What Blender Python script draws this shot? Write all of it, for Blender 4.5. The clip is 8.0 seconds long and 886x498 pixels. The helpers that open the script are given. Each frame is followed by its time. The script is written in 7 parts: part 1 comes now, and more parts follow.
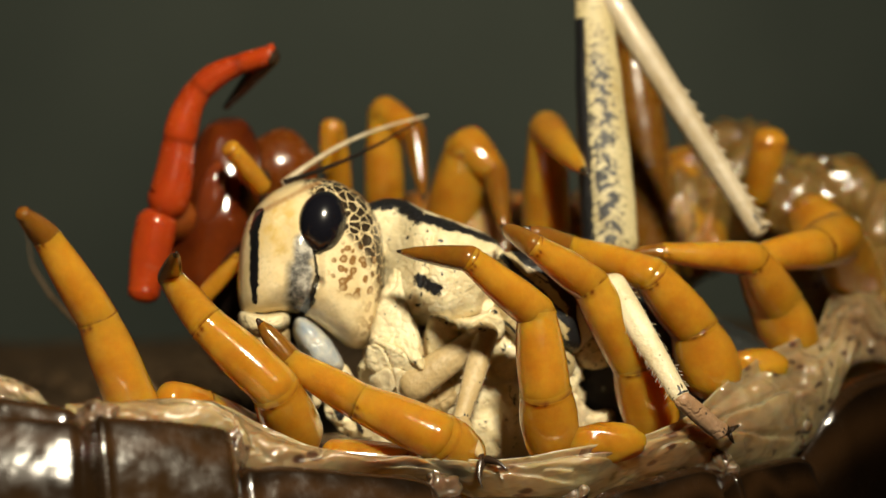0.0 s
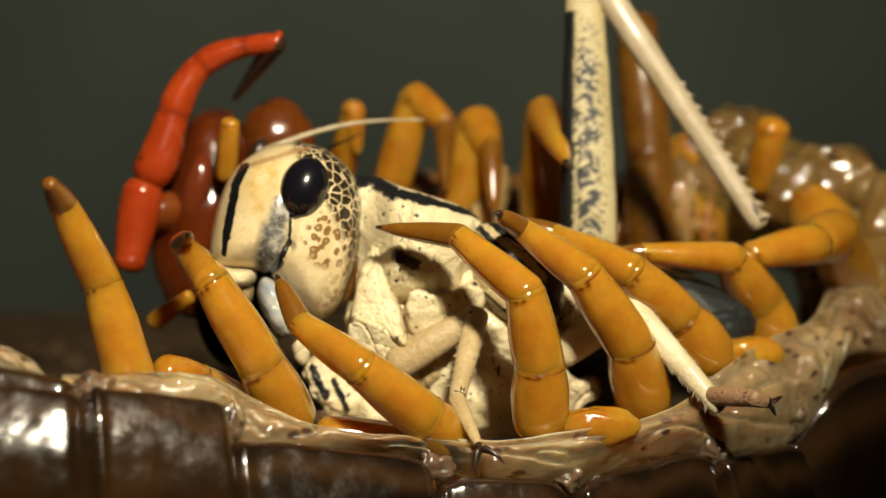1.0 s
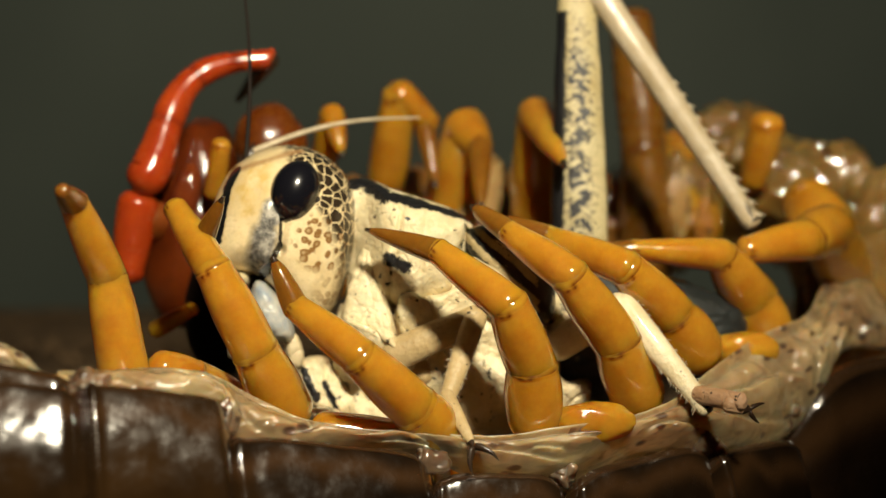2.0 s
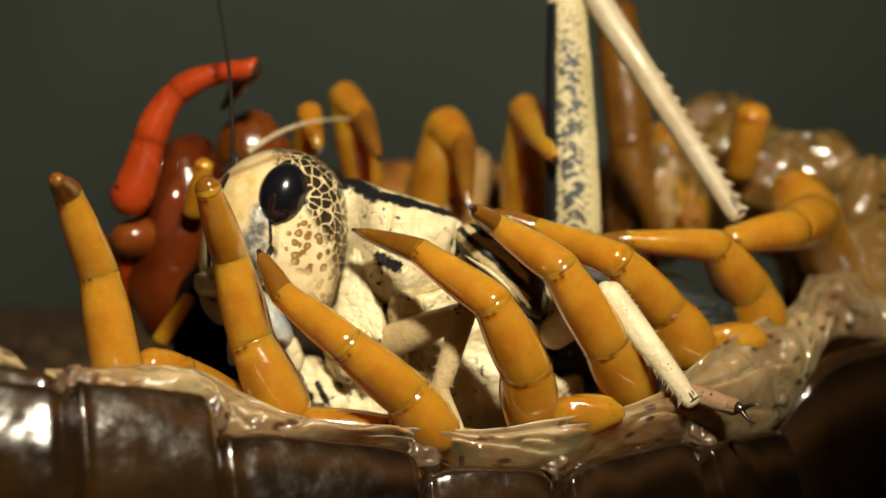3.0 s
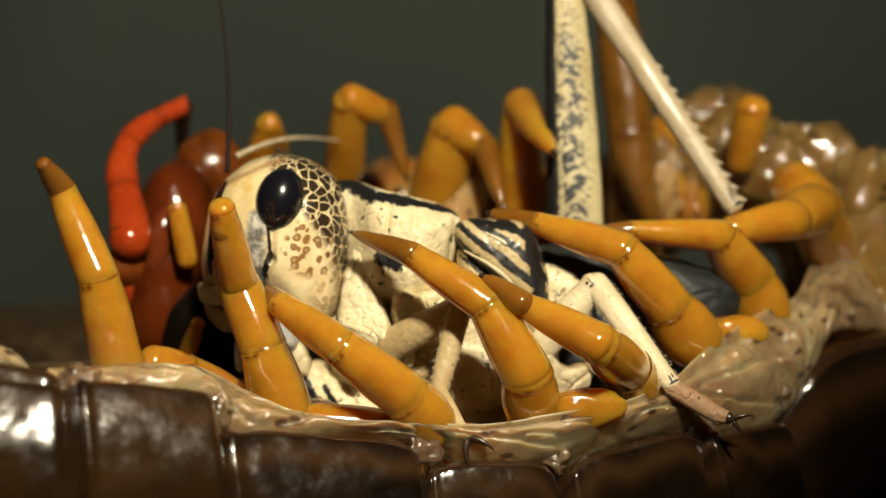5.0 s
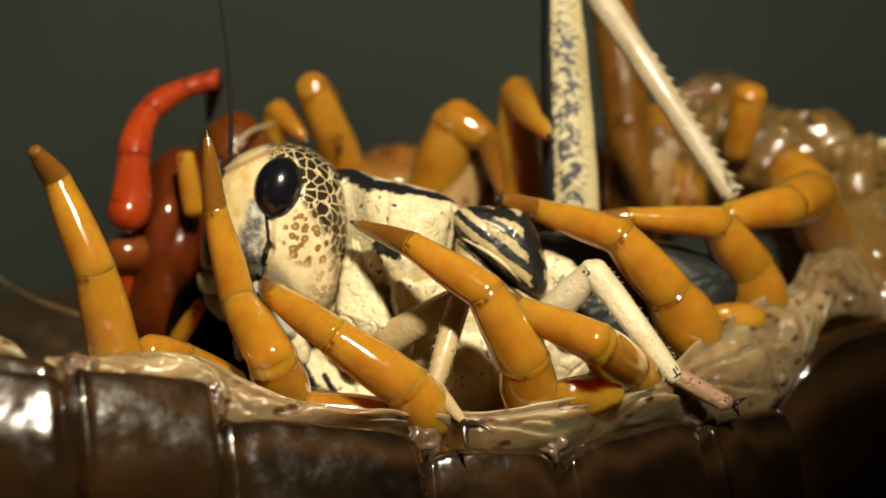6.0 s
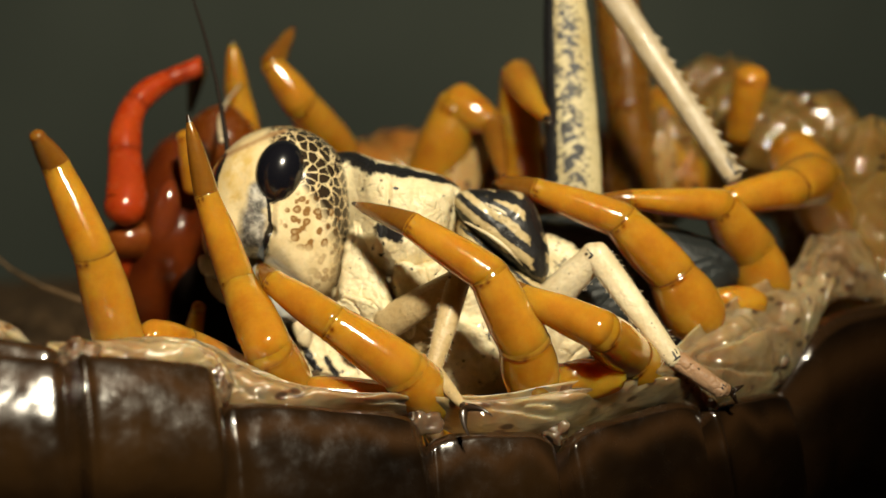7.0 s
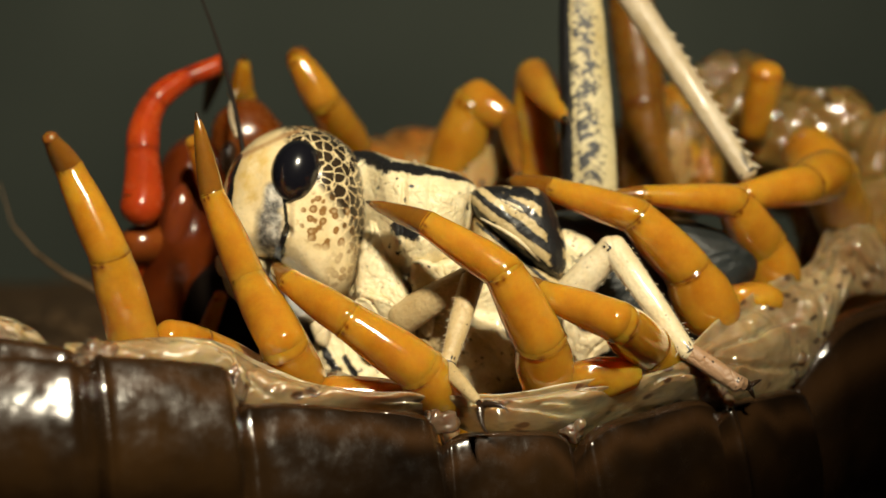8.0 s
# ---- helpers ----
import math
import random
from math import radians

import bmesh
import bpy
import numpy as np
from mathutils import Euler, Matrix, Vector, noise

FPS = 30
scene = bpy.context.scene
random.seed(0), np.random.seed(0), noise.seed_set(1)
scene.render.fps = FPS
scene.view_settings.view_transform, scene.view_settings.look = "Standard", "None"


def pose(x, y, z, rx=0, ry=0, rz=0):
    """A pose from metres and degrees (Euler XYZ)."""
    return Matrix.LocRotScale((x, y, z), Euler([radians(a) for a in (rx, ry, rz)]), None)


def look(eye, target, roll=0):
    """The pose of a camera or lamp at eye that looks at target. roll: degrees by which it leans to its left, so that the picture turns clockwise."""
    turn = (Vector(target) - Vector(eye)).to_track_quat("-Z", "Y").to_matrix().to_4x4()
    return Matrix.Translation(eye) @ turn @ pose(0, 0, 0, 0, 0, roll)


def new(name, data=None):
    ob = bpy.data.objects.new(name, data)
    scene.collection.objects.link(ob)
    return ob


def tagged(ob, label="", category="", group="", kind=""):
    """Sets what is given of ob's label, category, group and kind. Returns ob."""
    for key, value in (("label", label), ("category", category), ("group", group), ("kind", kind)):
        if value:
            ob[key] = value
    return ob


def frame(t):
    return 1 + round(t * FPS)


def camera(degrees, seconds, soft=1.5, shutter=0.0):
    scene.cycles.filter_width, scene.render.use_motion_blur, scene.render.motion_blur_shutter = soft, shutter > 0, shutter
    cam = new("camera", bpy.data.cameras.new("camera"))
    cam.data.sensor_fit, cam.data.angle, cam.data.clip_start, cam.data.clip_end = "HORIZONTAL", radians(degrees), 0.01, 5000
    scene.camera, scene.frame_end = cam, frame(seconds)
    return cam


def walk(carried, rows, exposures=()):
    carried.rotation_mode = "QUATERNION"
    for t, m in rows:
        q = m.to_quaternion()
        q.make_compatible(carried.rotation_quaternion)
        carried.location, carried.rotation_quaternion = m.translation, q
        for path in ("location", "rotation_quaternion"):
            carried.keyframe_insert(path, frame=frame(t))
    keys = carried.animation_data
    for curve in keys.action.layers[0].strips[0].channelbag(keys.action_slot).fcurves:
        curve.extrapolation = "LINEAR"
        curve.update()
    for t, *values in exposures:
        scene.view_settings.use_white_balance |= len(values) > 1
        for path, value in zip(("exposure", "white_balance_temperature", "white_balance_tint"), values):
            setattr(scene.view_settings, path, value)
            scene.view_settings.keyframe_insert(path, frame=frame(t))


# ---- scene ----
cam = camera(40.0, 8.0, soft=1.5)
walk(cam, [
    (0, pose(0.00000, -0.06766, 0.03000, 82.925, 0.080, 0.868)),
    (0.5, pose(0.00000, -0.06766, 0.03000, 81.908, -0.874, 0.987)),
    (1, pose(0.00000, -0.06766, 0.03000, 81.998, -1.358, 1.023)),
    (1.5, pose(0.00000, -0.06766, 0.03000, 81.953, -1.439, 0.994)),
    (3, pose(0.00000, -0.06766, 0.03000, 81.527, -0.864, 0.146)),
    (3.5, pose(0.00000, -0.06766, 0.03000, 81.533, -0.755, 0.116)),
    (4, pose(0.00000, -0.06766, 0.03000, 81.353, -0.615, 0.234)),
    (4.5, pose(0.00000, -0.06766, 0.03000, 81.380, -0.470, 0.210)),
    (6, pose(0.00000, -0.06766, 0.03000, 80.749, -0.189, -0.054)),
    (6.5, pose(0.00000, -0.06766, 0.03000, 80.326, -0.028, -0.054)),
    (7, pose(0.00000, -0.06766, 0.03000, 80.000, 0.000, -0.000)),
    (7.5, pose(0.00000, -0.06766, 0.03000, 79.871, 0.183, 0.028)),
    (8, pose(0.00000, -0.06766, 0.03000, 79.945, 0.514, 0.617))])
cam.data.dof.use_dof = True
cam.data.dof.focus_distance = 0.0612
cam.data.dof.aperture_fstop = 30.0

# ---- light: one torch held above the lens, dim room ----
world = bpy.data.worlds.new("dim_room")
scene.world = world
world.use_nodes = True
world.node_tree.nodes["Background"].inputs[0].default_value = (0.9, 1.0, 0.85, 1)
world.node_tree.nodes["Background"].inputs[1].default_value = 0.03
torch_data = bpy.data.lights.new("torch", "SPOT")
torch_data.spot_size, torch_data.spot_blend = radians(86), 0.25
torch_data.shadow_soft_size = 0.0045
torch_data.energy = 0.78
torch_data.color = (1.0, 0.89, 0.66)
torch = new("torch", torch_data)
torch.matrix_world = look((0.015, -0.078, 0.086), (-0.061, 0.120, 0.046))
scene.view_settings.exposure = 0.0

MM = 0.001


def at(x, y, z, rx=0, ry=0, rz=0):
    """A pose from millimetres and degrees."""
    return pose(x * MM, y * MM, z * MM, rx, ry, rz)


# ---- materials ----
def shader(name, rough=0.4, spec=0.5, coat=0.0, subsurface=0.0, radius=(1, 0.5, 0.2), metal=0.0):
    m = bpy.data.materials.new(name)
    m.use_nodes = True
    b = m.node_tree.nodes["Principled BSDF"]
    b.inputs["Roughness"].default_value = rough
    b.inputs["Specular IOR Level"].default_value = spec
    b.inputs["Coat Weight"].default_value = coat
    b.inputs["Coat Roughness"].default_value = 0.06
    b.inputs["Metallic"].default_value = metal
    if subsurface:
        b.inputs["Subsurface Weight"].default_value = subsurface
        b.inputs["Subsurface Radius"].default_value = radius
        b.inputs["Subsurface Scale"].default_value = 0.0008
    return m, m.node_tree, b


def node(tree, kind, **values):
    n = tree.nodes.new(kind)
    for key, value in values.items():
        n.inputs[key.replace("_", " ")].default_value = value
    return n


def coords(tree, scale=1000.0, stretch=(1, 1, 1)):
    """Object coordinates in millimetres."""
    tc = tree.nodes.new("ShaderNodeTexCoord")
    mp = tree.nodes.new("ShaderNodeMapping")
    mp.inputs["Scale"].default_value = [scale * s for s in stretch]
    tree.links.new(tc.outputs["Object"], mp.inputs["Vector"])
    return mp.outputs["Vector"]


def noise_of(tree, vector, scale, detail=4.0, rough=0.55):
    n = node(tree, "ShaderNodeTexNoise", Scale=scale, Detail=detail, Roughness=rough)
    tree.links.new(vector, n.inputs["Vector"])
    return n.outputs["Fac"]


def ramp(tree, fac, stops):
    r = tree.nodes.new("ShaderNodeValToRGB")
    while len(r.color_ramp.elements) < len(stops):
        r.color_ramp.elements.new(0.5)
    for e, (p, c) in zip(r.color_ramp.elements, stops):
        e.position, e.color = p, (*c, 1) if len(c) == 3 else c
    tree.links.new(fac, r.inputs["Fac"])
    return r.outputs["Color"]


def mix(tree, fac, a, b, blend="MIX"):
    n = tree.nodes.new("ShaderNodeMix")
    n.data_type, n.blend_type = "RGBA", blend
    for value, socket in ((fac, n.inputs[0]), (a, n.inputs[6]), (b, n.inputs[7])):
        if hasattr(value, "links"):
            tree.links.new(value, socket)
        elif isinstance(value, tuple):
            socket.default_value = (*value, 1)
        else:
            socket.default_value = value
    return n.outputs[2]


def calc(tree, op, a, b=0.0, clamp=False):
    n = tree.nodes.new("ShaderNodeMath")
    n.operation, n.use_clamp = op, clamp
    for value, socket in ((a, n.inputs[0]), (b, n.inputs[1])):
        if hasattr(value, "links"):
            tree.links.new(value, socket)
        else:
            socket.default_value = value
    return n.outputs[0]


def mark(tree, name):
    n = tree.nodes.new("ShaderNodeAttribute")
    n.attribute_name = name
    return n.outputs["Fac"]


def bump(tree, bsdf, height, strength=0.3, distance=0.0002):
    n = node(tree, "ShaderNodeBump", Strength=strength, Distance=distance)
    tree.links.new(height, n.inputs["Height"])
    tree.links.new(n.outputs["Normal"], bsdf.inputs["Normal"])


def chitin(name, deep, pale, seam, rough=0.28, subsurface=0.5, clear=0.0, depth=0.0008):
    """Glossy leg cuticle: cloudy colour, dark stain at the joints."""
    m, t, b = shader(name, rough, 0.5, 0.6, subsurface, (1.0, 0.48, 0.1))
    b.inputs["Transmission Weight"].default_value = clear
    b.inputs["IOR"].default_value = 1.42
    b.inputs["Subsurface Scale"].default_value = depth
    v = coords(t)
    c = ramp(t, noise_of(t, v, 0.26, 5, 0.55), [(0.3, deep), (0.66, pale)])
    fine = noise_of(t, v, 3.0, 3)
    c = mix(t, calc(t, "MULTIPLY", fine, 0.35), c, deep, "MULTIPLY")
    big = noise_of(t, v, 0.12, 2)
    c = mix(t, ramp(t, big, [(0.4, (0, 0, 0)), (0.7, (0.5, 0.5, 0.5))]), c, deep)
    c = mix(t, mark(t, "seam"), c, seam)
    t.links.new(c, b.inputs["Base Color"])
    rg = ramp(t, noise_of(t, v, 1.3, 4), [(0.3, (rough * 0.7,) * 3), (0.75, (rough * 1.7,) * 3)])
    t.links.new(rg, b.inputs["Roughness"])
    bump(t, b, noise_of(t, v, 0.9, 3), 0.22, 0.0002)
    return m


AMBER = chitin("amber_cuticle", (0.37, 0.140, 0.008), (0.60, 0.330, 0.028), (0.12, 0.020, 0.003), 0.14, 1.0, 0.1, depth=0.0030)
AMBER.node_tree.nodes["Principled BSDF"].inputs["Coat Weight"].default_value = 1.0
AMBER.node_tree.nodes["Principled BSDF"].inputs["Coat Roughness"].default_value = 0.1
RED = chitin("red_cuticle", (0.32, 0.035, 0.006), (0.5, 0.075, 0.011), (0.17, 0.016, 0.004), 0.2, 0.8, depth=0.0012)
MAROON = chitin("maroon_cuticle", (0.045, 0.006, 0.002), (0.16, 0.03, 0.005), (0.06, 0.01, 0.004), 0.12)
FACET = chitin("facet_cuticle", (0.12, 0.02, 0.006), (0.2, 0.045, 0.012), (0.06, 0.01, 0.004), 0.1)
KNUCKLE = chitin("knuckle_cuticle", (0.15, 0.032, 0.006), (0.27, 0.075, 0.012), (0.06, 0.01, 0.004), 0.16)
BROWN = chitin("brown_cuticle", (0.12, 0.028, 0.004), (0.24, 0.07, 0.008), (0.06, 0.01, 0.004), 0.24)
# Matt black that stands in for deep shade, no cuticle colour.
SHADE, _t, _b = shader("shade_black", 0.6, 0.08)
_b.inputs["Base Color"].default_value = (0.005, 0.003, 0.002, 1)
CLAW, _t, _b = shader("dark_claw", 0.25, 0.6, 0.5)
_b.inputs["Base Color"].default_value = (0.03, 0.017, 0.010, 1)


def plate_material():
    m, t, b = shader("brown_plate", 0.25, 0.5, 1.0)
    v = coords(t)
    c = ramp(t, noise_of(t, v, 0.11, 4, 0.5), [(0.35, (0.004, 0.0025, 0.0015)), (0.55, (0.012, 0.0065, 0.003)), (0.75, (0.032, 0.0155, 0.005))])
    c = mix(t, mark(t, "seam"), c, (0.045, 0.021, 0.008))
    t.links.new(c, b.inputs["Base Color"])
    r = ramp(t, noise_of(t, v, 0.9, 6, 0.65), [(0.35, (0.13, 0.13, 0.13)), (0.75, (0.36, 0.36, 0.36))])
    t.links.new(r, b.inputs["Roughness"])
    bump(t, b, calc(t, "ADD", noise_of(t, v, 0.3, 3, 0.5), calc(t, "MULTIPLY", noise_of(t, coords(t, 1000, (1.6, 1.6, 0.6)), 1.6, 5, 0.6), 0.06)), 0.4, 0.0005)
    return m


PLATE = plate_material()


def tree_warp(t, v, scale, amount):
    """Coordinates bent by noise, so that cells come out uneven."""
    n = node(t, "ShaderNodeTexNoise", Scale=scale, Detail=2.0)
    t.links.new(v, n.inputs["Vector"])
    s = t.nodes.new("ShaderNodeVectorMath")
    s.operation = "SCALE"
    s.inputs["Scale"].default_value = amount
    t.links.new(n.outputs["Color"], s.inputs[0])
    a = t.nodes.new("ShaderNodeVectorMath")
    t.links.new(v, a.inputs[0])
    t.links.new(s.outputs[0], a.inputs[1])
    return a.outputs[0]


def membrane_material(name, pale, deep, relief=0.0006, rough=0.16, clear=0.0):
    """Wet, thin skin: cloudy tan, sharp folds, dark oval flecks."""
    m, t, b = shader(name, rough, 0.7, 1.0, 0.8, (1.0, 0.5, 0.25))
    b.inputs["Coat Roughness"].default_value = 0.09
    b.inputs["Transmission Weight"].default_value = clear
    b.inputs["Subsurface Scale"].default_value = 0.0018
    v = coords(t)
    c = ramp(t, noise_of(t, v, 0.22, 5, 0.6), [(0.32, deep), (0.64, pale)])
    bent = tree_warp(t, coords(t, 1000, (1, 1, 1.9)), 0.5, 0.9)
    vo = node(t, "ShaderNodeTexVoronoi", Scale=0.7)
    t.links.new(bent, vo.inputs["Vector"])
    spots = ramp(t, vo.outputs["Distance"], [(0.2, (1, 1, 1)), (0.34, (0, 0, 0))])
    c = mix(t, calc(t, "MULTIPLY", spots, calc(t, "GREATER_THAN", noise_of(t, v, 0.16, 1), 0.45)), c, (0.08, 0.04, 0.02))
    t.links.new(c, b.inputs["Base Color"])
    wavy = tree_warp(t, coords(t, 1000, (0.5, 0.8, 1.2)), 0.3, 1.2)
    fold = calc(t, "SUBTRACT", 1.0, calc(t, "MULTIPLY", calc(t, "ABSOLUTE", calc(t, "SUBTRACT", noise_of(t, wavy, 0.6, 2), 0.5)), 6.0), True)
    bump(t, b, noise_of(t, v, 0.35, 1), 0.5, relief * 0.5)
    b.inputs["Coat IOR"].default_value = 1.7
    film = node(t, "ShaderNodeBump", Strength=1.0, Distance=relief)
    t.links.new(calc(t, "ADD", calc(t, "MULTIPLY", noise_of(t, v, 0.62, 1), 1.0), calc(t, "MULTIPLY", fold, 0.14)), film.inputs["Height"])
    t.links.new(film.outputs["Normal"], b.inputs["Coat Normal"])
    return m


MEMBRANE = membrane_material("pale_membrane", (0.50, 0.345, 0.185), (0.22, 0.120, 0.055), 0.0020, 0.36, 0.2)
COIL = membrane_material("amber_membrane", (0.42, 0.275, 0.08), (0.24, 0.115, 0.02), 0.0028, 0.1, 0.5)
KNOT_SKIN = membrane_material("knot_skin", (0.30, 0.20, 0.125), (0.13, 0.075, 0.045), 0.0007, 0.2, 0.35)
PALE_SKIN = membrane_material("pale_flap", (0.52, 0.35, 0.15), (0.40, 0.22, 0.07), 0.0008, 0.16, 0.2)
GLASS_SKIN = membrane_material("glassy_skin", (0.46, 0.30, 0.10), (0.32, 0.17, 0.035), 0.0016, 0.10, 0.6)
AMBER_SKIN = membrane_material("amber_skin", (0.48, 0.23, 0.05), (0.30, 0.11, 0.014), 0.001, 0.18, 0.15)


def locust_material(name, pale=(0.80, 0.70, 0.46), dark=(0.009, 0.009, 0.01), cells=False, speckle=0.0, rough=0.42, grain=1.0, wear=1.5, coat=0.15, crease=0.12, relief=0.45):
    """Cream cuticle; dark pigment from the marks, net pattern on the cheek, or loose speckles."""
    m, t, b = shader(name, rough, 0.45, coat, 0.12, (1.0, 0.7, 0.4))
    v = coords(t)
    c = ramp(t, noise_of(t, v, 0.55, 6, 0.6), [(0.28, tuple(p * q for p, q in zip(pale, (0.74, 0.68, 0.55)))), (0.62, pale)])
    c = mix(t, ramp(t, noise_of(t, v, 5.0, 3), [(0.3, (0.35, 0.35, 0.35)), (0.5, (0, 0, 0))]), c, tuple(p * 0.6 for p in pale))
    if cells:
        warp = tree_warp(t, v, 0.9, 0.5)
        vo = node(t, "ShaderNodeTexVoronoi", Scale=1.75, Randomness=0.8)
        vo.feature = "DISTANCE_TO_EDGE"
        t.links.new(warp, vo.inputs["Vector"])
        net = ramp(t, vo.outputs["Distance"], [(0.032, (0, 0, 0)), (0.065, (1, 1, 1))])
        vb = node(t, "ShaderNodeTexVoronoi", Scale=1.9, Randomness=0.75)
        t.links.new(tree_warp(t, v, 1.6, 0.3), vb.inputs["Vector"])
        blot = ramp(t, calc(t, "ADD", vb.outputs["Distance"], calc(t, "MULTIPLY", noise_of(t, v, 2.6, 2), 0.25)), [(0.25, (0.6, 0.6, 0.6)), (0.42, (1, 1, 1)), (0.54, (1, 1, 1)), (0.60, (0, 0, 0))])
        tan = ramp(t, noise_of(t, v, 1.1, 4), [(0.4, (0, 0, 0)), (0.62, (1, 1, 1))])
        c = mix(t, calc(t, "MULTIPLY", tan, mark(t, "tan")), c, (0.6, 0.42, 0.15))
        c = mix(t, calc(t, "MULTIPLY", blot, mark(t, "blot")), c, (0.24, 0.125, 0.04))
        c = mix(t, calc(t, "MULTIPLY", net, mark(t, "net")), c, (0.03, 0.02, 0.012))
        flecks = ramp(t, noise_of(t, v, 1.1, 5, 0.7), [(0.38, (0.04, 0.038, 0.035)), (0.5, (0.2, 0.19, 0.17)), (0.62, (0.52, 0.49, 0.42))])
        c = mix(t, mark(t, "grey"), c, flecks)
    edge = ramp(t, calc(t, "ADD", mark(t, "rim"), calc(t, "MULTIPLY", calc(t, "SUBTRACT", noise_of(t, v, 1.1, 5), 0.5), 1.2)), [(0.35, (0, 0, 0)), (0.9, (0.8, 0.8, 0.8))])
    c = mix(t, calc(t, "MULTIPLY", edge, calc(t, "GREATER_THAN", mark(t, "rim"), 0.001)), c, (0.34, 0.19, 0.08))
    if speckle:
        s = noise_of(t, v, 2.4 * grain, 2, 0.5)
        s = ramp(t, calc(t, "ADD", s, mark(t, "blot")), [(0.94 - speckle, (0, 0, 0)), (1.0 - speckle, (1, 1, 1))])
        c = mix(t, s, c, dark)
    ragged = calc(t, "ADD", mark(t, "seam"), calc(t, "MULTIPLY", calc(t, "SUBTRACT", noise_of(t, v, 2.4, 6, 0.7), 0.5), wear))
    c = mix(t, ramp(t, ragged, [(0.42, (0, 0, 0)), (0.54, (1, 1, 1))]), c, dark)
    t.links.new(c, b.inputs["Base Color"])
    crack = calc(t, "SUBTRACT", 1.0, calc(t, "MULTIPLY", calc(t, "ABSOLUTE", calc(t, "SUBTRACT", noise_of(t, v, 0.8, 3), 0.5)), 14.0), True)
    bump(t, b, calc(t, "SUBTRACT", noise_of(t, v, 2.6, 6, 0.6), calc(t, "MULTIPLY", crack, crease)), relief, 0.0002)
    return m


CREAM_HEAD = locust_material("cream_head", pale=(0.8, 0.66, 0.4), cells=True, rough=0.22, wear=0.7, coat=0.4, crease=0.0, relief=0.15)
CREAM_BODY = locust_material("cream_body", speckle=0.27, crease=0.5)
CREAM_LEG = locust_material("cream_leg", pale=(0.72, 0.62, 0.42), speckle=0.24, grain=1.6)
# Darker copy of the leg cream: the shadow over the fore leg is in its colour.
SHADED_CREAM = locust_material("shaded_cream", pale=(0.5, 0.38, 0.2), speckle=0.24, grain=1.6)
PINK_FOOT = locust_material("pinkish_foot", pale=(0.44, 0.27, 0.16), speckle=0.25, crease=0.5)
# Amber at about a third: the far leg's dimness is put into the colour.
DIM = chitin("dim_amber_cuticle", (0.13, 0.052, 0.006), (0.22, 0.098, 0.012), (0.06, 0.012, 0.003), 0.25, 0.7)
TIP = chitin("brown_leg_tip", (0.23, 0.088, 0.009), (0.37, 0.172, 0.02), (0.1, 0.018, 0.003), 0.14, 0.7, 0.3)
FEMUR_SKIN = locust_material("speckled_femur", pale=(0.54, 0.46, 0.26), speckle=0.3, grain=1.9, wear=1.0, coat=0.0)
WING_SKIN = locust_material("dark_wing", pale=(0.55, 0.44, 0.24), speckle=0.26, grain=1.6, wear=1.0)
ABDOMEN_SKIN = locust_material("dark_abdomen", pale=(0.014, 0.018, 0.019), dark=(0.2, 0.2, 0.15), rough=0.5, speckle=0.22, grain=0.4, coat=0.0)
PALE_SHIN = locust_material("pale_shin", pale=(0.50, 0.42, 0.30), rough=0.35)
SPINE, _t, _b = shader("spine_cuticle", 0.35, 0.5, 0.0, 0.1)
_t.links.new(ramp(_t, noise_of(_t, coords(_t), 1.5), [(0.3, (0.42, 0.34, 0.22)), (0.7, (0.6, 0.52, 0.37))]), _b.inputs["Base Color"])
EYE_BLACK, _t, _b = shader("eye_black", 0.18, 0.7, 0.8)
_b.inputs["Base Color"].default_value = (0.006, 0.006, 0.009, 1)
MOUTH, _t, _b = shader("grey_blue_mouthpart", 0.35, 0.5, 0.2, 0.1)
_t.links.new(ramp(_t, noise_of(_t, coords(_t), 0.8), [(0.3, (0.2, 0.26, 0.34)), (0.7, (0.6, 0.58, 0.5))]), _b.inputs["Base Color"])


def soil_material():
    m, t, b = shader("damp_soil", 0.8, 0.3)
    v = coords(t)
    c = ramp(t, noise_of(t, v, 0.4, 8, 0.7), [(0.3, (0.04, 0.024, 0.012)), (0.7, (0.24, 0.15, 0.075))])
    t.links.new(c, b.inputs["Base Color"])
    bump(t, b, noise_of(t, v, 1.2, 8, 0.7), 0.9, 0.001)
    return m


def wall_material():
    m, t, b = shader("grey_green_wall", 0.9, 0.1)
    v = coords(t)
    c = ramp(t, noise_of(t, v, 0.012, 3), [(0.3, (0.034, 0.043, 0.039)), (0.7, (0.068, 0.080, 0.069))])
    t.links.new(c, b.inputs["Base Color"])
    return m


SOIL = soil_material()
WALL = wall_material()


# ---- builders (millimetres) ----
def part(name, bm, material, parent=None, label="", smooth=True):
    """Links a bmesh in millimetres as one mesh object."""
    bmesh.ops.recalc_face_normals(bm, faces=bm.faces[:])
    bmesh.ops.scale(bm, vec=(MM, MM, MM), verts=bm.verts[:])
    me = bpy.data.meshes.new(name)
    bm.to_mesh(me)
    bm.free()
    for p in me.polygons:
        p.use_smooth = smooth
    for m in (material if isinstance(material, (list, tuple)) else [material]):
        me.materials.append(m)
    ob = new(name, me)
    if parent:
        ob.parent = parent
    if label:
        tagged(ob, label)
    return ob


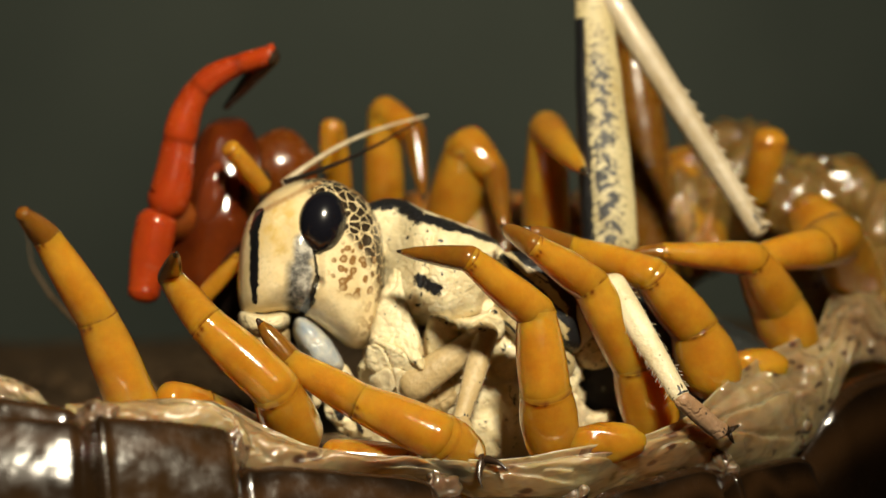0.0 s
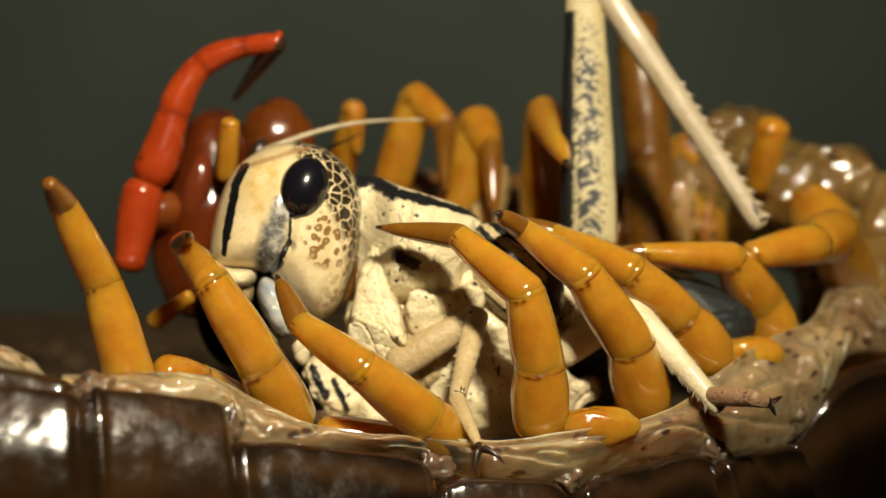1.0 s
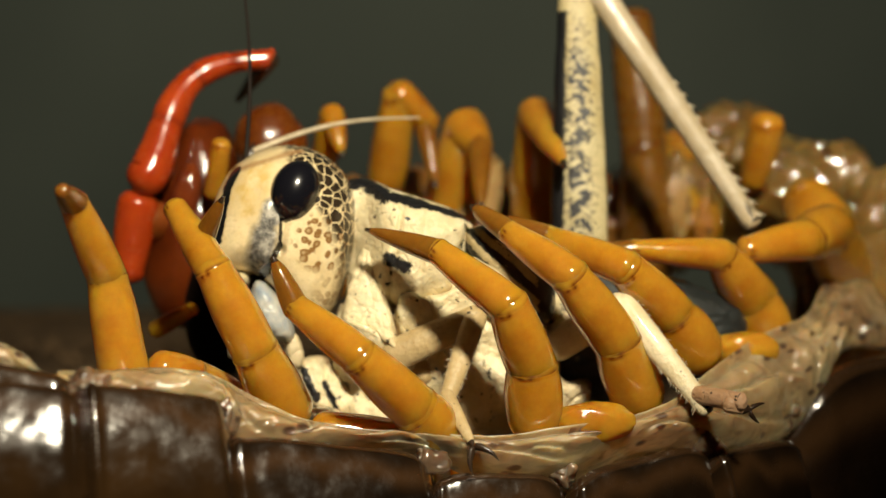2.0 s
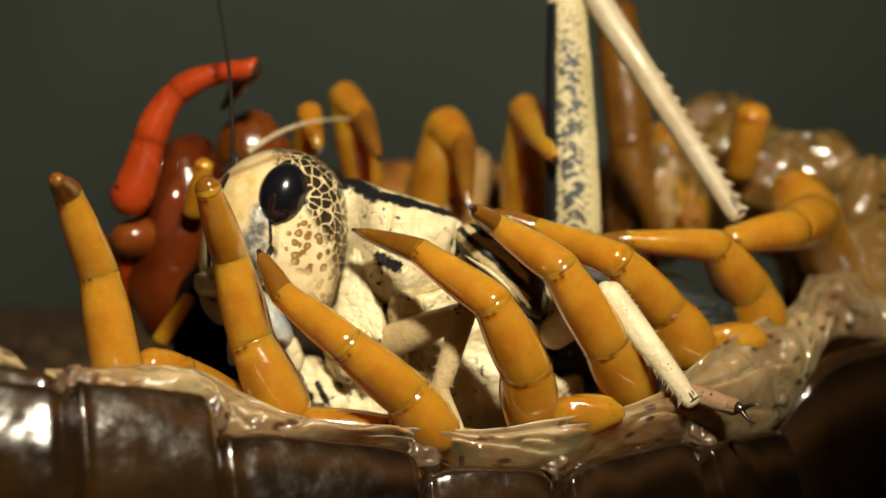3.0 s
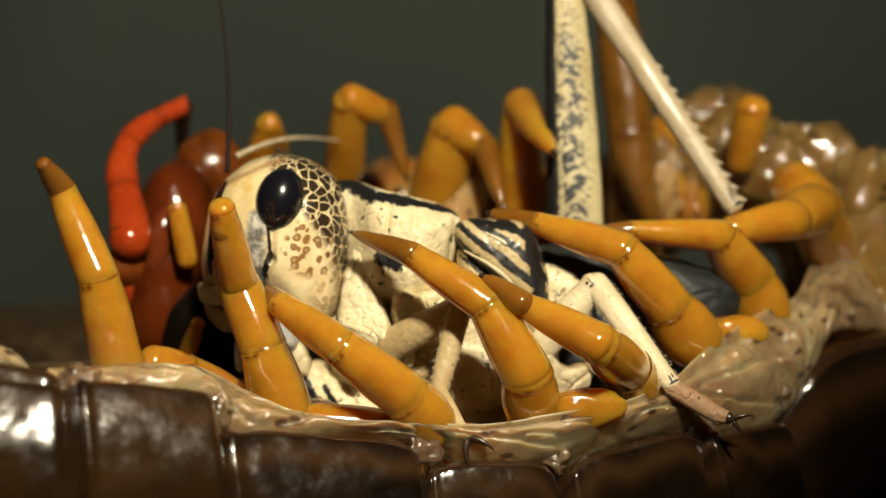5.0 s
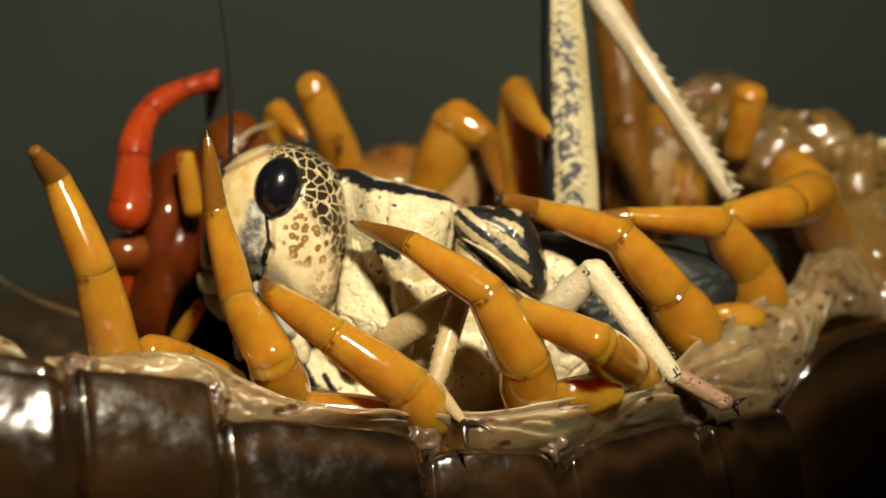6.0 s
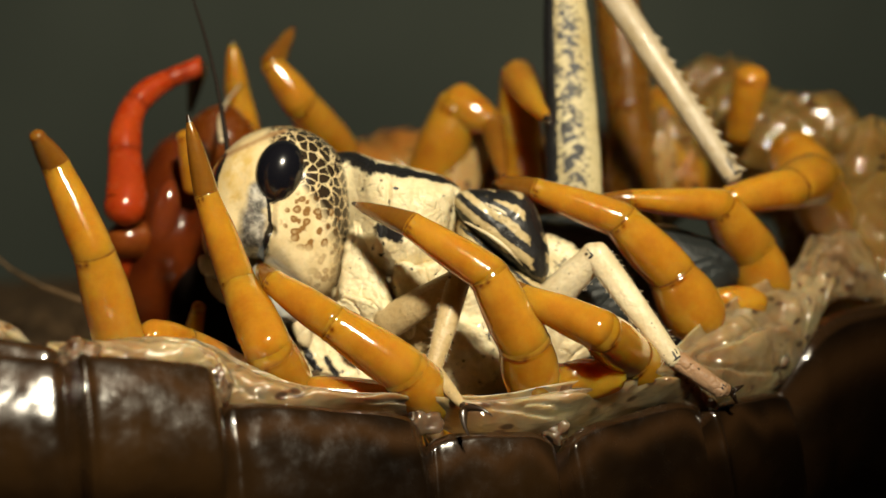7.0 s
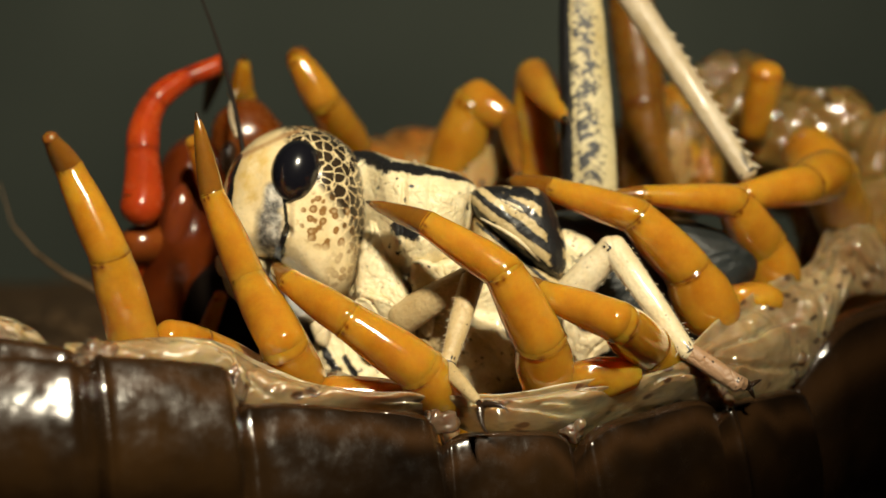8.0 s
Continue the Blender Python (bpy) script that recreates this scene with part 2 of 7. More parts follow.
def grid(bm, rings, closed=True, caps=True):
    """Skins rows of points; the first and last row are closed by a fan when caps is set."""
    rows = [[bm.verts.new(p) for p in ring] for ring in rings]
    for a, b in zip(rows, rows[1:]):
        k = len(a)
        for i in range(k if closed else k - 1):
            j = (i + 1) % k
            bm.faces.new((a[i], a[j], b[j], b[i]))
    if caps:
        for row in (rows[0], rows[-1]):
            c = bm.verts.new(sum((v.co for v in row), Vector()) / len(row))
            for i in range(len(row)):
                bm.faces.new((row[i], row[(i + 1) % len(row)], c))
    return rows


def layer(bm, name):
    return bm.verts.layers.float.get(name) or bm.verts.layers.float.new(name)


def segment_mesh(length, r0, r1, sides=32, tip=False, squash=1.0, knob=1.0, steps=26, root=0.8, sharp=False):
    """A leg article along +X: narrow root, slight belly, a raised rim with a dark hinge mark at the far joint."""
    bm = bmesh.new()
    seam = layer(bm, "seam")
    prof = []
    for k in range(7):
        a = math.radians(90 * k / 6)
        prof.append((-r0 * root * math.cos(a), r0 * math.sin(a) * 0.96 + 0.001, -1.0))
    for k in range(1, steps):
        u = k / steps
        belly = 0.955 + 0.085 * math.sin(math.pi * min(1, u * 1.05)) if not tip else 0.96 + 0.05 * math.sin(math.pi * u)
        rim = 1 + (0.022 * math.exp(-((u - 0.97) / 0.03) ** 2) if not tip else 0)
        neck = 1 - 0.015 * math.exp(-(u / 0.035) ** 2)
        r = (r0 + (r1 - r0) * (u if not tip else u ** 1.15)) * belly * rim * neck
        if tip and sharp:
            r *= 1 - 0.6 * max(0.0, (u - 0.75) / 0.25) ** 1.6
        prof.append((length * u, r, u))
    if tip:
        r1 = r1 * 0.42 if sharp else r1
        for k in range(5):
            a = math.radians(90 * k / 4)
            prof.append((length + max(r1, 0.05) * math.sin(a), max(r1, 0.05) * math.cos(a) + 0.004, -1.0))
    else:
        prof.append((length * 0.99, r1 * 1.0, 0.99))
        for k in range(0, 7):
            a = math.radians(90 * k / 6)
            prof.append((length + r1 * 0.62 * math.sin(a) * knob, r1 * (0.985 if k == 0 else 0.965) * math.cos(a) + 0.001, 1.0 if k == 0 else 1.2))
    off = random.uniform(0, 50)
    rings = []
    for x, r, u in prof:
        ring = []
        for i in range(sides):
            a = 2 * math.pi * i / sides
            turn = math.atan2(math.sin(a - 1.15), math.cos(a - 1.15))
            q = r * (1 + 0.035 * noise.noise((x * 0.5 + off, math.cos(a), math.sin(a))))
            if u > 0 and not tip:
                q *= 1 + 0.07 * math.exp(-((u - 0.97) / 0.03) ** 2 - (turn / 0.3) ** 2) - 0.05 * math.exp(-((u - 0.9) / 0.03) ** 2 - (turn / 0.25) ** 2)
            ring.append((x, q * math.cos(a), q * squash * math.sin(a)))
        rings.append(ring)
    rows = grid(bm, rings)
    for row, (x, r, u) in zip(rows, prof):
        for i, v in enumerate(row):
            a = 2 * math.pi * i / sides
            hinge = 0.0
            if not tip and u > 0:
                turn = math.atan2(math.sin(a - 1.15), math.cos(a - 1.15))
                hinge = 1.7 * (math.exp(-((u - 0.965) / 0.028) ** 2 - ((turn - 0.2) / 0.13) ** 2) + math.exp(-((u - 0.955) / 0.028) ** 2 - ((turn + 0.22) / 0.1) ** 2)) if u < 1.1 else 0.0
                hinge += (1.0 if u == 1.0 else 0.2 if u > 1.1 else 0.0) * max(0.15, 0.6 + 0.9 * noise.noise((1.5 * math.cos(a), 1.5 * math.sin(a), off)))
            v[seam] = min(1.0, hinge)
    return bm


def dark_end(bm, start):
    """Gives the faces past start the second material."""
    for f in bm.faces:
        if f.calc_center_median().x > start:
            f.material_index = 1


def leg_chain(names, specs, material, parent, label="", poses=(), claw=0.07, squash=1.0, dark_tip=False):
    """Jointed limb: the first article is the part, the others its sub-parts."""
    made = []
    for i, (name, (length, r0, r1)) in enumerate(zip(names, specs)):
        last = i == len(specs) - 1 and claw > 0
        bm = segment_mesh(length, r0, r1, tip=last, squash=squash, sharp=last, root=0.95 if i == 0 and len(specs) > 2 else 0.8)
        if last:
            dark_end(bm, length * (1 - claw))
        skin = TIP if material is AMBER and (last and len(specs) > 2 or dark_tip and i == 2) else PINK_FOOT if material is CREAM_LEG and i > 1 else material
        ob = part(name, bm, [skin, CLAW], parent if i == 0 else made[0], label if i == 0 else "")
        made.append(ob)
    for ob, m in zip(made, poses):
        ob.matrix_basis = m
    return made


def smooth_outline(points, n=96):
    """Closed Catmull-Rom curve through points, n samples."""
    k = len(points)
    out = []
    for j in range(n):
        s = j * k / n
        i, f = int(s), s - int(s)
        p = [Vector(points[(i + o) % k][:2]) for o in (-1, 0, 1, 2)]
        out.append(0.5 * (2 * p[1] + (p[2] - p[0]) * f + (2 * p[0] - 5 * p[1] + 4 * p[2] - p[3]) * f * f + (3 * p[1] - p[0] - 3 * p[2] + p[3]) * f ** 3))
    return out


def pillow(points, thick, centre=None, power=2.3, z=0.0, n=96, rings=26, back=1.0):
    """A rounded solid from a closed outline in XY, swelling by thick towards +Z and back * thick towards -Z."""
    bm = bmesh.new()
    line = smooth_outline(points, n)
    c = Vector(centre) if centre else sum(line, Vector((0, 0))) / n
    rows = []
    for side in (1, -1):
        for k in range(rings + 1):
            a = k / rings * math.pi / 2
            rho = math.sin(a) if side == 1 else math.cos(a)
            if (side == 1 and k == 0) or (side == -1 and (k == rings or k == 0)):
                if k == 0 and side == -1:
                    continue
                rho = 0.004
            w = thick * (1 if side == 1 else back) * max(0.0, 1 - rho ** power) ** (1 / power) * side
            rows.append([(*(c + (p - c) * rho), z + w) for p in line])
    grid(bm, rows)
    return bm


def near(p, a, b, width):
    """1 on the line from a to b, falling to 0 at width."""
    p, a, b = Vector(p[:2]), Vector(a), Vector(b)
    f = min(1, max(0, (p - a).dot(b - a) / (b - a).length_squared))
    return max(0.0, 1 - (p - a - (b - a) * f).length / width)


def paint(bm, name, rule):
    lay = layer(bm, name)
    for v in bm.verts:
        v[lay] = min(1.0, max(0.0, rule(v.co)))


# ---- setting ----
def slab(name, lo, hi, material, label, category):
    bm = bmesh.new()
    bmesh.ops.create_cube(bm, size=1)
    for v in bm.verts:
        v.co = [l + (h - l) * (c + 0.5) for l, h, c in zip(lo, hi, v.co)]
    return tagged(part(name, bm, material, smooth=False), label, category, kind="structure")


def soil_ground():
    bm = bmesh.new()
    k = 110
    rows = []
    for j in range(k + 1):
        row = []
        for i in range(k + 1):
            x, y = -250 + 500 * i / k, -260 + 400 * j / k
            row.append((x, y, 1.3 * noise.noise((x * 0.09, y * 0.09, 0)) + 0.6 * noise.noise((x * 0.4, y * 0.4, 3)) - 0.6))
        rows.append(row)
    grid(bm, rows, closed=False, caps=False)
    return tagged(part("ground", bm, SOIL), "dark damp crumbly soil on the enclosure floor", "soil", kind="structure")


soil_ground()
back = slab("wall_back", (-300, 88, -20), (330, 94, 260), WALL, "dull grey-green back wall of the enclosure", "wall")
back.matrix_basis = pose(0, 0.004, 0, 0, 0, 9)
slab("wall_west", (-256, -260, -20), (-250, 88, 260), WALL, "dull grey-green side wall of the enclosure", "wall")
slab("wall_east", (250, -260, -20), (256, 88, 260), WALL, "dull grey-green side wall of the enclosure", "wall")
slab("wall_front", (-260, -266, -20), (260, -260, 260), WALL, "dull grey-green front wall of the enclosure", "wall")
slab("ceiling", (-260, -266, 260), (260, 94, 266), WALL, "dull grey-green cover of the enclosure", "ceiling")



def soil_crumbs():
    """Loose crumbs on the soil, joined: too many to count."""
    bm = bmesh.new()
    for k in range(420):
        x, y = random.uniform(-48, -14), random.uniform(4, 60)
        if k > 300:
            x, y = random.uniform(-30, 40), random.uniform(30, 80)
        s = random.uniform(0.25, 1.1)
        m = Matrix.LocRotScale((x, y, 0.2 + s * 0.3 + (1.2 if random.random() < 0.2 else 0)), Euler((random.random() * 6, random.random() * 6, 0)), (s, s * random.uniform(0.6, 1), s * random.uniform(0.5, 0.9)))
        made = bmesh.ops.create_icosphere(bm, subdivisions=1, radius=1, matrix=m)
        for v in made["verts"]:
            v.co += Vector((random.uniform(-0.15, 0.15) * s, random.uniform(-0.15, 0.15) * s, random.uniform(-0.15, 0.15) * s))
    return tagged(part("soil_crumbs", bm, SOIL, smooth=False), "loose dark crumbs of damp soil on the floor", "soil", kind="stuff")


FEELER_BROWN, _t, _b = shader("feeler_brown", 0.5, 0.4)
_t.links.new(ramp(_t, noise_of(_t, coords(_t), 0.9), [(0.3, (0.05, 0.03, 0.014)), (0.7, (0.14, 0.085, 0.04))]), _b.inputs["Base Color"])
soil_crumbs()

# ---- centipede ----
centipede = tagged(new("centipede"), "giant centipede with amber legs coiled round a locust", "centipede")


def tergite(left, right, size, dome, tilt=-7, bevel=0.9):
    """A back plate hung from its upper edge: narrow rim, flat sloping face, rounded drop to the soil."""
    a, b = Vector(left), Vector(right)
    along = b - a
    out = Vector((along.y, -along.x, 0)).normalized()
    line = [(0.0, 0.0, 165 + tilt)]
    o = z = 0.0
    for start, stop, run, steps in ((165, 46, 1.0, 12), (46, 27, 3.6, 14), (27, -25, 3.2, 10), (-25, -50, 5, 8)):
        for q in range(steps):
            th = radians(start + (stop - start) * (q + 0.5) / steps + tilt)
            o += math.sin(th) * run / steps * size
            z -= math.cos(th) * run / steps * size
            line.append((o, z, start + (stop - start) * (q + 1) / steps + tilt))
    bm = bmesh.new()
    seam = layer(bm, "seam")
    nu = 64
    rows = []
    for i in range(nu + 1):
        u = i / nu
        e = abs(2 * u - 1)
        inward = bevel * max(0, (e - 0.8) / 0.2) ** 2.2 - 0.2 * math.exp(-((u - 0.09) / 0.035) ** 2)
        row, inner = [], []
        for k, (o, z, th) in enumerate(line):
            t = radians(min(90, max(-30, th)))
            w = inward * min(1, k / 8)
            p = a + along * u + out * (o - w * math.cos(t)) + Vector((0, 0, z - w * math.sin(t) - dome * e ** 5))
            p += (out * math.cos(t) + Vector((0, 0, math.sin(t)))) * (0.1 * noise.noise(p * 0.3) + 0.03 * noise.noise(p * 1.1))
            row.append(p)
            inner.append(p - (out * math.cos(radians(th)) + Vector((0, 0, math.sin(radians(th))))) * 0.22)
        rows.append(row + inner[::-1])
    vs = grid(bm, rows, caps=False)
    for i, row in enumerate(vs):
        for k, v in enumerate(row[:len(line)]):
            v[seam] = 0.8 * math.exp(-((k - 15 - 3 * noise.noise((i * 0.07, 0, left[0]))) / 2.0) ** 2) + (0.5 if k < 11 else 0)
    return part("tergite", bm, PLATE, centipede)


tergite((-27.56, -16.38, 17.46), (-16.49, -15.08, 16.36), 1, 0.6, -14)
tergite((-25.70, -18.75, 16.95), (-16.00, -16.14, 15.93), 1, 0.3)
tergite((-16.49, -15.93, 16.07), (-10.41, -13.37, 14.85), 1, 0.2)
tergite((-10.93, -13.47, 13.20), (-0.89, -9.66, 11.32), 1, 0.8, -9)
tergite((-1.36, -10.20, 10.51), (5.92, -8.29, 10.10), 1.05, 1.5, -18)
tergite((5.38, -8.52, 9.94), (14.15, -4.04, 10.73), 1.1, 1.8, -18)
tergite((13.28, -5.30, 10.33), (19.33, -0.80, 10.07), 1.2, 0.9, -18)
tergite((18.57, 1.25, 13.88), (41.53, 17.69, 11.91), 2.3, 4.4, -30)


def body_tube(name, sections, material, label, sides=40, lumps=0.5, seed=0.0, pleats=0.05):
    """Soft body swept through (centre, half height, half width), pleated between the segments."""
    bm = bmesh.new()
    pts = []
    k = len(sections)
    for s in range(k - 1):
        for q in range(28):
            f = q / 28
            c = []
            for comp in range(5):
                g = lambda o: (list(sections[min(k - 1, max(0, s + o))][0]) + list(sections[min(k - 1, max(0, s + o))][1:]))[comp]
                p0, p1, p2, p3 = g(-1), g(0), g(1), g(2)
                c.append(0.5 * (2 * p1 + (p2 - p0) * f + (2 * p0 - 5 * p1 + 4 * p2 - p3) * f * f + (3 * p1 - p0 - 3 * p2 + p3) * f ** 3))
            pts.append(c)
    rings = []
    for i, c in enumerate(pts):
        a, b = pts[max(0, i - 1)], pts[min(len(pts) - 1, i + 1)]
        d = Vector((b[0] - a[0], b[1] - a[1], 0)).normalized()
        side = Vector((d.y, -d.x, 0))
        pleat = 1 + pleats * (1.4 * abs(math.sin(i * math.pi / 28)) - 0.7) + 0.45 * pleats * math.sin(i * 2 * math.pi / 9.3)
        ring = []
        for j in range(sides):
            t = 2 * math.pi * j / sides
            p = Vector(c[:3]) + side * (c[4] * math.cos(t) * pleat) + Vector((0, 0, c[3] * math.sin(t) * pleat))
            p += (p - Vector(c[:3])).normalized() * lumps * (noise.noise(p * 0.28 + Vector((seed, 0, 0))) + 0.6 * noise.noise(p * 0.8))
            ring.append(p)
        rings.append(ring)
    grid(bm, rings)
    for f in bm.faces:
        x = f.calc_center_median().x
        f.material_index = 1 if x > 23 else 2 if x < 13 and material is COIL else 0
    return part(name, bm, [material, COIL, AMBER_SKIN], centipede, label)


body_tube("trunk", [
    ((-30.88, -11.02, 7.38), 8, 5), ((-22.64, -8.73, 6.00), 8, 5), ((-16.68, -7.20, 6.01), 8, 5), ((-10.25, -4.90, 5.26), 7.6, 4.6), ((-0.45, -2.44, 3.10), 6.4, 4.6),
    ((7.14, -0.23, 2.37), 6.2, 4.6), ((16.03, 4.64, 4.08), 5.8, 4.8), ((23.22, 10.68, 6.66), 5.2, 4.8), ((27.87, 13.39, 13.41), 5.5, 5),
    ((29.45, 17.59, 17.04), 5.3, 5)],
    MEMBRANE, "pale wrinkled wet underside of the centipede", lumps=0.45)
body_tube("trunk", [
    ((29.33, 16.04, 16.88), 5, 5), ((28.66, 20.49, 19.10), 5, 5), ((24.95, 23.91, 21.25), 5.2, 5), ((20.27, 26.14, 22.34), 5.6, 5), ((12.88, 25.53, 18.91), 4.4, 5),
    ((2.84, 24.46, 18.61), 4, 5), ((-5.64, 22.44, 18.65), 4, 4.5), ((-11.56, 19.00, 16.41), 4, 4.5), ((-15.51, 13.59, 14.54), 3.5, 4)],
    COIL, "amber glassy far coil of the body", lumps=0.8, seed=7, pleats=0.06)

def skin_sheet(low, high, swell, seed=0.0):
    """Soft flank skin between the plates' upper edge and the legs, gathered into folds."""
    def spline(points, n):
        out = []
        k = len(points) - 1
        for i in range(n + 1):
            w = i / n * k
            q = min(k - 1, int(w))
            f = w - q
            p = [Vector(points[min(k, max(0, q + o))]) for o in (-1, 0, 1, 2)]
            out.append(0.5 * (2 * p[1] + (p[2] - p[0]) * f + (2 * p[0] - 5 * p[1] + 4 * p[2] - p[3]) * f * f + (3 * p[1] - p[0] - 3 * p[2] + p[3]) * f ** 3))
        return out
    n, m = 330, 44
    a, b = spline(low, n), spline(high, n)
    bm = bmesh.new()
    rows = []
    for i in range(n + 1):
        d = b[i] - a[i]
        lift = Vector((0.15, -0.75, 0.65))
        outer, inner = [], []
        for k in range(m + 1):
            v = k / m
            p = a[i] + d * v
            w = swell * math.sin(math.pi * min(1, v * 1.15)) ** 0.7 if v < 0.87 else 0.0
            fan = noise.noise((i * 0.055 + seed, v * 1.2, 1)) + 0.5 * noise.noise((i * 0.14, v * 2.0, 5 + seed))
            crease = max(0.0, 1 - abs(noise.noise((i * 0.05 + 1.2 * v, v * 1.6 + 3, seed))) / 0.12)
            p += lift * (w * (1 + 0.4 * fan) - 0.4 * crease * math.sin(math.pi * v) + 0.12 * noise.noise(p * 0.9) + 0.14 * (1 - v) * min(1, v * 6) * max(0.0, 1 - abs(noise.noise((i * 0.16 - 2.2 * v, v * 2.5 + 9, seed))) / 0.22))
            outer.append(p)
            inner.append(p - lift * 0.3)
        rows.append(outer + inner[::-1])
    grid(bm, rows, caps=False)
    return part("pleural_fold", bm, MEMBRANE, centipede, "crinkled wet tan skin along the plates")


skin_sheet(
    [(-17.66, -14.55, 15.49), (-13.71, -14.11, 15.16), (-10.80, -12.64, 14.56), (-9.96, -12.76, 12.77), (-6.10, -11.21, 12.05), (-1.11, -8.94, 10.89), (2.19, -8.40, 9.51), (5.58, -7.46, 9.19), (9.49, -5.59, 9.79),
     (14.02, -3.96, 10.01), (17.69, -1.63, 9.83), (19.99, 0.46, 10.45), (21.65, 1.94, 12.19), (23.45, 3.52, 14.40), (28.20, 8.08, 13.40), (33.09, 11.95, 12.93)],
    [(-18.86, -10.84, 15.26), (-14.50, -10.76, 15.69), (-11.62, -10.34, 15.30), (-9.70, -10.50, 14.39), (-6.28, -10.25, 12.99), (-1.12, -9.67, 12.50), (2.19, -9.45, 12.35), (5.10, -9.30, 12.80), (8.83, -7.60, 12.95),
     (11.86, -5.60, 13.60), (13.75, -3.75, 14.55), (17.30, 0.10, 15.75), (20.90, 3.60, 16.40), (24.11, 10.50, 17.70), (27.62, 15.99, 19.06), (33.40, 20.02, 19.57)], 1.2)

skin_sheet([(-29.16, -14.82, 17.27), (-23.81, -14.72, 17.07), (-18.47, -14.53, 16.29)], [(-29.16, -13.75, 18.53), (-24.79, -13.66, 18.24), (-20.41, -13.46, 17.27)], 0.5, 4.0)


def gusset(centre, axes, seed, skin=KNOT_SKIN, label="glistening knot of pale skin between plates", lump=0.4):
    """A wet gathered knot of skin where two plates meet."""
    bm = bmesh.new()
    bmesh.ops.create_icosphere(bm, subdivisions=5, radius=1)
    for v in bm.verts:
        q = v.co.copy()
        pleat = max(0.0, 1 - abs(noise.noise((q.x * 1.6 + seed, q.y * 0.8, q.z * 0.9))) / 0.25)
        p = Vector([c * a for c, a in zip(q * (0.95 - 0.4 * lump * pleat + lump * noise.noise(q * 1.3 + Vector((seed, 0, 0)))), axes)])
        v.co = p + Vector(centre)
    return part("pleural_fold", bm, skin, centipede, label)


gusset((-16.28, -15.11, 16.00), (1.0, 0.8, 0.7), 1)
gusset((15.6, 17.6, 21.2), (0.8, 0.7, 2.6), 33, PALE_SKIN, "pale glassy skin flap of the far coil")
gusset((17.4, 18.0, 20.0), (0.7, 0.7, 1.8), 37, AMBER_SKIN, "amber skin flap of the far coil")
gusset((7.4, 16.0, 20.6), (1.5, 0.8, 2.2), 41, AMBER_SKIN, "amber skin flap of the far coil")
gusset((-2.6, 15.5, 20.2), (1.6, 0.8, 1.7), 45, PALE_SKIN, "pale glassy skin flap of the far coil")
for spot, axes, seed in (((20.0, 24.0, 26.0), (3.2, 2.0, 2.7), 51), ((23.6, 18.6, 22.4), (3.4, 2.0, 2.9), 58), ((26.7, 18.8, 23.2), (3.2, 2.4, 2.9), 62), ((29.2, 16.2, 21.8), (2.4, 2.0, 3.0), 71)):
    gusset(spot, axes, seed, GLASS_SKIN, "glassy bulge of skin on the far coil", 0.27)
for spot, axes, seed in (((7.2, -7.9, 12.75), (2.4, 0.8, 1.1), 81), ((16.6, 0.1, 14.95), (2.1, 1.0, 1.1), 88)):
    gusset(spot, axes, seed, AMBER, "amber wet root of a leg", 0.14)
gusset((-10.64, -13.17, 13.86), (0.75, 0.8, 1.1), 5)
gusset((-1.02, -9.67, 11.05), (1.1, 0.8, 0.8), 9)
gusset((5.64, -8.02, 10.17), (0.9, 0.8, 0.9), 14)
gusset((13.71, -4.52, 10.56), (1.1, 0.9, 1.0), 21)
gusset((18.66, 0.05, 11.14), (1.1, 0.9, 1.2), 28)

ARTICLES = ["leg", "femur", "tibia", "tarsus", "claw"]
leg_front = leg_chain(ARTICLES, [(4.64, 1.30, 1.02), (4.57, 1.02, 0.71), (1.99, 0.71, 0.37)], AMBER, centipede, claw=0, dark_tip=True)
leg_second = leg_chain(ARTICLES, [(3.72, 1.53, 1.26), (4.61, 1.26, 1.00), (4.88, 1.00, 0.66), (4.07, 0.66, 0.22)], AMBER, centipede)
leg_third = leg_chain(ARTICLES, [(2.25, 1.39, 1.29), (4.25, 1.29, 1.00), (4.32, 1.00, 0.70), (2.68, 0.70, 0.30)], AMBER, centipede)
leg_fourth = leg_chain(ARTICLES, [(2.82, 1.49, 1.35), (3.88, 1.35, 1.05), (4.62, 1.05, 0.69), (4.78, 0.69, 0.22)], AMBER, centipede)
leg_fifth = leg_chain(ARTICLES, [(3.44, 1.62, 1.37), (4.77, 1.37, 1.09), (4.25, 1.09, 0.66), (2.51, 0.66, 0.34)], AMBER, centipede)
leg_sixth = leg_chain(ARTICLES, [(2.66, 1.79, 1.40), (4.15, 1.40, 1.07), (4.95, 1.07, 0.67), (2.84, 0.67, 0.38)], AMBER, centipede)
leg_seventh = leg_chain(ARTICLES, [(2.77, 1.63, 1.64), (4.26, 1.64, 1.00), (5.16, 1.00, 0.57), (1.82, 0.57, 0.30)], AMBER, centipede)
leg_eighth = leg_chain(ARTICLES, [(8.39, 1.96, 1.63), (3.84, 1.63, 1.28), (3.92, 1.28, 0.80)], AMBER, centipede, claw=0)

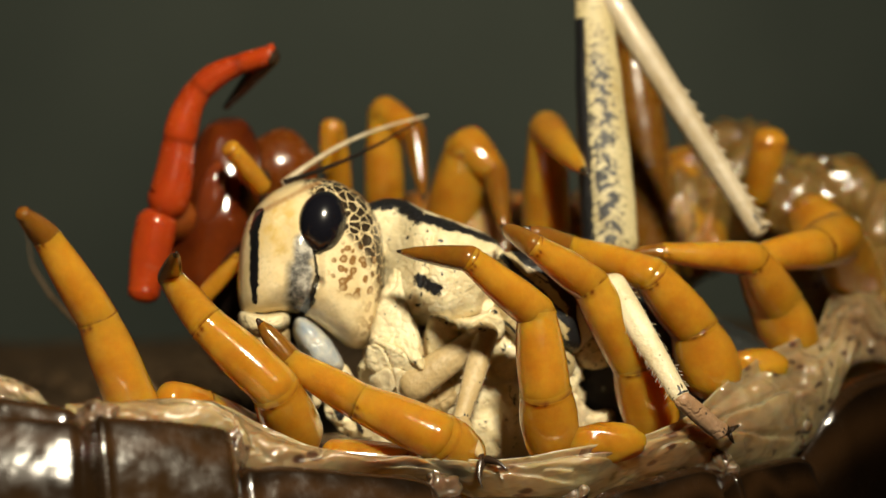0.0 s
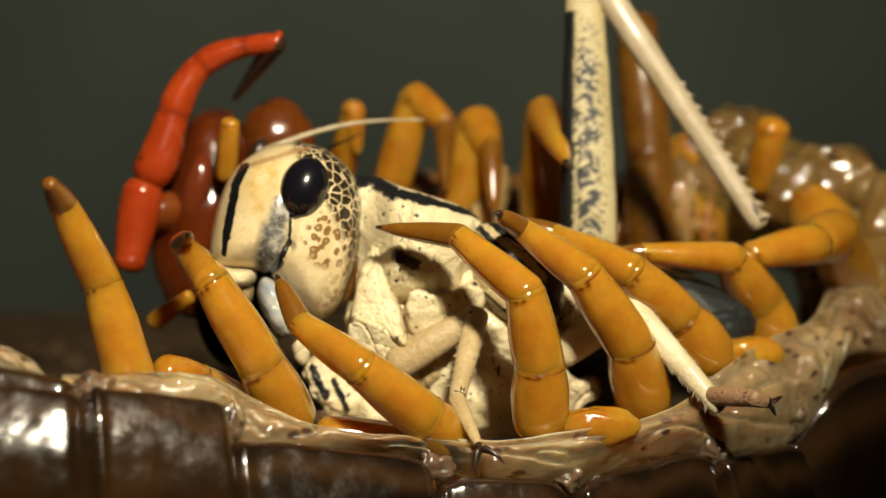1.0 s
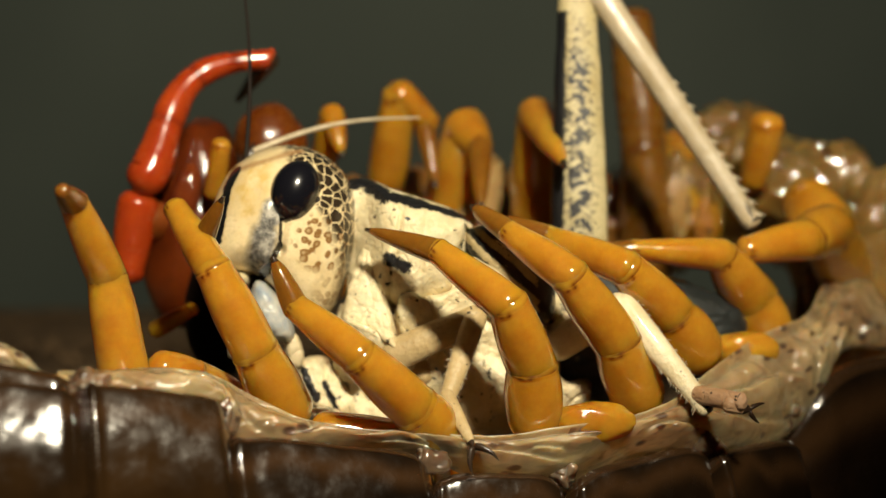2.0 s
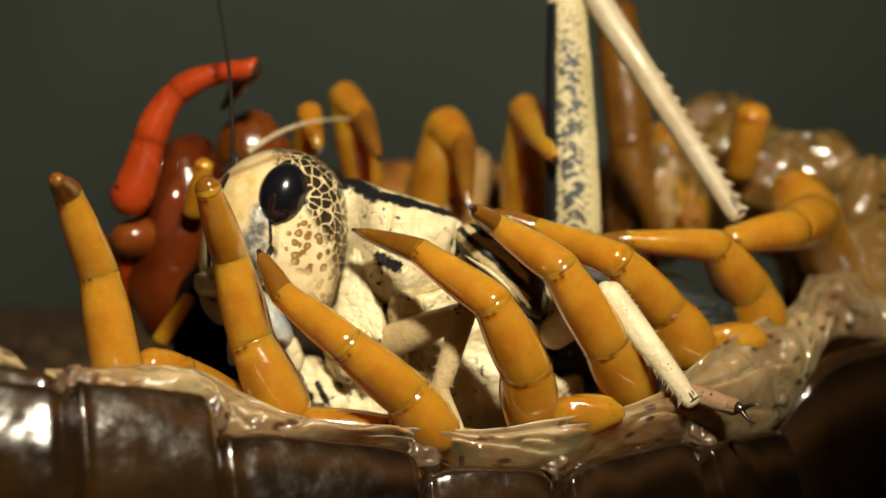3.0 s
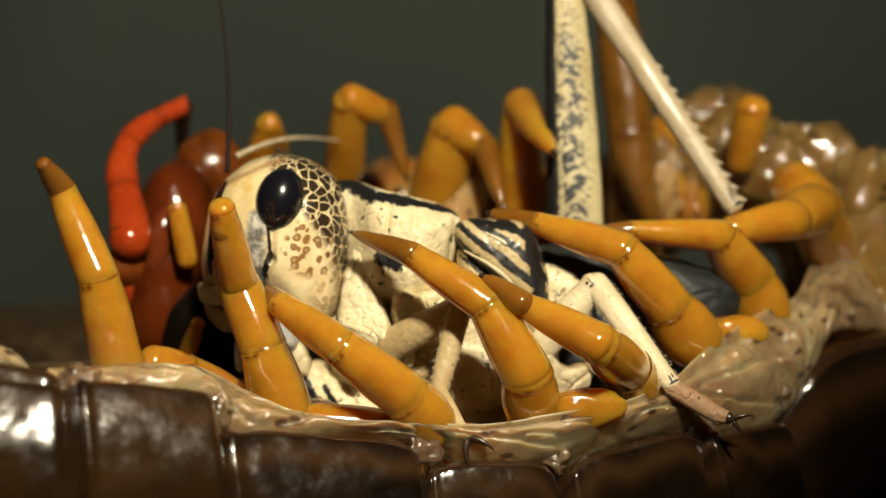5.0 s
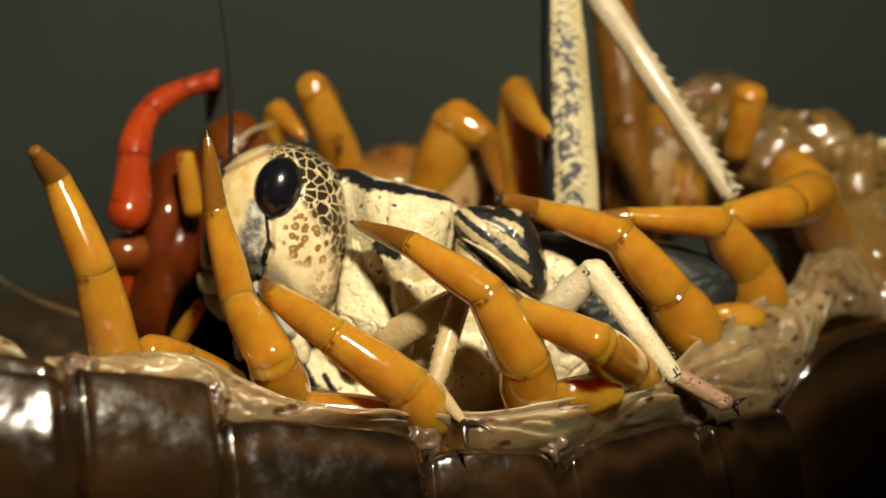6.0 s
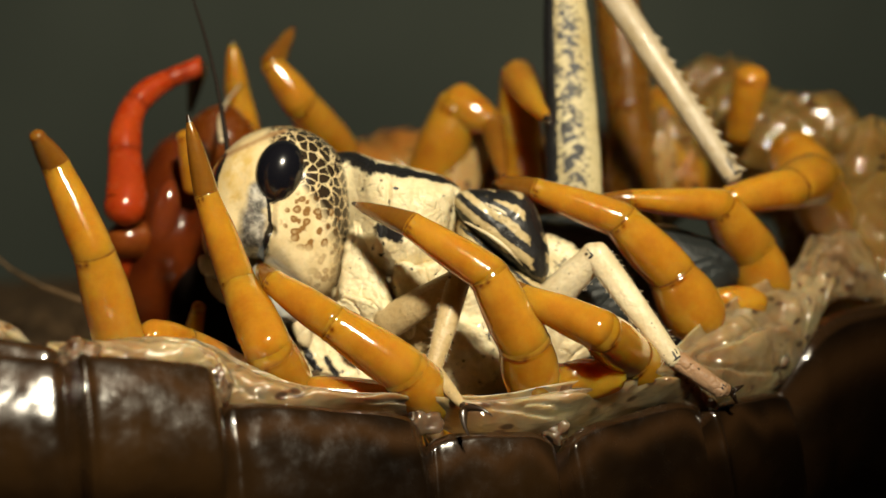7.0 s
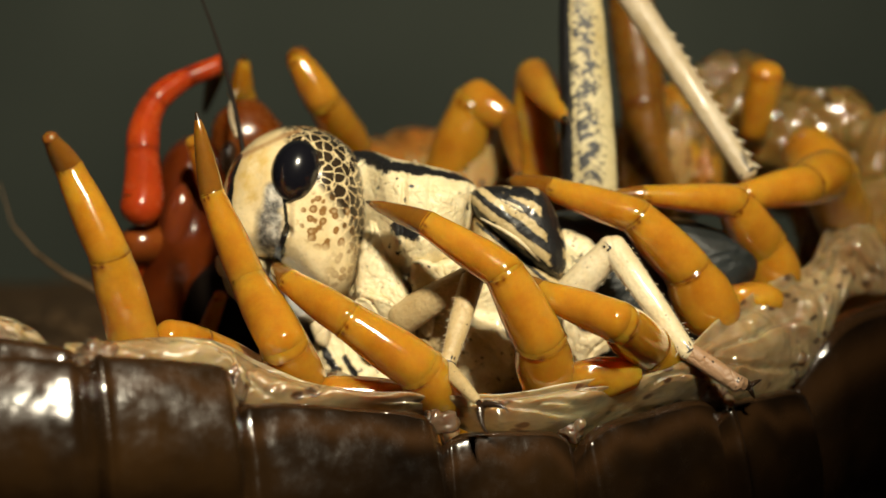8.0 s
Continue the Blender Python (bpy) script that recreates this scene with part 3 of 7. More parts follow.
leg_far_a = leg_chain(ARTICLES, [(4.33, 0.95, 0.85), (3.11, 0.85, 0.29)], AMBER, centipede)
leg_far_b = leg_chain(ARTICLES, [(5.76, 1.38, 1.18), (2.89, 1.18, 0.79), (4.89, 0.79, 0.26)], AMBER, centipede)
leg_far_c = leg_chain(ARTICLES, [(5.65, 1.84, 1.57), (2.65, 1.57, 0.85), (4.94, 0.85, 0.29)], AMBER, centipede)
leg_far_d = leg_chain(ARTICLES, [(7.07, 1.63, 1.26), (8.58, 1.26, 0.30)], AMBER, centipede)
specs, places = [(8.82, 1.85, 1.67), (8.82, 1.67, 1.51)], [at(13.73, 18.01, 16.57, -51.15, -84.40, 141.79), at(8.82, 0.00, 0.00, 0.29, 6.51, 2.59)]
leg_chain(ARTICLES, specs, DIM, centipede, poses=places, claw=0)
specs, places = [(4.13, 0.97, 1.18)], [at(20.36, 16.16, 23.35, 163.62, -70.38, -75.49)]
leg_chain(ARTICLES, specs, AMBER, centipede, poses=places, claw=0)


def long_feeler(points, radius):
    """The centipede's own antenna: a bent, beaded strand that thins to its end."""
    bm = bmesh.new()
    k = len(points)
    rows = []
    for j in range(90):
        s = j / 89 * (k - 1)
        i = min(k - 2, int(s))
        q = Vector(points[i]).lerp(Vector(points[i + 1]), s - i)
        r = radius * (1 - 0.6 * j / 89) * (1 + 0.16 * math.cos(j * math.pi / 2))
        rows.append([q + Vector((0, r * math.cos(a * math.pi / 4), r * math.sin(a * math.pi / 4))) for a in range(8)])
    grid(bm, rows)
    return part("antenna", bm, FEELER_BROWN, centipede, "thin brown beaded antenna of the centipede")


tail_feeler = long_feeler([(0, 0, 0), (-2.2, 0.4, 2.1), (-4.3, 1.0, 3.0), (-6.6, 1.7, 4.0), (-8.7, 2.8, 5.2), (-10.4, 3.6, 6.9), (-11.3, 4.3, 9.6)], 0.3)


def hooked_leg(specs):
    """The long curved article of the terminal leg, ringed at its joints, and its dark claw."""
    (l0, r0, r1), (l1, s0, s1) = specs
    bm = bmesh.new()
    seam = layer(bm, "seam")
    rows, marks = [], []
    n = 64
    for k in range(-6, n + 7):
        u = min(1.0, max(0.0, k / n))
        r = r0 + (r1 - r0) * u ** 0.9
        cap = 1.0
        x = l0 * u
        if k < 0:
            cap = math.sqrt(max(0.0, 1 - (k / 6) ** 2))
            x = r0 * k / 6
        if k > n:
            cap = math.sqrt(max(0.0, 1 - ((k - n) / 6) ** 2))
            x = l0 + r1 * (k - n) / 6
        ring = sum(math.exp(-((u - q) / 0.02) ** 2) for q in (0.3, 0.62, 0.86))
        bow = 2.3 * math.sin(math.pi * u ** 1.25)
        slope = 2.3 * 1.25 * u ** 0.25 * math.pi / l0 * math.cos(math.pi * u ** 1.25)
        d = Vector((1, slope, 0)).normalized()
        side = Vector((-d.y, d.x, 0))
        rr = (r * (1 - 0.035 * ring) + 0.03 * math.sin(u * 20)) * cap + 0.002
        rows.append([Vector((x, bow, 0)) + side * (rr * math.cos(a * math.pi / 16)) + Vector((0, 0, rr * math.sin(a * math.pi / 16))) for a in range(32)])
        marks.append(0.7 * ring if 0 < u < 1 else 0.0)
    vs = grid(bm, rows)
    for row, m in zip(vs, marks):
        for v in row:
            v[seam] = m
    top = part("terminal_leg", bm, RED, centipede, "glossy red hooked terminal leg")
    bm = segment_mesh(l1, s0 * 1.15, s1 * 0.8, tip=True)
    claw = part("claw", bm, CLAW, top, "blackish slender claw")
    return [top, claw]


red_leg = hooked_leg([(10.48, 1.24, 0.57), (5.29, 0.57, 0.25)])
red_lower = leg_chain(["terminal_leg"], [(4.19, 1.28, 0.96)], RED, centipede, "glossy red stump of a terminal leg", claw=0)
stub_upper = leg_chain(["leg_stub"], [(3.16, 0.64, 0.57)], AMBER, centipede, claw=0)
stub_lower = leg_chain(["leg_stub"], [(2.77, 0.56, 0.42)], AMBER, centipede, claw=0)


def blob(centre, axes, tilt=0.0, lumps=0.0, seg=40):
    """An egg-shaped body, seen along its third axis, leaning by tilt in the picture plane."""
    bm = bmesh.new()
    bmesh.ops.create_uvsphere(bm, u_segments=seg, v_segments=seg // 2, radius=1)
    turn = Euler((radians(80), 0, 0)).to_matrix() @ Euler((0, 0, radians(tilt))).to_matrix()
    for v in bm.verts:
        p = Vector([c * a for c, a in zip(v.co, axes)])
        p *= 1 + lumps * noise.noise(p * 0.5)
        v.co = turn @ p + Vector(centre)
    return bm


tail_shield = part("tail_shield", blob((-17.02, 8.01, 17.42), (2.9, 6.8, 3), -6, 0.12), MAROON, centipede, "dark red glossy last body segment")
part("facet", blob((-16.89, 5.69, 19.27), (0.85, 2.1, 0.8), -12), FACET, tail_shield, "raised shiny oval facet")
part("knuckle", blob((-19.15, 5.51, 17.66), (1.5, 1.3, 1.4), 20, 0.2), KNUCKLE, tail_shield, "glossy orange-brown joint")
# black lump added to fill the shadowed hollow below the tail
part("underside", blob((-14.17, 5.62, 12.51), (2.7, 4.2, 2.6), 0, 0.1), SHADE, tail_shield, "black mass in place of the shade under the tail")
far_terminal = part("terminal_leg", blob((-14.21, 11.03, 23.03), (2.3, 2.4, 2), 20, 0.15), BROWN, centipede, "brown-red base of the far terminal leg")
part("bead", blob((-15.14, 8.31, 22.03), (0.55, 1.1, 0.6), -15), CLAW, far_terminal, "shiny black bead-like joint")

# short amber roots of legs that are hidden behind the others
for (specs, places), skin in ((([(1.85, 0.99, 0.95), (3.27, 0.95, 0.74)], [at(-14.48, -8.65, 15.10, 91.01, 20.27, 31.37), at(1.85, 0.00, -0.00, 6.51, 5.55, -9.53)]), AMBER), (([(1.79, 1.27, 1.21)], [at(1.45, -5.07, 10.03, -48.97, 74.66, -139.99)]), AMBER), (([(2.32, 1.00, 1.04), (2.30, 1.04, 0.93)], [at(6.11, -4.39, 11.59, 79.95, -0.10, 5.05), at(2.32, 0.00, -0.00, 1.63, 21.00, -17.23)]), AMBER), (([(4.13, 1.22, 1.04)], [at(16.07, 3.39, 14.25, 76.56, -3.47, 30.21)]), AMBER), (([(3.78, 0.86, 0.95)], [at(-6.42, -8.15, 12.15, 81.18, 8.72, 7.83)]), AMBER), (([(3.21, 2.01, 1.69)], [at(23.97, 10.55, 20.33, -26.16, -37.78, 110.51)]), AMBER), (([(5.40, 1.71, 2.36)], [at(0.61, 13.40, 19.21, 11.06, -45.65, 80.67)]), PALE_SKIN), (([(6.45, 2.74, 2.58)], [at(17.10, 22.48, 18.85, 3.16, -61.89, 86.95)]), AMBER)):
    leg_chain(["coxa", "trochanter"], specs, skin, centipede, poses=places, claw=0)

# ---- locust: local x to its rear, y up, z towards its near flank ----
locust = tagged(new("locust"), "cream locust with dark markings held by the centipede", "locust")
locust.matrix_basis = at(*(-5.23, 0.45, 20.61), 80, 0, 0)


def build_head():
    bm = pillow([(-3.67, 4.31), (-2.23, 4.02), (-0.96, 3.13), (-0.16, 1.91), (0.16, 0.48), (0.10, -1.28), (-0.16, -2.87), (-0.54, -4.31), (-1.12, -5.17), (-1.85, -5.42), (-2.87, -4.85), (-4.15, -3.83), (-5.04, -3.25), (-6.06, -3.19), (-7.50, -3.25), (-8.04, -2.87), (-8.20, -1.91), (-8.07, -0.32), (-7.75, 1.28), (-7.14, 2.55), (-6.06, 3.57), (-4.85, 4.15)],
                4.2, centre=(-3.83, -0.00), power=2.6, n=190, rings=80)
    eye = Vector((-3.47, 1.78))
    def net(p):
        q = Vector(p[:2]) - eye
        a = math.degrees(math.atan2(q.y, q.x))
        r = q.length
        return (1 if r > 1.2 else 0) * max(0, min(1, (a + 46 + 5 * (r - 2)) / 12)) * max(0, min(1, (118 - a) / 15))
    def blot(p):
        q = Vector(p[:2]) - Vector((-1.75, -1.05))
        rim = near(p, (-0.67, -2.55), (-1.28, -4.38), 1.1)
        return min(1, max(0, 2.2 * (1 - (abs(q.x) / 1.75) ** 2 - (abs(q.y) / 1.75) ** 2), 0.7 * rim))
    paint(bm, "net", net)
    paint(bm, "blot", blot)
    paint(bm, "tan", lambda p: max(near(p, (-5.53, 2.86), (-6.45, 0.79), 1.0), near(p, (-5.23, 2.01), (-5.84, 0.18), 0.9)) * 1.3)
    paint(bm, "grey", lambda p: 2.0 * max(near(p, (-4.62, 0.55), (-4.80, -1.0), 0.62), near(p, (-4.80, -1.0), (-4.95, -2.45), 0.95), near(p, (-4.32, 0.55), (-4.38, -0.12), 0.5)))
    paint(bm, "rim", lambda p: 0.9 * max(near(p, (0.30, 0.79), (0.18, -2.25), 0.35), near(p, (0.18, -2.25), (-0.46, -4.53), 0.5), 1.2 * near(p, (-6.60, 2.46), (-3.41, 3.89), 0.35)))
    def black(p):
        return max(near(p, (-6.75, 2.45), (-7.10, 1.40), 0.5), near(p, (-7.10, 1.40), (-7.30, -1.49), 0.46), near(p, (-7.30, -1.49), (-7.30, -2.40), 0.3),
                   0.85 * near(p, (-4.07, 0.34), (-3.95, -1.34), 0.2), 0.95 * near(p, (-3.95, -1.34), (-4.38, -2.55), 0.3), near(p, (-4.32, -2.55), (-4.74, -3.10), 0.42))
    paint(bm, "seam", black)
    for v in bm.verts:
        if v.co.z > 0:
            p = v.co
            v.co.z -= 0.28 * near(p, (-3.83, 0.18), (-3.89, -1.64), 0.35) + 0.28 * near(p, (-3.89, -1.64), (-4.56, -3.01), 0.35) + 0.12 * near(p, (0.00, 1.70), (-0.36, -3.77), 0.25)
            v.co.z += 0.16 * near(p, (-4.77, 0.34), (-4.77, -2.25), 0.9) + 0.07 * noise.noise(p * 1.1)
    return part("head", bm, CREAM_HEAD, locust, "cream head with brown net pattern and black face stripe")


locust_head = build_head()


def crumple(bm, amount, scale=0.6):
    for v in bm.verts:
        n = noise.noise(v.co * scale) + 0.6 * abs(noise.noise(v.co * scale * 2.2 + Vector((5, 1, 2))))
        n -= 0.9 * max(0.0, 1 - abs(noise.noise(v.co * scale * 0.6 + Vector((2, 7, 4)))) / 0.07)
        v.co += v.normal * amount * n if v.normal.length else Vector((0, 0, amount * n))


def lobe(name, outline, thick, z, material, parent, label="", wrinkle=0.1, power=3.2, marks=None, back=1.0, slope=(0, 0)):
    """A rounded piece of cuticle with a slightly crumpled surface."""
    bm = pillow(outline, thick, power=power, z=z, back=back)
    bm.normal_update()
    crumple(bm, wrinkle)
    bm.normal_update()
    crumple(bm, wrinkle * 0.4, 1.7)
    paint(bm, "seam", marks or (lambda p: 0.0))
    paint(bm, "blot", lambda p: 0.0)
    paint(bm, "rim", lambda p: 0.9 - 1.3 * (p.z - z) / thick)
    mid = sum((v.co for v in bm.verts), Vector()) / len(bm.verts)
    for v in bm.verts:
        v.co.z += slope[0] * (v.co.x - mid.x) + slope[1] * (v.co.y - mid.y)
    return part(name, bm, material, parent, label)


def on_head(name, centre, axes, tilt, z, material, label=""):
    bm = bmesh.new()
    bmesh.ops.create_uvsphere(bm, u_segments=48, v_segments=28, radius=1)
    turn = Euler((0, 0, radians(tilt))).to_matrix()
    for v in bm.verts:
        v.co = turn @ Vector([c * a for c, a in zip(v.co, axes)]) + Vector((*centre, z))
    return part(name, bm, material, locust_head, label)


on_head("eye", (-3.50, 1.50), (1.34, 1.78, 1.35), -14, 3.55, EYE_BLACK, "glossy black oval compound eye")
lobe("mandible", [(-5.05, -3.42), (-4.24, -3.73), (-3.19, -4.97), (-2.70, -6.27), (-3.32, -6.64), (-4.31, -6.14), (-5.05, -5.03), (-5.30, -4.10)], 2.2, 0.9, MOUTH, locust_head, "grey-blue shiny mandible", 0.05)
lobe("clypeus", [(-8.16, -2.93), (-7.02, -3.06), (-5.74, -3.06), (-5.42, -3.44), (-5.74, -4.02), (-7.02, -4.21), (-8.04, -3.95)], 3.0, 0.3, CREAM_BODY, locust_head, "", 0.06)
lobe("labrum", [(-7.91, -3.95), (-7.02, -4.15), (-5.68, -3.89), (-5.55, -4.62), (-5.87, -5.42), (-6.86, -5.61), (-7.72, -4.94)], 2.2, 0.2, SHADED_CREAM, locust_head, "", 0.08)
lobe("palp", [(-4.53, -6.38), (-4.08, -6.25), (-3.83, -7.34), (-4.08, -8.29), (-4.53, -8.36), (-4.66, -7.34)], 0.7, 1.2, CREAM_LEG, locust_head, "", 0.05)
lobe("palp", [(-3.19, -6.38), (-2.55, -6.22), (-2.04, -7.34), (-2.30, -8.04), (-2.87, -7.65)], 0.7, 1.0, CREAM_LEG, locust_head, "", 0.05)
lobe("palp", [(-6.22, -6.00), (-5.74, -5.93), (-5.55, -7.02), (-5.80, -7.85), (-6.25, -7.65)], 0.6, 0.8, CREAM_LEG, locust_head, "", 0.05)

bm = pillow([(-2.30, 1.60), (-1.30, 2.65), (0.10, 2.90), (1.68, 2.40), (3.30, 2.02), (4.90, 1.62), (5.90, 1.10), (6.31, 0.50), (6.19, -0.48), (5.74, -1.91), (5.26, -3.19), (3.83, -3.99), (2.23, -4.15), (0.64, -4.47), (-0.45, -4.15), (-0.70, -1.28)], 3.7, power=2.7, rings=40, n=120)
for v in bm.verts:
    p = v.co
    if p.z > 0:
        lift = min(1.0, max(0.0, (p.x + 0.5) / 2.6))
        v.co.z *= 0.42 + 0.58 * lift * lift * (3 - 2 * lift)
        v.co.z -= 0.22 * near(p, (2.37, 1.70), (2.07, -3.77), 0.2) + 0.16 * near(p, (3.74, 1.40), (3.59, -3.47), 0.2) + 0.3 * near(p, (5.90, 0.64), (5.41, -2.55), 0.22)
        v.co.z += 0.18 * noise.noise(p * 0.7) + 0.07 * noise.noise(p * 1.9)
paint(bm, "seam", lambda p: max(near(p, (-1.60, 2.40), (-0.10, 2.65), 0.8), near(p, (-0.10, 2.70), (1.43, 1.85), 0.85), near(p, (1.43, 1.85), (3.30, 1.58), 0.62), near(p, (3.30, 1.58), (6.10, 1.05), 0.4), 0.8 * near(p, (1.80, -1.45), (2.90, -1.95), 0.75), 0.55 * near(p, (5.90, 0.64), (5.47, -1.94), 0.16)))
paint(bm, "blot", lambda p: 0.05 * near(p, (0.85, 0.79), (2.68, -1.94), 2.0))
part("pronotum", bm, CREAM_BODY, locust, "cream saddle plate with black upper stripe")
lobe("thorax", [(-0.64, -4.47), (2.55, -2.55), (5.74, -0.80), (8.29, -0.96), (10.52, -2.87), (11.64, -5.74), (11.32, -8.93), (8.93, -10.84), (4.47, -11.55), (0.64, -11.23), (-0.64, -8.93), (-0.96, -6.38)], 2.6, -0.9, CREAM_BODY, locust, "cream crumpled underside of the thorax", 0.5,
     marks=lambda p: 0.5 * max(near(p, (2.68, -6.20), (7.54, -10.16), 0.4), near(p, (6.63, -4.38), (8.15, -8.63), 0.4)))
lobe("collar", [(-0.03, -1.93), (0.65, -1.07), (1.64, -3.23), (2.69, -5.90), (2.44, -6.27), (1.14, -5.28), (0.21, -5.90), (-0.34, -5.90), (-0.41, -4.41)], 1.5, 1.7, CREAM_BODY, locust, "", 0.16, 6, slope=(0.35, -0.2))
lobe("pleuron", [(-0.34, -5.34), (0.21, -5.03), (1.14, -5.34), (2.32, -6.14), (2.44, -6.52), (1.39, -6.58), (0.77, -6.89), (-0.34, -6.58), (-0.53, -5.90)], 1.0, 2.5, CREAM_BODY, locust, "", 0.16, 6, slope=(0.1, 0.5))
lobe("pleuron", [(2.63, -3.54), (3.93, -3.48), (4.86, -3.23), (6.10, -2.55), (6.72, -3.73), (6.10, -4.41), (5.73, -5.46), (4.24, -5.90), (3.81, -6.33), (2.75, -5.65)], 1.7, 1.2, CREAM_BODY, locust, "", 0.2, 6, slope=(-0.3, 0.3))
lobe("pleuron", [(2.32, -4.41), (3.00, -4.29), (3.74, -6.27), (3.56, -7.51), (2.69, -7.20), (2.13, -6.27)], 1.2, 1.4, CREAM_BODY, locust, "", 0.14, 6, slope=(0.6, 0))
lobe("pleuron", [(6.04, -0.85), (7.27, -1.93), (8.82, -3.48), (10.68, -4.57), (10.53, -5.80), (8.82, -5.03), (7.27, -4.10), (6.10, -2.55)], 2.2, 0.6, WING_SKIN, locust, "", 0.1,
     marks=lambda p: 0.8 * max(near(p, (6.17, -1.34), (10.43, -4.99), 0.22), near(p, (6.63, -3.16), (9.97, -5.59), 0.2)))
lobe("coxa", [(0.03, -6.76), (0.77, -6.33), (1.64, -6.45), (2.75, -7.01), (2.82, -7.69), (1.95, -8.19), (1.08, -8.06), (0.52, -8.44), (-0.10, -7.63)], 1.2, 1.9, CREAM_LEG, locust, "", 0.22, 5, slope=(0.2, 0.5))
lobe("coxa", [(2.63, -7.26), (3.93, -6.70), (4.74, -7.69), (4.12, -8.75), (3.93, -9.49), (2.75, -9.12), (2.32, -8.13)], 1.1, 1.1, SHADED_CREAM, locust, "", 0.22, 5, slope=(-0.4, 0.3))
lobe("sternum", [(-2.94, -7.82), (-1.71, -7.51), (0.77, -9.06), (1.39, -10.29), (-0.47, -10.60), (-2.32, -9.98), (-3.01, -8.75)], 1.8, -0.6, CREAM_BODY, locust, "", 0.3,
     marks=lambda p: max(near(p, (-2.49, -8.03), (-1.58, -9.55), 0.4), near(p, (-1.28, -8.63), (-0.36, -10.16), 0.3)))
lobe("sternum", [(6.28, -7.88), (7.21, -7.20), (8.33, -8.50), (7.83, -9.36), (8.08, -10.42), (6.84, -10.29), (6.53, -9.06)], 0.9, 0.2, SHADED_CREAM, locust, "", 0.2, 5, slope=(0.4, 0.2))
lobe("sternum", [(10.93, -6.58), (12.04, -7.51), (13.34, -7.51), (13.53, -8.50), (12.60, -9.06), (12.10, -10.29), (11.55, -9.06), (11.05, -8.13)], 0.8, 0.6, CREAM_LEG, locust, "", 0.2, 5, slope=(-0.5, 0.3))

def wing_marks(p):
    a, c = Vector((6.17, 0.18)), Vector((10.28, -3.22))
    d = (c - a).normalized()
    q = Vector(p[:2]) - a
    across = d.x * q.y - d.y * q.x
    stripe = 0.5 + 0.5 * math.sin(across * 7.6 + 1.2 + 2.0 * noise.noise((q.x * 0.5, q.y * 0.5, 0)))
    return max(0.12 + 0.72 * stripe, near(p, (9.91, 0.18), (10.52, -3.77), 0.8), 0.9 * near(p, (7.24, 0.55), (9.82, -0.18), 0.45))


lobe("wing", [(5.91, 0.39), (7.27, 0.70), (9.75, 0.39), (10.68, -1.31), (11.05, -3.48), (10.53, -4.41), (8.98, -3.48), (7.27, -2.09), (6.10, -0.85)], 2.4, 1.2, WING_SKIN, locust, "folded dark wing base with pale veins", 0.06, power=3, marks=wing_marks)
for a, c in (((6.18, -0.17), (9.99, -3.22)), ((6.79, 0.13), (9.84, -1.79)), ((6.39, -1.09), (9.84, -3.77))):
    bm = bmesh.new()
    d = Vector(c) - Vector(a)
    side = Vector((-d.y, d.x)).normalized()
    rows = []
    for k in range(25):
        u = k / 24
        q = Vector(a) + d * u + side * 0.25 * math.sin(math.pi * u)
        r = 0.09 * math.sin(math.pi * (0.08 + 0.84 * u)) + 0.02
        rows.append([(q.x + side.x * r * math.cos(i * math.pi / 4), q.y + side.y * r * math.cos(i * math.pi / 4), 3.5 - 1.1 * (2 * u - 1) ** 2 * 0.6 + r * math.sin(i * math.pi / 4)) for i in range(8)])
    grid(bm, rows)
    part("vein", bm, CREAM_LEG, locust, "pale raised wing vein")
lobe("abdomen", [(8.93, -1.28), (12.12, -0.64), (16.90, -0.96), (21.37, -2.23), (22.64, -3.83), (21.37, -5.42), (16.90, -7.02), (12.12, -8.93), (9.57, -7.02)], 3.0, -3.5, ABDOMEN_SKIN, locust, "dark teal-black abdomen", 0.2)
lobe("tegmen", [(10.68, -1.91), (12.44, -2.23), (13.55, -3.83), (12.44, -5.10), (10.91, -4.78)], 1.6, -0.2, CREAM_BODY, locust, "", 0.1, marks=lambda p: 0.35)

def attach(ob, bm, material):
    """Joins a bmesh in millimetres into an article's mesh, with a material of its own."""
    me = ob.data
    if material.name not in [m.name for m in me.materials]:
        me.materials.append(material)
    slot = [m.name for m in me.materials].index(material.name)
    bmesh.ops.recalc_face_normals(bm, faces=bm.faces[:])
    bmesh.ops.scale(bm, vec=(MM, MM, MM), verts=bm.verts[:])
    for f in bm.faces:
        f.material_index, f.smooth = slot, True
    extra = bpy.data.meshes.new("extra")
    bm.to_mesh(extra)
    bm.free()
    whole = bmesh.new()
    whole.from_mesh(me)
    whole.from_mesh(extra)
    whole.to_mesh(me)
    whole.free()
    bpy.data.meshes.remove(extra)


def spines(parent, length, r0, r1, start, stop, count, size, lean=-52, side=1.0, slim=0.26):
    full, tilt = size, lean
    for k in range(count):
        u = start + (stop - start) * k / (count - 1)
        if slim < 0.2:
            u += random.uniform(-0.012, 0.012)
            size, lean = full * random.uniform(0.5, 1.2), tilt + random.uniform(-16, 16)
        bm = bmesh.new()
        bmesh.ops.create_cone(bm, segments=8, radius1=size * slim, radius2=0.012, depth=size, cap_ends=True)
        for v in bm.verts:
            v.co.z += size * 0.4
            v.co = Euler((radians(-78 * side), 0, 0)).to_matrix() @ v.co
            v.co = Euler((0, 0, radians(lean * side))).to_matrix() @ v.co + Vector((length * u, side * (r0 + (r1 - r0) * u) * 0.86, 0.15))
        attach(parent, bm, SPINE)


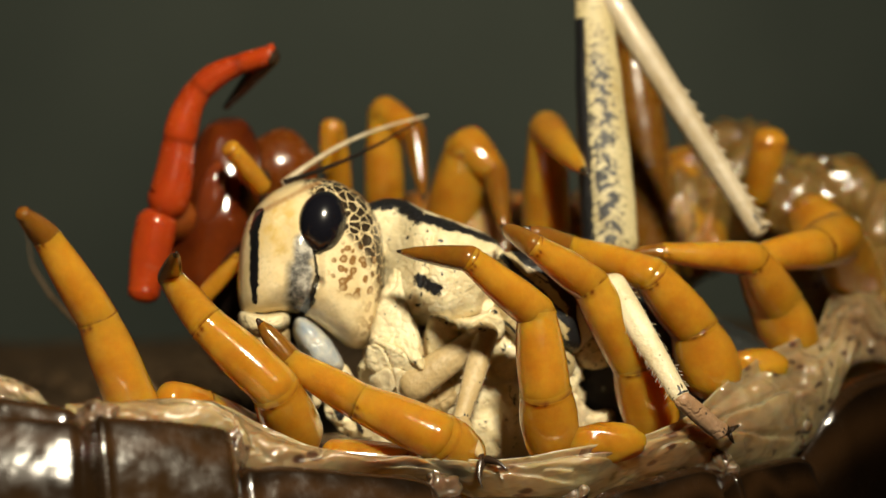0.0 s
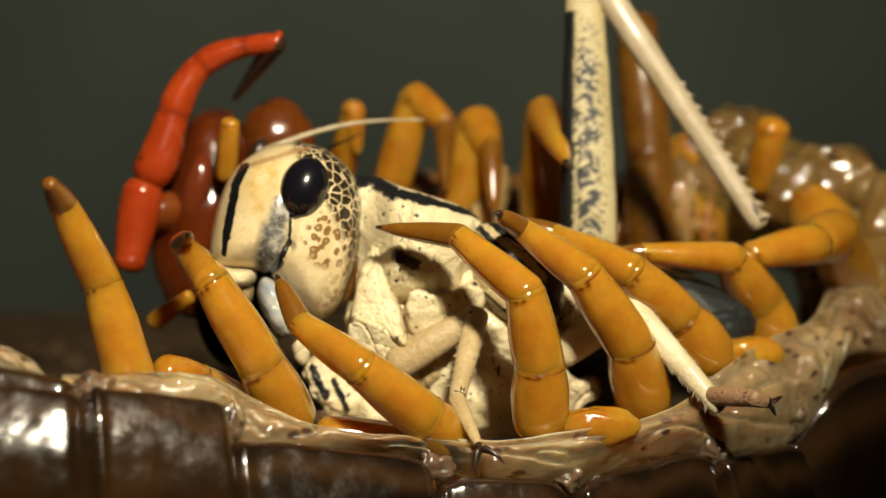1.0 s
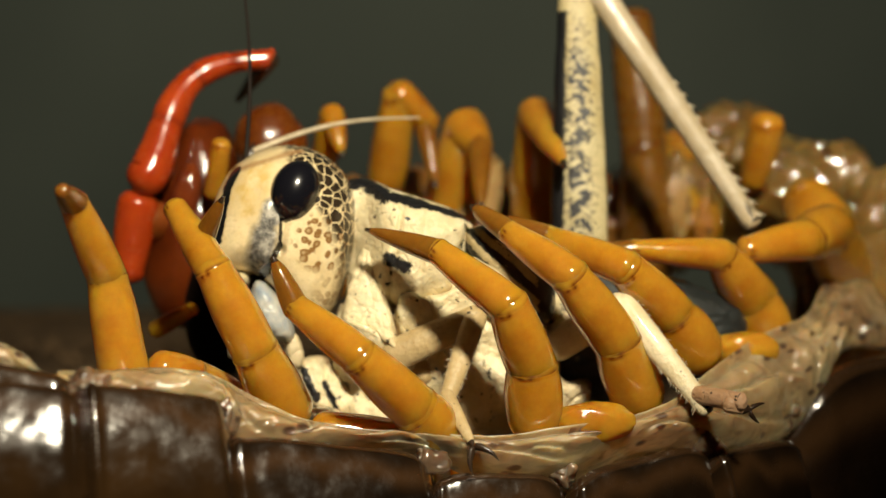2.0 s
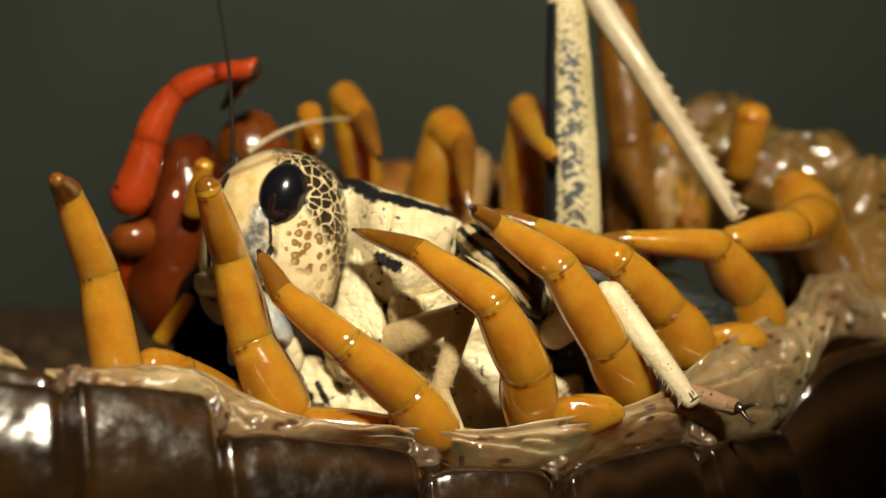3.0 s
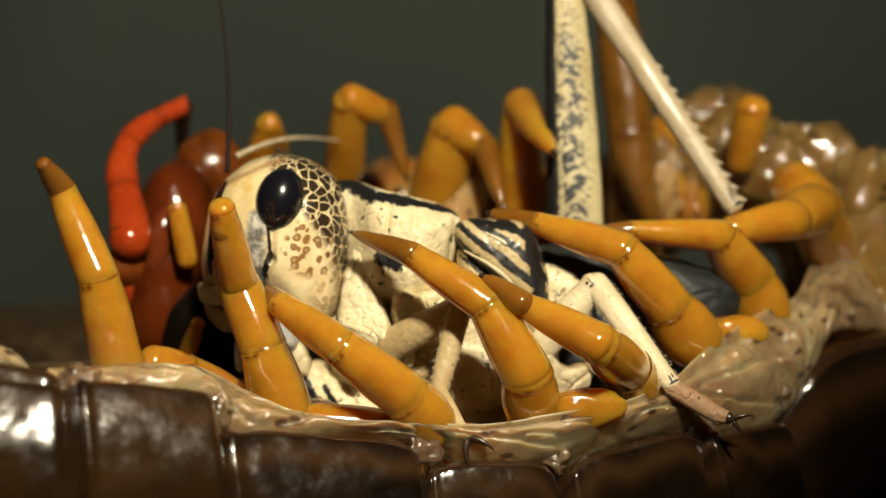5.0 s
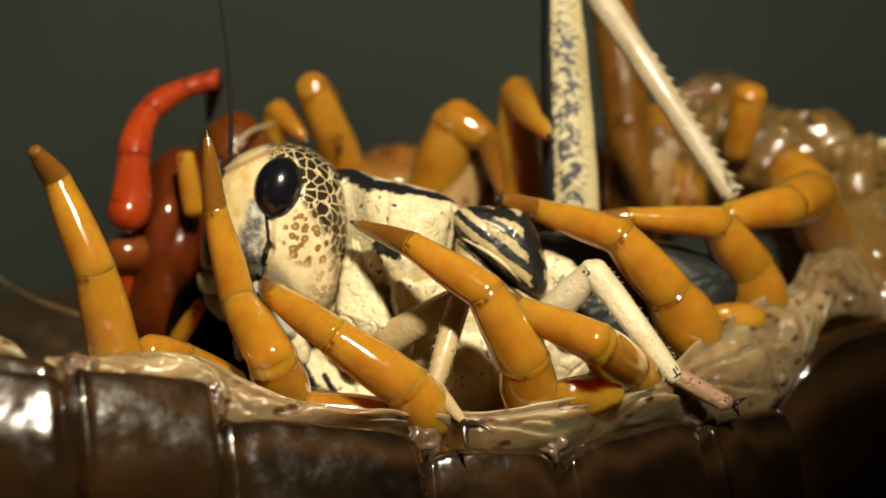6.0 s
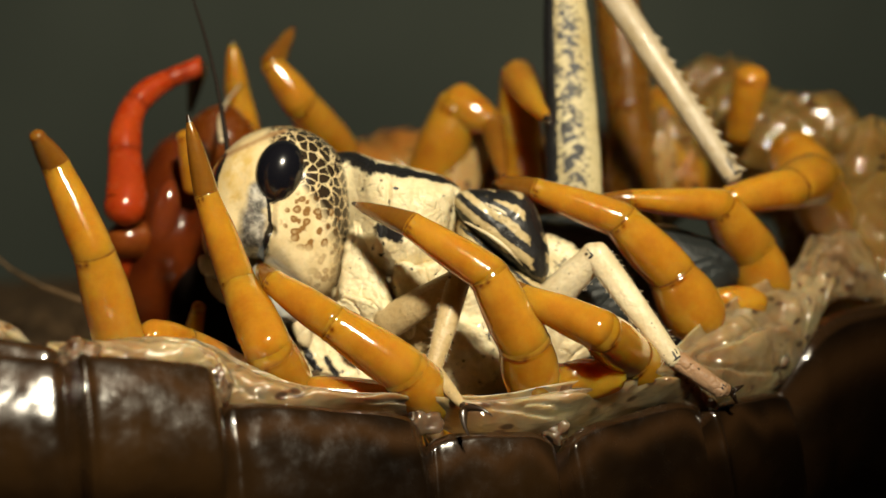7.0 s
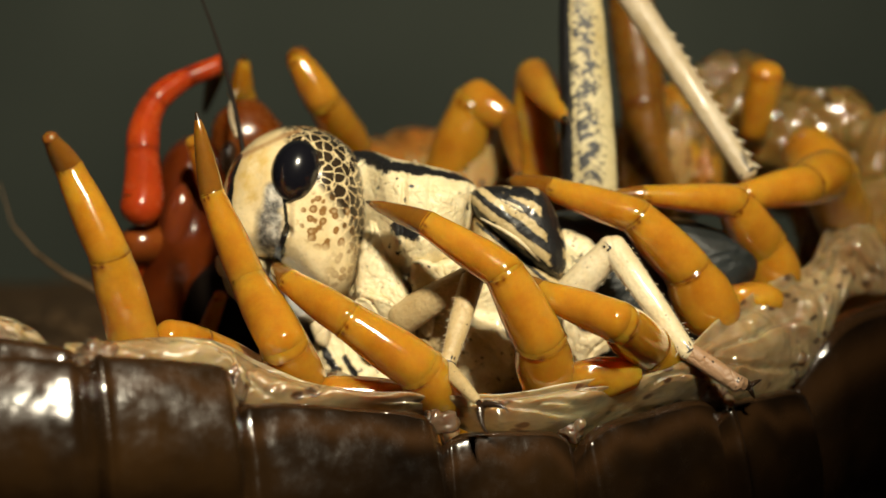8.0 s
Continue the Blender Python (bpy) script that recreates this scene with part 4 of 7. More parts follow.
fore_leg = leg_chain(["fore_leg", "tibia", "tarsus"], [(4.73, 0.94, 0.65), (5.30, 0.65, 0.44), (3.56, 0.44, 0.20)], SHADED_CREAM, locust, claw=0.12, squash=0.8)
middle_leg = leg_chain(["middle_leg", "tibia", "tarsus", "claw"], [(4.40, 0.96, 0.76), (6.93, 0.76, 0.49), (3.07, 0.49, 0.46), (1.09, 0.46, 0.25)], CREAM_LEG, locust, claw=0.35, squash=0.8)


def claw_pair(parent, specs, size):
    """Two dark hooks at the end of an article."""
    length = specs[0]
    for s in (-1, 1):
        bm = bmesh.new()
        rows = []
        for k in range(10):
            u = k / 9
            r = 0.32 * size * (1 - u) + 0.012
            c = Vector((length + size * 1.3 * u, s * size * (0.15 + 0.7 * math.sin(1.5 * u)), -0.5 * size * u * u))
            rows.append([c + Vector((0, r * math.cos(i * math.pi / 4), r * math.sin(i * math.pi / 4))) for i in range(8)])
        grid(bm, rows)
        attach(parent, bm, CLAW)


FORE = [(4.73, 0.94, 0.65), (5.30, 0.65, 0.44), (3.56, 0.44, 0.20)]
MIDDLE = [(4.40, 0.96, 0.76), (6.93, 0.76, 0.49), (3.07, 0.49, 0.46), (1.09, 0.46, 0.25)]
spines(fore_leg[1], *FORE[1], 0.1, 0.95, 26, 0.3, -40, -1.0, 0.08)
spines(fore_leg[1], *FORE[1], 0.1, 0.95, 22, 0.24, -40, 1.0, 0.08)
spines(middle_leg[1], *MIDDLE[1], 0.06, 0.96, 34, 0.42, -42, -1.0, 0.07)
spines(middle_leg[1], *MIDDLE[1], 0.06, 0.96, 30, 0.3, -42, 1.0, 0.07)
spines(middle_leg[0], *MIDDLE[0], 0.3, 0.95, 24, 0.34, -42, -1.0, 0.06)
claw_pair(fore_leg[2], FORE[2], 0.85)
claw_pair(middle_leg[3], MIDDLE[3], 0.6)


def hind(specs):
    (l0, r0, r1), (l1, s0, s1) = specs
    bm = segment_mesh(l0, r0, r1, squash=0.55, sides=64, steps=150)
    def chevrons(p):
        w = p.y / r0
        if p.z < 0:
            return 0.0
        lean = p.x * 1.5 + abs(w - 0.05) * 1.6
        dash = noise.noise((lean * 2.3, w * 2.2, 0)) + 0.6 * noise.noise((lean * 5.5, w * 4, 7))
        band = max(0, 1 - (abs(w - 0.08) / 0.55) ** 2)
        fade = min(1, max(0, (0.8 - p.x / l0) * 5))
        return (0.235 * band + 0.5 * band * dash + 0.12 * max(0, 1 - abs(w + 0.5) / 0.3) * (math.sin(lean * 7) > 0.3)) * fade
    paint(bm, "blot", chevrons)
    paint(bm, "seam", lambda p: min(0.85, max(0, (p.y / (r0 + (r1 - r0) * p.x / l0) - 0.36) * 2.2)) if p.x < l0 * 0.8 else min(1.0, max(0.0, (p.x / l0 - 0.85) * 25)))
    femur = part("hind_leg", bm, FEMUR_SKIN, locust, "cream hind thigh with black speckles")
    tibia = part("tibia", segment_mesh(l1, s0 * 0.85, s1, squash=0.9), PALE_SHIN, femur, "pale hind shin with a row of spines")
    spines(tibia, l1, s0 * 0.85, s1, 0.5, 0.985, 12, 0.55)
    return [femur, tibia]


hind_leg = hind([(17.21, 1.78, 1.04), (19.37, 1.04, 0.60)])


def feeler(name, specs, material, label, bow):
    """A ringed antenna."""
    length, r0, r1 = specs[0]
    bm = bmesh.new()
    prof = []
    for k in range(60):
        u = k / 59
        prof.append((length * u, (r0 + (r1 - r0) * u) * (1 + 0.12 * math.cos(k * math.pi)), bow * math.sin(math.pi * u)))
    grid(bm, [[(x, y + r * math.cos(i * math.pi / 5), r * math.sin(i * math.pi / 5)) for i in range(10)] for x, r, y in prof])
    return [part(name, bm, material, locust, label)]


FEELER_DARK, _t, _b = shader("feeler_dark", 0.7, 0.2)
_b.inputs["Base Color"].default_value = (0.010, 0.006, 0.004, 1)
FEELER_PALE, _t, _b = shader("feeler_pale", 0.45)
_t.links.new(ramp(_t, noise_of(_t, coords(_t), 1.2), [(0.3, (0.38, 0.30, 0.18)), (0.7, (0.62, 0.52, 0.36))]), _b.inputs["Base Color"])
dark_feeler = feeler("antenna", [(11.64, 0.15, 0.06)], FEELER_DARK, "thin dark ringed antenna", -0.35)
pale_feeler = feeler("antenna", [(10.27, 0.19, 0.06)], FEELER_PALE, "pale brownish ringed antenna", 0.6)


def motions():
    walk(tail_feeler, [(0, at(-19.0, 7.87, 10.8, 0, 8, 0)), (0.5, at(-19.0, 7.87, 9.6, 0, -34, 0)), (4.5, at(-19.0, 7.87, 9.6, 0, -34, 0)), (6, at(-19.0, 7.87, 11.0, 0, -9, 0)), (6.5, at(-19.0, 7.87, 11.0, 0, -6, 0)), (7, at(-19.0, 7.87, 10.9, 0, -8, 0)), (7.5, at(-19.0, 7.87, 10.9, 0, -7, 0)), (8, at(-19.0, 7.87, 10.86, 0, 0, 0))])
    walk(leg_front[0], [(0, at(-16.12, -9.58, 15.13, 71.22, -109.32, 23.15)), (0.5, at(-15.99, -9.71, 15.08, 86.50, -112.57, 7.99)), (1, at(-16.05, -9.68, 15.18, 107.60, -107.82, -15.34)), (1.5, at(-16.22, -9.67, 15.25, 121.99, -102.82, -30.71)), (3, at(-15.92, -9.50, 15.23, 121.52, -103.00, -30.21)), (3.5, at(-15.92, -9.48, 15.33, 65.66, -99.85, 26.26)), (4, at(-16.04, -9.55, 15.26, 38.35, -103.82, 53.98)), (4.5, at(-16.00, -9.54, 15.33, 36.22, -102.74, 55.79)), (6, at(-15.94, -9.54, 15.32, 26.26, -106.20, 65.91)), (6.5, at(-15.90, -9.59, 15.29, 32.12, -105.58, 60.30)), (7, at(-15.91, -9.63, 15.29, 34.74, -105.71, 57.85)), (7.5, at(-15.93, -9.65, 15.30, 31.84, -106.22, 60.70)), (8, at(-15.92, -9.81, 15.37, 29.35, -106.78, 63.15))])
    walk(leg_front[1], [(0, at(4.64, 0.00, -0.00, 2.65, -3.39, 8.54)), (0.5, at(4.64, -0.00, -0.00, 0.49, -15.18, 2.03)), (1, at(4.64, 0.00, 0.00, 0.25, -24.66, 2.59)), (1.5, at(4.64, 0.00, 0.00, 0.26, -37.07, 3.37)), (3, at(4.64, -0.00, -0.00, 0.17, -26.70, 2.53)), (3.5, at(4.64, 0.00, 0.00, 1.66, -12.74, 6.04)), (4, at(4.64, 0.00, 0.00, 6.27, 24.24, 17.68)), (4.5, at(4.64, -0.00, 0.00, 6.70, 26.44, 19.39)), (6, at(4.64, -0.00, 0.00, 7.42, 23.77, 18.01)), (6.5, at(4.64, -0.00, -0.00, 6.09, 21.04, 15.50)), (7, at(4.64, -0.00, 0.00, 6.10, 21.38, 15.70)), (7.5, at(4.64, -0.00, 0.00, 6.12, 18.85, 15.16)), (8, at(4.64, -0.00, 0.00, 7.20, 21.82, 17.37))])
    walk(leg_front[2], [(0, at(9.16, 0.68, 0.27, 3.88, -38.74, 7.53)), (0.5, at(9.05, 0.16, 1.20, 0.00, -39.73, -0.00)), (1, at(8.79, 0.19, 1.91, -2.25, -60.67, -10.99)), (1.5, at(8.28, 0.21, 2.75, -175.29, -74.33, -15.30)), (3, at(8.72, 0.18, 2.05, -170.88, -74.25, -19.62)), (3.5, at(9.08, 0.47, 1.01, 3.27, -59.39, 3.77)), (4, at(8.61, 1.27, -1.88, 6.20, -40.12, 8.44)), (4.5, at(8.50, 1.36, -2.03, 4.95, -33.84, 8.36)), (6, at(8.62, 1.29, -1.84, 7.54, -24.73, 11.97)), (6.5, at(8.75, 1.14, -1.64, 7.40, -24.07, 12.85)), (7, at(8.74, 1.15, -1.67, 3.50, -25.79, 5.89)), (7.5, at(8.82, 1.13, -1.48, 3.51, -23.05, 5.90)), (8, at(8.69, 1.27, -1.70, 3.77, -24.19, 5.92))])
    walk(leg_second[0], [(0, at(-8.57, -6.72, 12.90, 25.09, -127.99, 72.48)), (0.5, at(-8.70, -6.93, 12.55, 20.93, -127.74, 75.43)), (1, at(-8.68, -6.91, 12.58, 46.46, -121.19, 52.10)), (1.5, at(-8.75, -6.88, 12.81, 45.88, -122.57, 53.24)), (3, at(-8.16, -6.86, 12.58, 109.16, -116.98, -16.51)), (3.5, at(-8.11, -6.79, 13.03, 91.47, -112.33, 2.57)), (4, at(-8.23, -7.00, 11.94, 30.98, -126.49, 67.48)), (4.5, at(-8.26, -6.97, 12.13, 116.60, -112.52, -24.77)), (6, at(-8.06, -7.02, 12.17, 8.40, -129.94, 84.49)), (6.5, at(-8.06, -7.10, 12.09, 14.41, -129.38, 80.38)), (7, at(-8.03, -7.16, 12.03, 21.14, -131.04, 76.21)), (7.5, at(-8.18, -7.17, 12.12, 15.16, -128.28, 79.65)), (8, at(-8.12, -7.26, 12.04, 18.44, -127.15, 77.08))])
    walk(leg_second[1], [(0, at(3.72, -0.00, 0.00, 28.44, 37.17, 41.77)), (0.5, at(3.72, 0.00, -0.00, 24.30, 32.14, 34.46)), (1, at(3.72, 0.00, 0.00, 5.95, 26.53, 10.78)), (1.5, at(3.72, -0.00, -0.00, 6.15, 27.71, 10.74)), (3, at(3.72, -0.00, -0.00, -0.30, -2.56, -10.97)), (3.5, at(3.72, -0.00, -0.00, 0.17, 4.58, 0.93)), (4, at(3.72, -0.00, -0.00, 59.43, 76.76, 71.25)), (4.5, at(3.72, 0.00, -0.00, -0.01, -3.60, -3.43)), (6, at(3.72, -0.00, 0.00, 81.04, 64.58, 103.51)), (6.5, at(3.72, 0.00, -0.00, 75.02, 69.48, 92.55)), (7, at(3.72, 0.00, 0.00, 76.83, 75.61, 88.77)), (7.5, at(3.72, -0.00, -0.00, 68.72, 75.12, 81.14)), (8, at(3.72, 0.00, 0.00, 58.77, 69.66, 74.67))])
    walk(leg_second[2], [(0, at(6.46, 2.45, -2.79, 74.59, 66.67, 97.12)), (0.5, at(6.94, 2.21, -2.45, 74.24, 61.09, 102.51)), (1, at(7.78, 0.77, -2.06, 57.94, 72.24, 80.59)), (1.5, at(7.73, 0.76, -2.14, 72.13, 73.86, 94.68)), (3, at(8.25, -0.88, 0.21, -0.72, -48.63, -16.72)), (3.5, at(8.32, 0.07, -0.37, -3.89, -48.67, -11.50)), (4, at(4.06, 1.00, -4.49, -3.02, 20.52, -4.10)), (4.5, at(8.32, -0.28, 0.29, -0.07, -52.31, -17.16)), (6, at(3.26, 1.92, -4.16, 8.68, 43.80, 11.37)), (6.5, at(3.65, 1.61, -4.32, 6.39, 42.58, 8.49)), (7, at(3.75, 1.15, -4.47, 5.07, 43.09, 6.64)), (7.5, at(3.91, 1.17, -4.46, 15.53, 37.59, 21.12)), (8, at(4.15, 1.55, -4.32, 9.25, 38.37, 12.85))])
    walk(leg_second[3], [(0, at(6.22, 4.36, -7.27, -48.77, -31.16, -24.77)), (0.5, at(6.43, 4.51, -6.72, -53.09, -32.43, -26.07)), (1, at(8.02, 2.24, -6.71, -69.36, -54.18, -32.47)), (1.5, at(7.62, 2.11, -6.83, -74.28, -54.09, -29.66)), (3, at(11.33, -1.80, 3.87, 43.54, 77.55, 18.47)), (3.5, at(11.48, -0.57, 3.30, 102.89, 83.88, 80.70)), (4, at(8.62, 0.67, -6.20, -7.45, 54.77, -10.74)), (4.5, at(11.17, -1.16, 4.15, 62.51, 77.29, 43.56)), (6, at(6.71, 2.62, -7.54, -0.18, 42.39, -0.23)), (6.5, at(7.20, 2.14, -7.62, -1.21, 40.51, -1.60)), (7, at(7.29, 1.56, -7.80, -2.35, 40.57, -3.06)), (7.5, at(7.51, 2.56, -7.43, 0.55, 39.00, 0.74)), (8, at(7.88, 2.40, -7.35, -2.24, 37.40, -3.09))])
    walk(leg_third[0], [(0, at(-0.05, -7.86, 12.12, 55.83, -143.49, 52.07)), (0.5, at(-0.73, -8.16, 12.09, 60.50, -141.28, 44.39)), (1, at(-0.46, -8.17, 11.91, 58.35, -138.09, 44.77)), (1.5, at(-0.76, -8.09, 12.13, 55.17, -140.64, 49.84)), (3, at(-0.33, -8.75, 12.05, 78.81, -126.64, 12.64)), (3.5, at(-0.33, -8.59, 12.09, 73.16, -130.59, 22.01)), (4, at(-0.60, -8.48, 11.94, 65.87, -131.16, 31.54)), (4.5, at(-0.54, -8.44, 12.03, 65.74, -132.76, 32.61)), (6, at(-0.57, -8.64, 11.90, 67.07, -128.36, 28.72)), (6.5, at(-0.67, -8.75, 11.87, 67.47, -125.44, 26.92)), (7, at(-0.77, -8.60, 11.93, 59.14, -130.00, 38.77)), (7.5, at(-0.85, -8.66, 11.97, 60.33, -128.42, 36.53)), (8, at(-0.86, -8.60, 11.98, 57.30, -129.51, 40.50))])
    walk(leg_third[1], [(0, at(2.25, -0.00, 0.00, 31.27, 45.54, 39.04)), (0.5, at(2.25, 0.00, 0.00, 26.65, 56.85, 32.01)), (1, at(2.25, 0.00, -0.00, 11.20, 14.27, 8.75)), (1.5, at(2.25, 0.00, -0.00, 7.13, 12.88, 2.14)), (3, at(2.25, -0.00, -0.00, 10.16, -6.69, 10.48)), (3.5, at(2.25, -0.00, -0.00, 10.16, 4.41, 10.34)), (4, at(2.25, 0.00, 0.00, 11.27, 7.36, 11.44)), (4.5, at(2.25, 0.00, -0.00, 11.14, 8.01, 10.68)), (6, at(2.25, 0.00, 0.00, 14.33, 19.73, 21.89)), (6.5, at(2.25, -0.00, -0.00, 14.68, 17.10, 24.79)), (7, at(2.25, 0.00, -0.00, 17.52, 25.18, 25.08)), (7.5, at(2.25, -0.00, -0.00, 17.70, 27.40, 27.00)), (8, at(2.25, -0.00, 0.00, 17.96, 25.85, 25.66))])
    walk(leg_third[2], [(0, at(4.56, 1.87, -3.03, 33.22, 57.15, 39.95)), (0.5, at(4.22, 1.23, -3.57, 29.08, 58.08, 35.39)), (1, at(6.31, 0.63, -1.05, 33.77, 60.47, 42.90)), (1.5, at(6.39, 0.15, -0.95, 31.09, 60.26, 36.81)), (3, at(6.40, 0.76, 0.48, 13.65, 33.86, 24.59)), (3.5, at(6.42, 0.77, -0.33, 14.56, 36.52, 22.60)), (4, at(6.38, 0.84, -0.54, 18.55, 43.70, 27.46)), (4.5, at(6.39, 0.79, -0.60, 23.49, 52.49, 34.17)), (6, at(5.97, 1.50, -1.44, 24.13, 51.43, 39.50)), (6.5, at(5.95, 1.71, -1.26, 23.08, 48.80, 40.95)), (7, at(5.73, 1.64, -1.80, 30.38, 54.30, 45.53)), (7.5, at(5.61, 1.72, -1.95, 29.85, 53.16, 46.90)), (8, at(5.69, 1.66, -1.85, 33.26, 55.41, 49.81))])
    walk(leg_third[3], [(0, at(6.36, 3.38, -6.67, 0.64, 41.33, -4.87)), (0.5, at(6.08, 2.55, -7.24, -7.91, -5.59, -16.33)), (1, at(7.88, 2.07, -4.81, -4.11, 51.54, -13.74)), (1.5, at(8.11, 1.44, -4.70, -10.03, 38.69, -21.09)), (3, at(9.67, 2.27, -1.92, 6.89, 31.89, -0.65)), (3.5, at(9.64, 2.10, -2.90, 5.12, 46.17, -3.47)), (4, at(9.16, 2.28, -3.53, 10.12, 55.20, 7.73)), (4.5, at(8.57, 2.25, -4.03, 41.44, 74.28, 48.14)), (6, at(8.05, 3.21, -4.82, 60.96, 72.84, 80.55)), (6.5, at(8.09, 3.57, -4.51, 51.83, 72.09, 70.78)), (7, at(7.51, 3.43, -5.32, 83.23, 74.35, 99.90)), (7.5, at(7.38, 3.61, -5.41, 75.14, 74.13, 92.50)), (8, at(7.28, 3.54, -5.41, 82.96, 73.54, 100.66))])
    walk(leg_fourth[0], [(0, at(4.58, -7.23, 12.83, 32.22, -108.84, 64.24)), (0.5, at(4.44, -7.74, 13.12, 32.27, -95.56, 63.81)), (1, at(4.26, -7.60, 13.05, 23.70, -99.98, 71.72)), (1.5, at(4.09, -7.62, 13.01, 29.99, -100.29, 65.38)), (3, at(4.58, -7.38, 12.70, 26.36, -115.04, 70.59)), (3.5, at(4.59, -7.28, 12.80, 24.55, -119.31, 73.03)), (4, at(4.56, -7.27, 12.59, 23.61, -122.25, 74.39)), (4.5, at(4.54, -7.26, 12.45, 23.22, -122.88, 74.79)), (6, at(4.60, -7.47, 12.37, 27.78, -118.95, 70.01)), (6.5, at(4.54, -7.62, 12.36, 29.40, -114.69, 67.65)), (7, at(4.62, -7.66, 12.36, 36.44, -116.02, 61.48)), (7.5, at(4.53, -7.65, 12.44, 31.58, -115.69, 65.86)), (8, at(4.54, -7.49, 12.46, 28.18, -118.88, 69.63))])
    walk(leg_fourth[1], [(0, at(2.82, -0.00, -0.00, -5.17, 26.93, -4.40)), (0.5, at(2.82, -0.00, -0.00, -2.98, -2.37, 9.43)), (1, at(2.82, 0.00, 0.00, -1.27, 5.04, 9.11)), (1.5, at(2.82, 0.00, -0.00, 1.45, -10.58, 15.49)), (3, at(2.82, -0.00, 0.00, 7.08, 13.70, 17.15)), (3.5, at(2.82, -0.00, 0.00, 8.84, 22.13, 18.14)), (4, at(2.82, 0.00, 0.00, 10.33, 41.74, 19.51)), (4.5, at(2.82, 0.00, -0.00, 13.14, 41.96, 23.49)), (6, at(2.82, 0.00, -0.00, 8.87, 27.26, 18.54)), (6.5, at(2.82, -0.00, -0.00, 7.84, 21.58, 19.08)), (7, at(2.82, 0.00, -0.00, 5.07, 23.35, 13.46)), (7.5, at(2.82, 0.00, -0.00, 6.53, 21.16, 16.09)), (8, at(2.82, 0.00, 0.00, 7.42, 27.94, 16.15))])
    walk(leg_fourth[2], [(0, at(6.27, -0.26, -1.75, 14.97, -0.86, 38.45)), (0.5, at(6.65, 0.63, 0.16, 8.98, 36.10, 51.55)), (1, at(6.65, 0.62, -0.35, 13.32, 33.56, 52.75)), (1.5, at(6.50, 1.03, 0.72, 13.99, 35.02, 54.16)), (3, at(6.42, 1.11, -0.92, 27.31, 39.61, 57.97)), (3.5, at(6.25, 1.12, -1.47, 33.04, 42.28, 62.31)), (4, at(5.55, 0.96, -2.58, 34.33, 39.96, 60.95)), (4.5, at(5.47, 1.15, -2.60, 33.40, 38.06, 58.49)), (6, at(6.10, 1.09, -1.77, 29.87, 38.16, 57.82)), (6.5, at(6.23, 1.18, -1.44, 26.62, 38.28, 57.82)), (7, at(6.29, 0.83, -1.54, 23.27, 33.14, 50.76)), (7.5, at(6.30, 1.00, -1.40, 25.96, 36.35, 55.59)), (8, at(6.12, 0.95, -1.83, 29.02, 36.58, 56.54))])
    walk(leg_fourth[3], [(0, at(9.89, 2.61, -1.68, 35.94, 45.38, 96.91)), (0.5, at(8.97, 3.55, -2.56, 17.85, 38.54, 90.96)), (1, at(8.97, 3.68, -2.90, 22.07, 33.29, 90.85)), (1.5, at(8.72, 4.09, -1.94, 21.96, 38.38, 84.47)), (3, at(8.31, 4.14, -3.87, 45.16, 49.50, 93.83)), (3.5, at(7.83, 4.15, -4.57, 52.57, 49.85, 99.12)), (4, at(7.27, 4.05, -5.55, 57.32, 50.05, 101.66)), (4.5, at(7.37, 4.25, -5.44, 59.91, 51.16, 103.66)), (6, at(8.03, 4.18, -4.63, 57.01, 55.46, 101.55)), (6.5, at(8.17, 4.25, -4.28, 48.35, 54.89, 95.21)), (7, at(8.73, 3.82, -4.06, 50.02, 57.64, 94.27)), (7.5, at(8.40, 4.07, -4.14, 49.33, 55.85, 94.29)), (8, at(8.16, 4.04, -4.57, 55.96, 55.11, 100.32))])
    walk(leg_fifth[0], [(0, at(10.24, -3.48, 12.96, 58.69, -112.03, 37.66)), (0.5, at(10.22, -3.79, 12.95, 85.21, -111.54, 10.44)), (1, at(10.06, -3.54, 13.24, 48.61, -115.94, 48.74)), (1.5, at(9.86, -3.55, 13.36, 54.70, -116.81, 43.20)), (3, at(10.21, -3.75, 13.14, 63.91, -126.54, 38.36)), (3.5, at(10.22, -3.74, 13.20, 64.83, -125.29, 36.78)), (4, at(10.36, -3.76, 12.81, 57.16, -129.10, 46.61)), (4.5, at(11.21, -3.73, 12.59, 62.13, -144.57, 53.26)), (6, at(11.21, -4.00, 11.69, 61.55, -143.76, 53.02)), (6.5, at(11.16, -4.07, 11.58, 61.35, -143.60, 53.04)), (7, at(11.24, -4.11, 11.51, 61.42, -143.55, 52.92)), (7.5, at(11.24, -4.10, 11.63, 61.33, -143.54, 53.00)), (8, at(11.37, -3.92, 11.79, 61.30, -143.60, 53.12))])
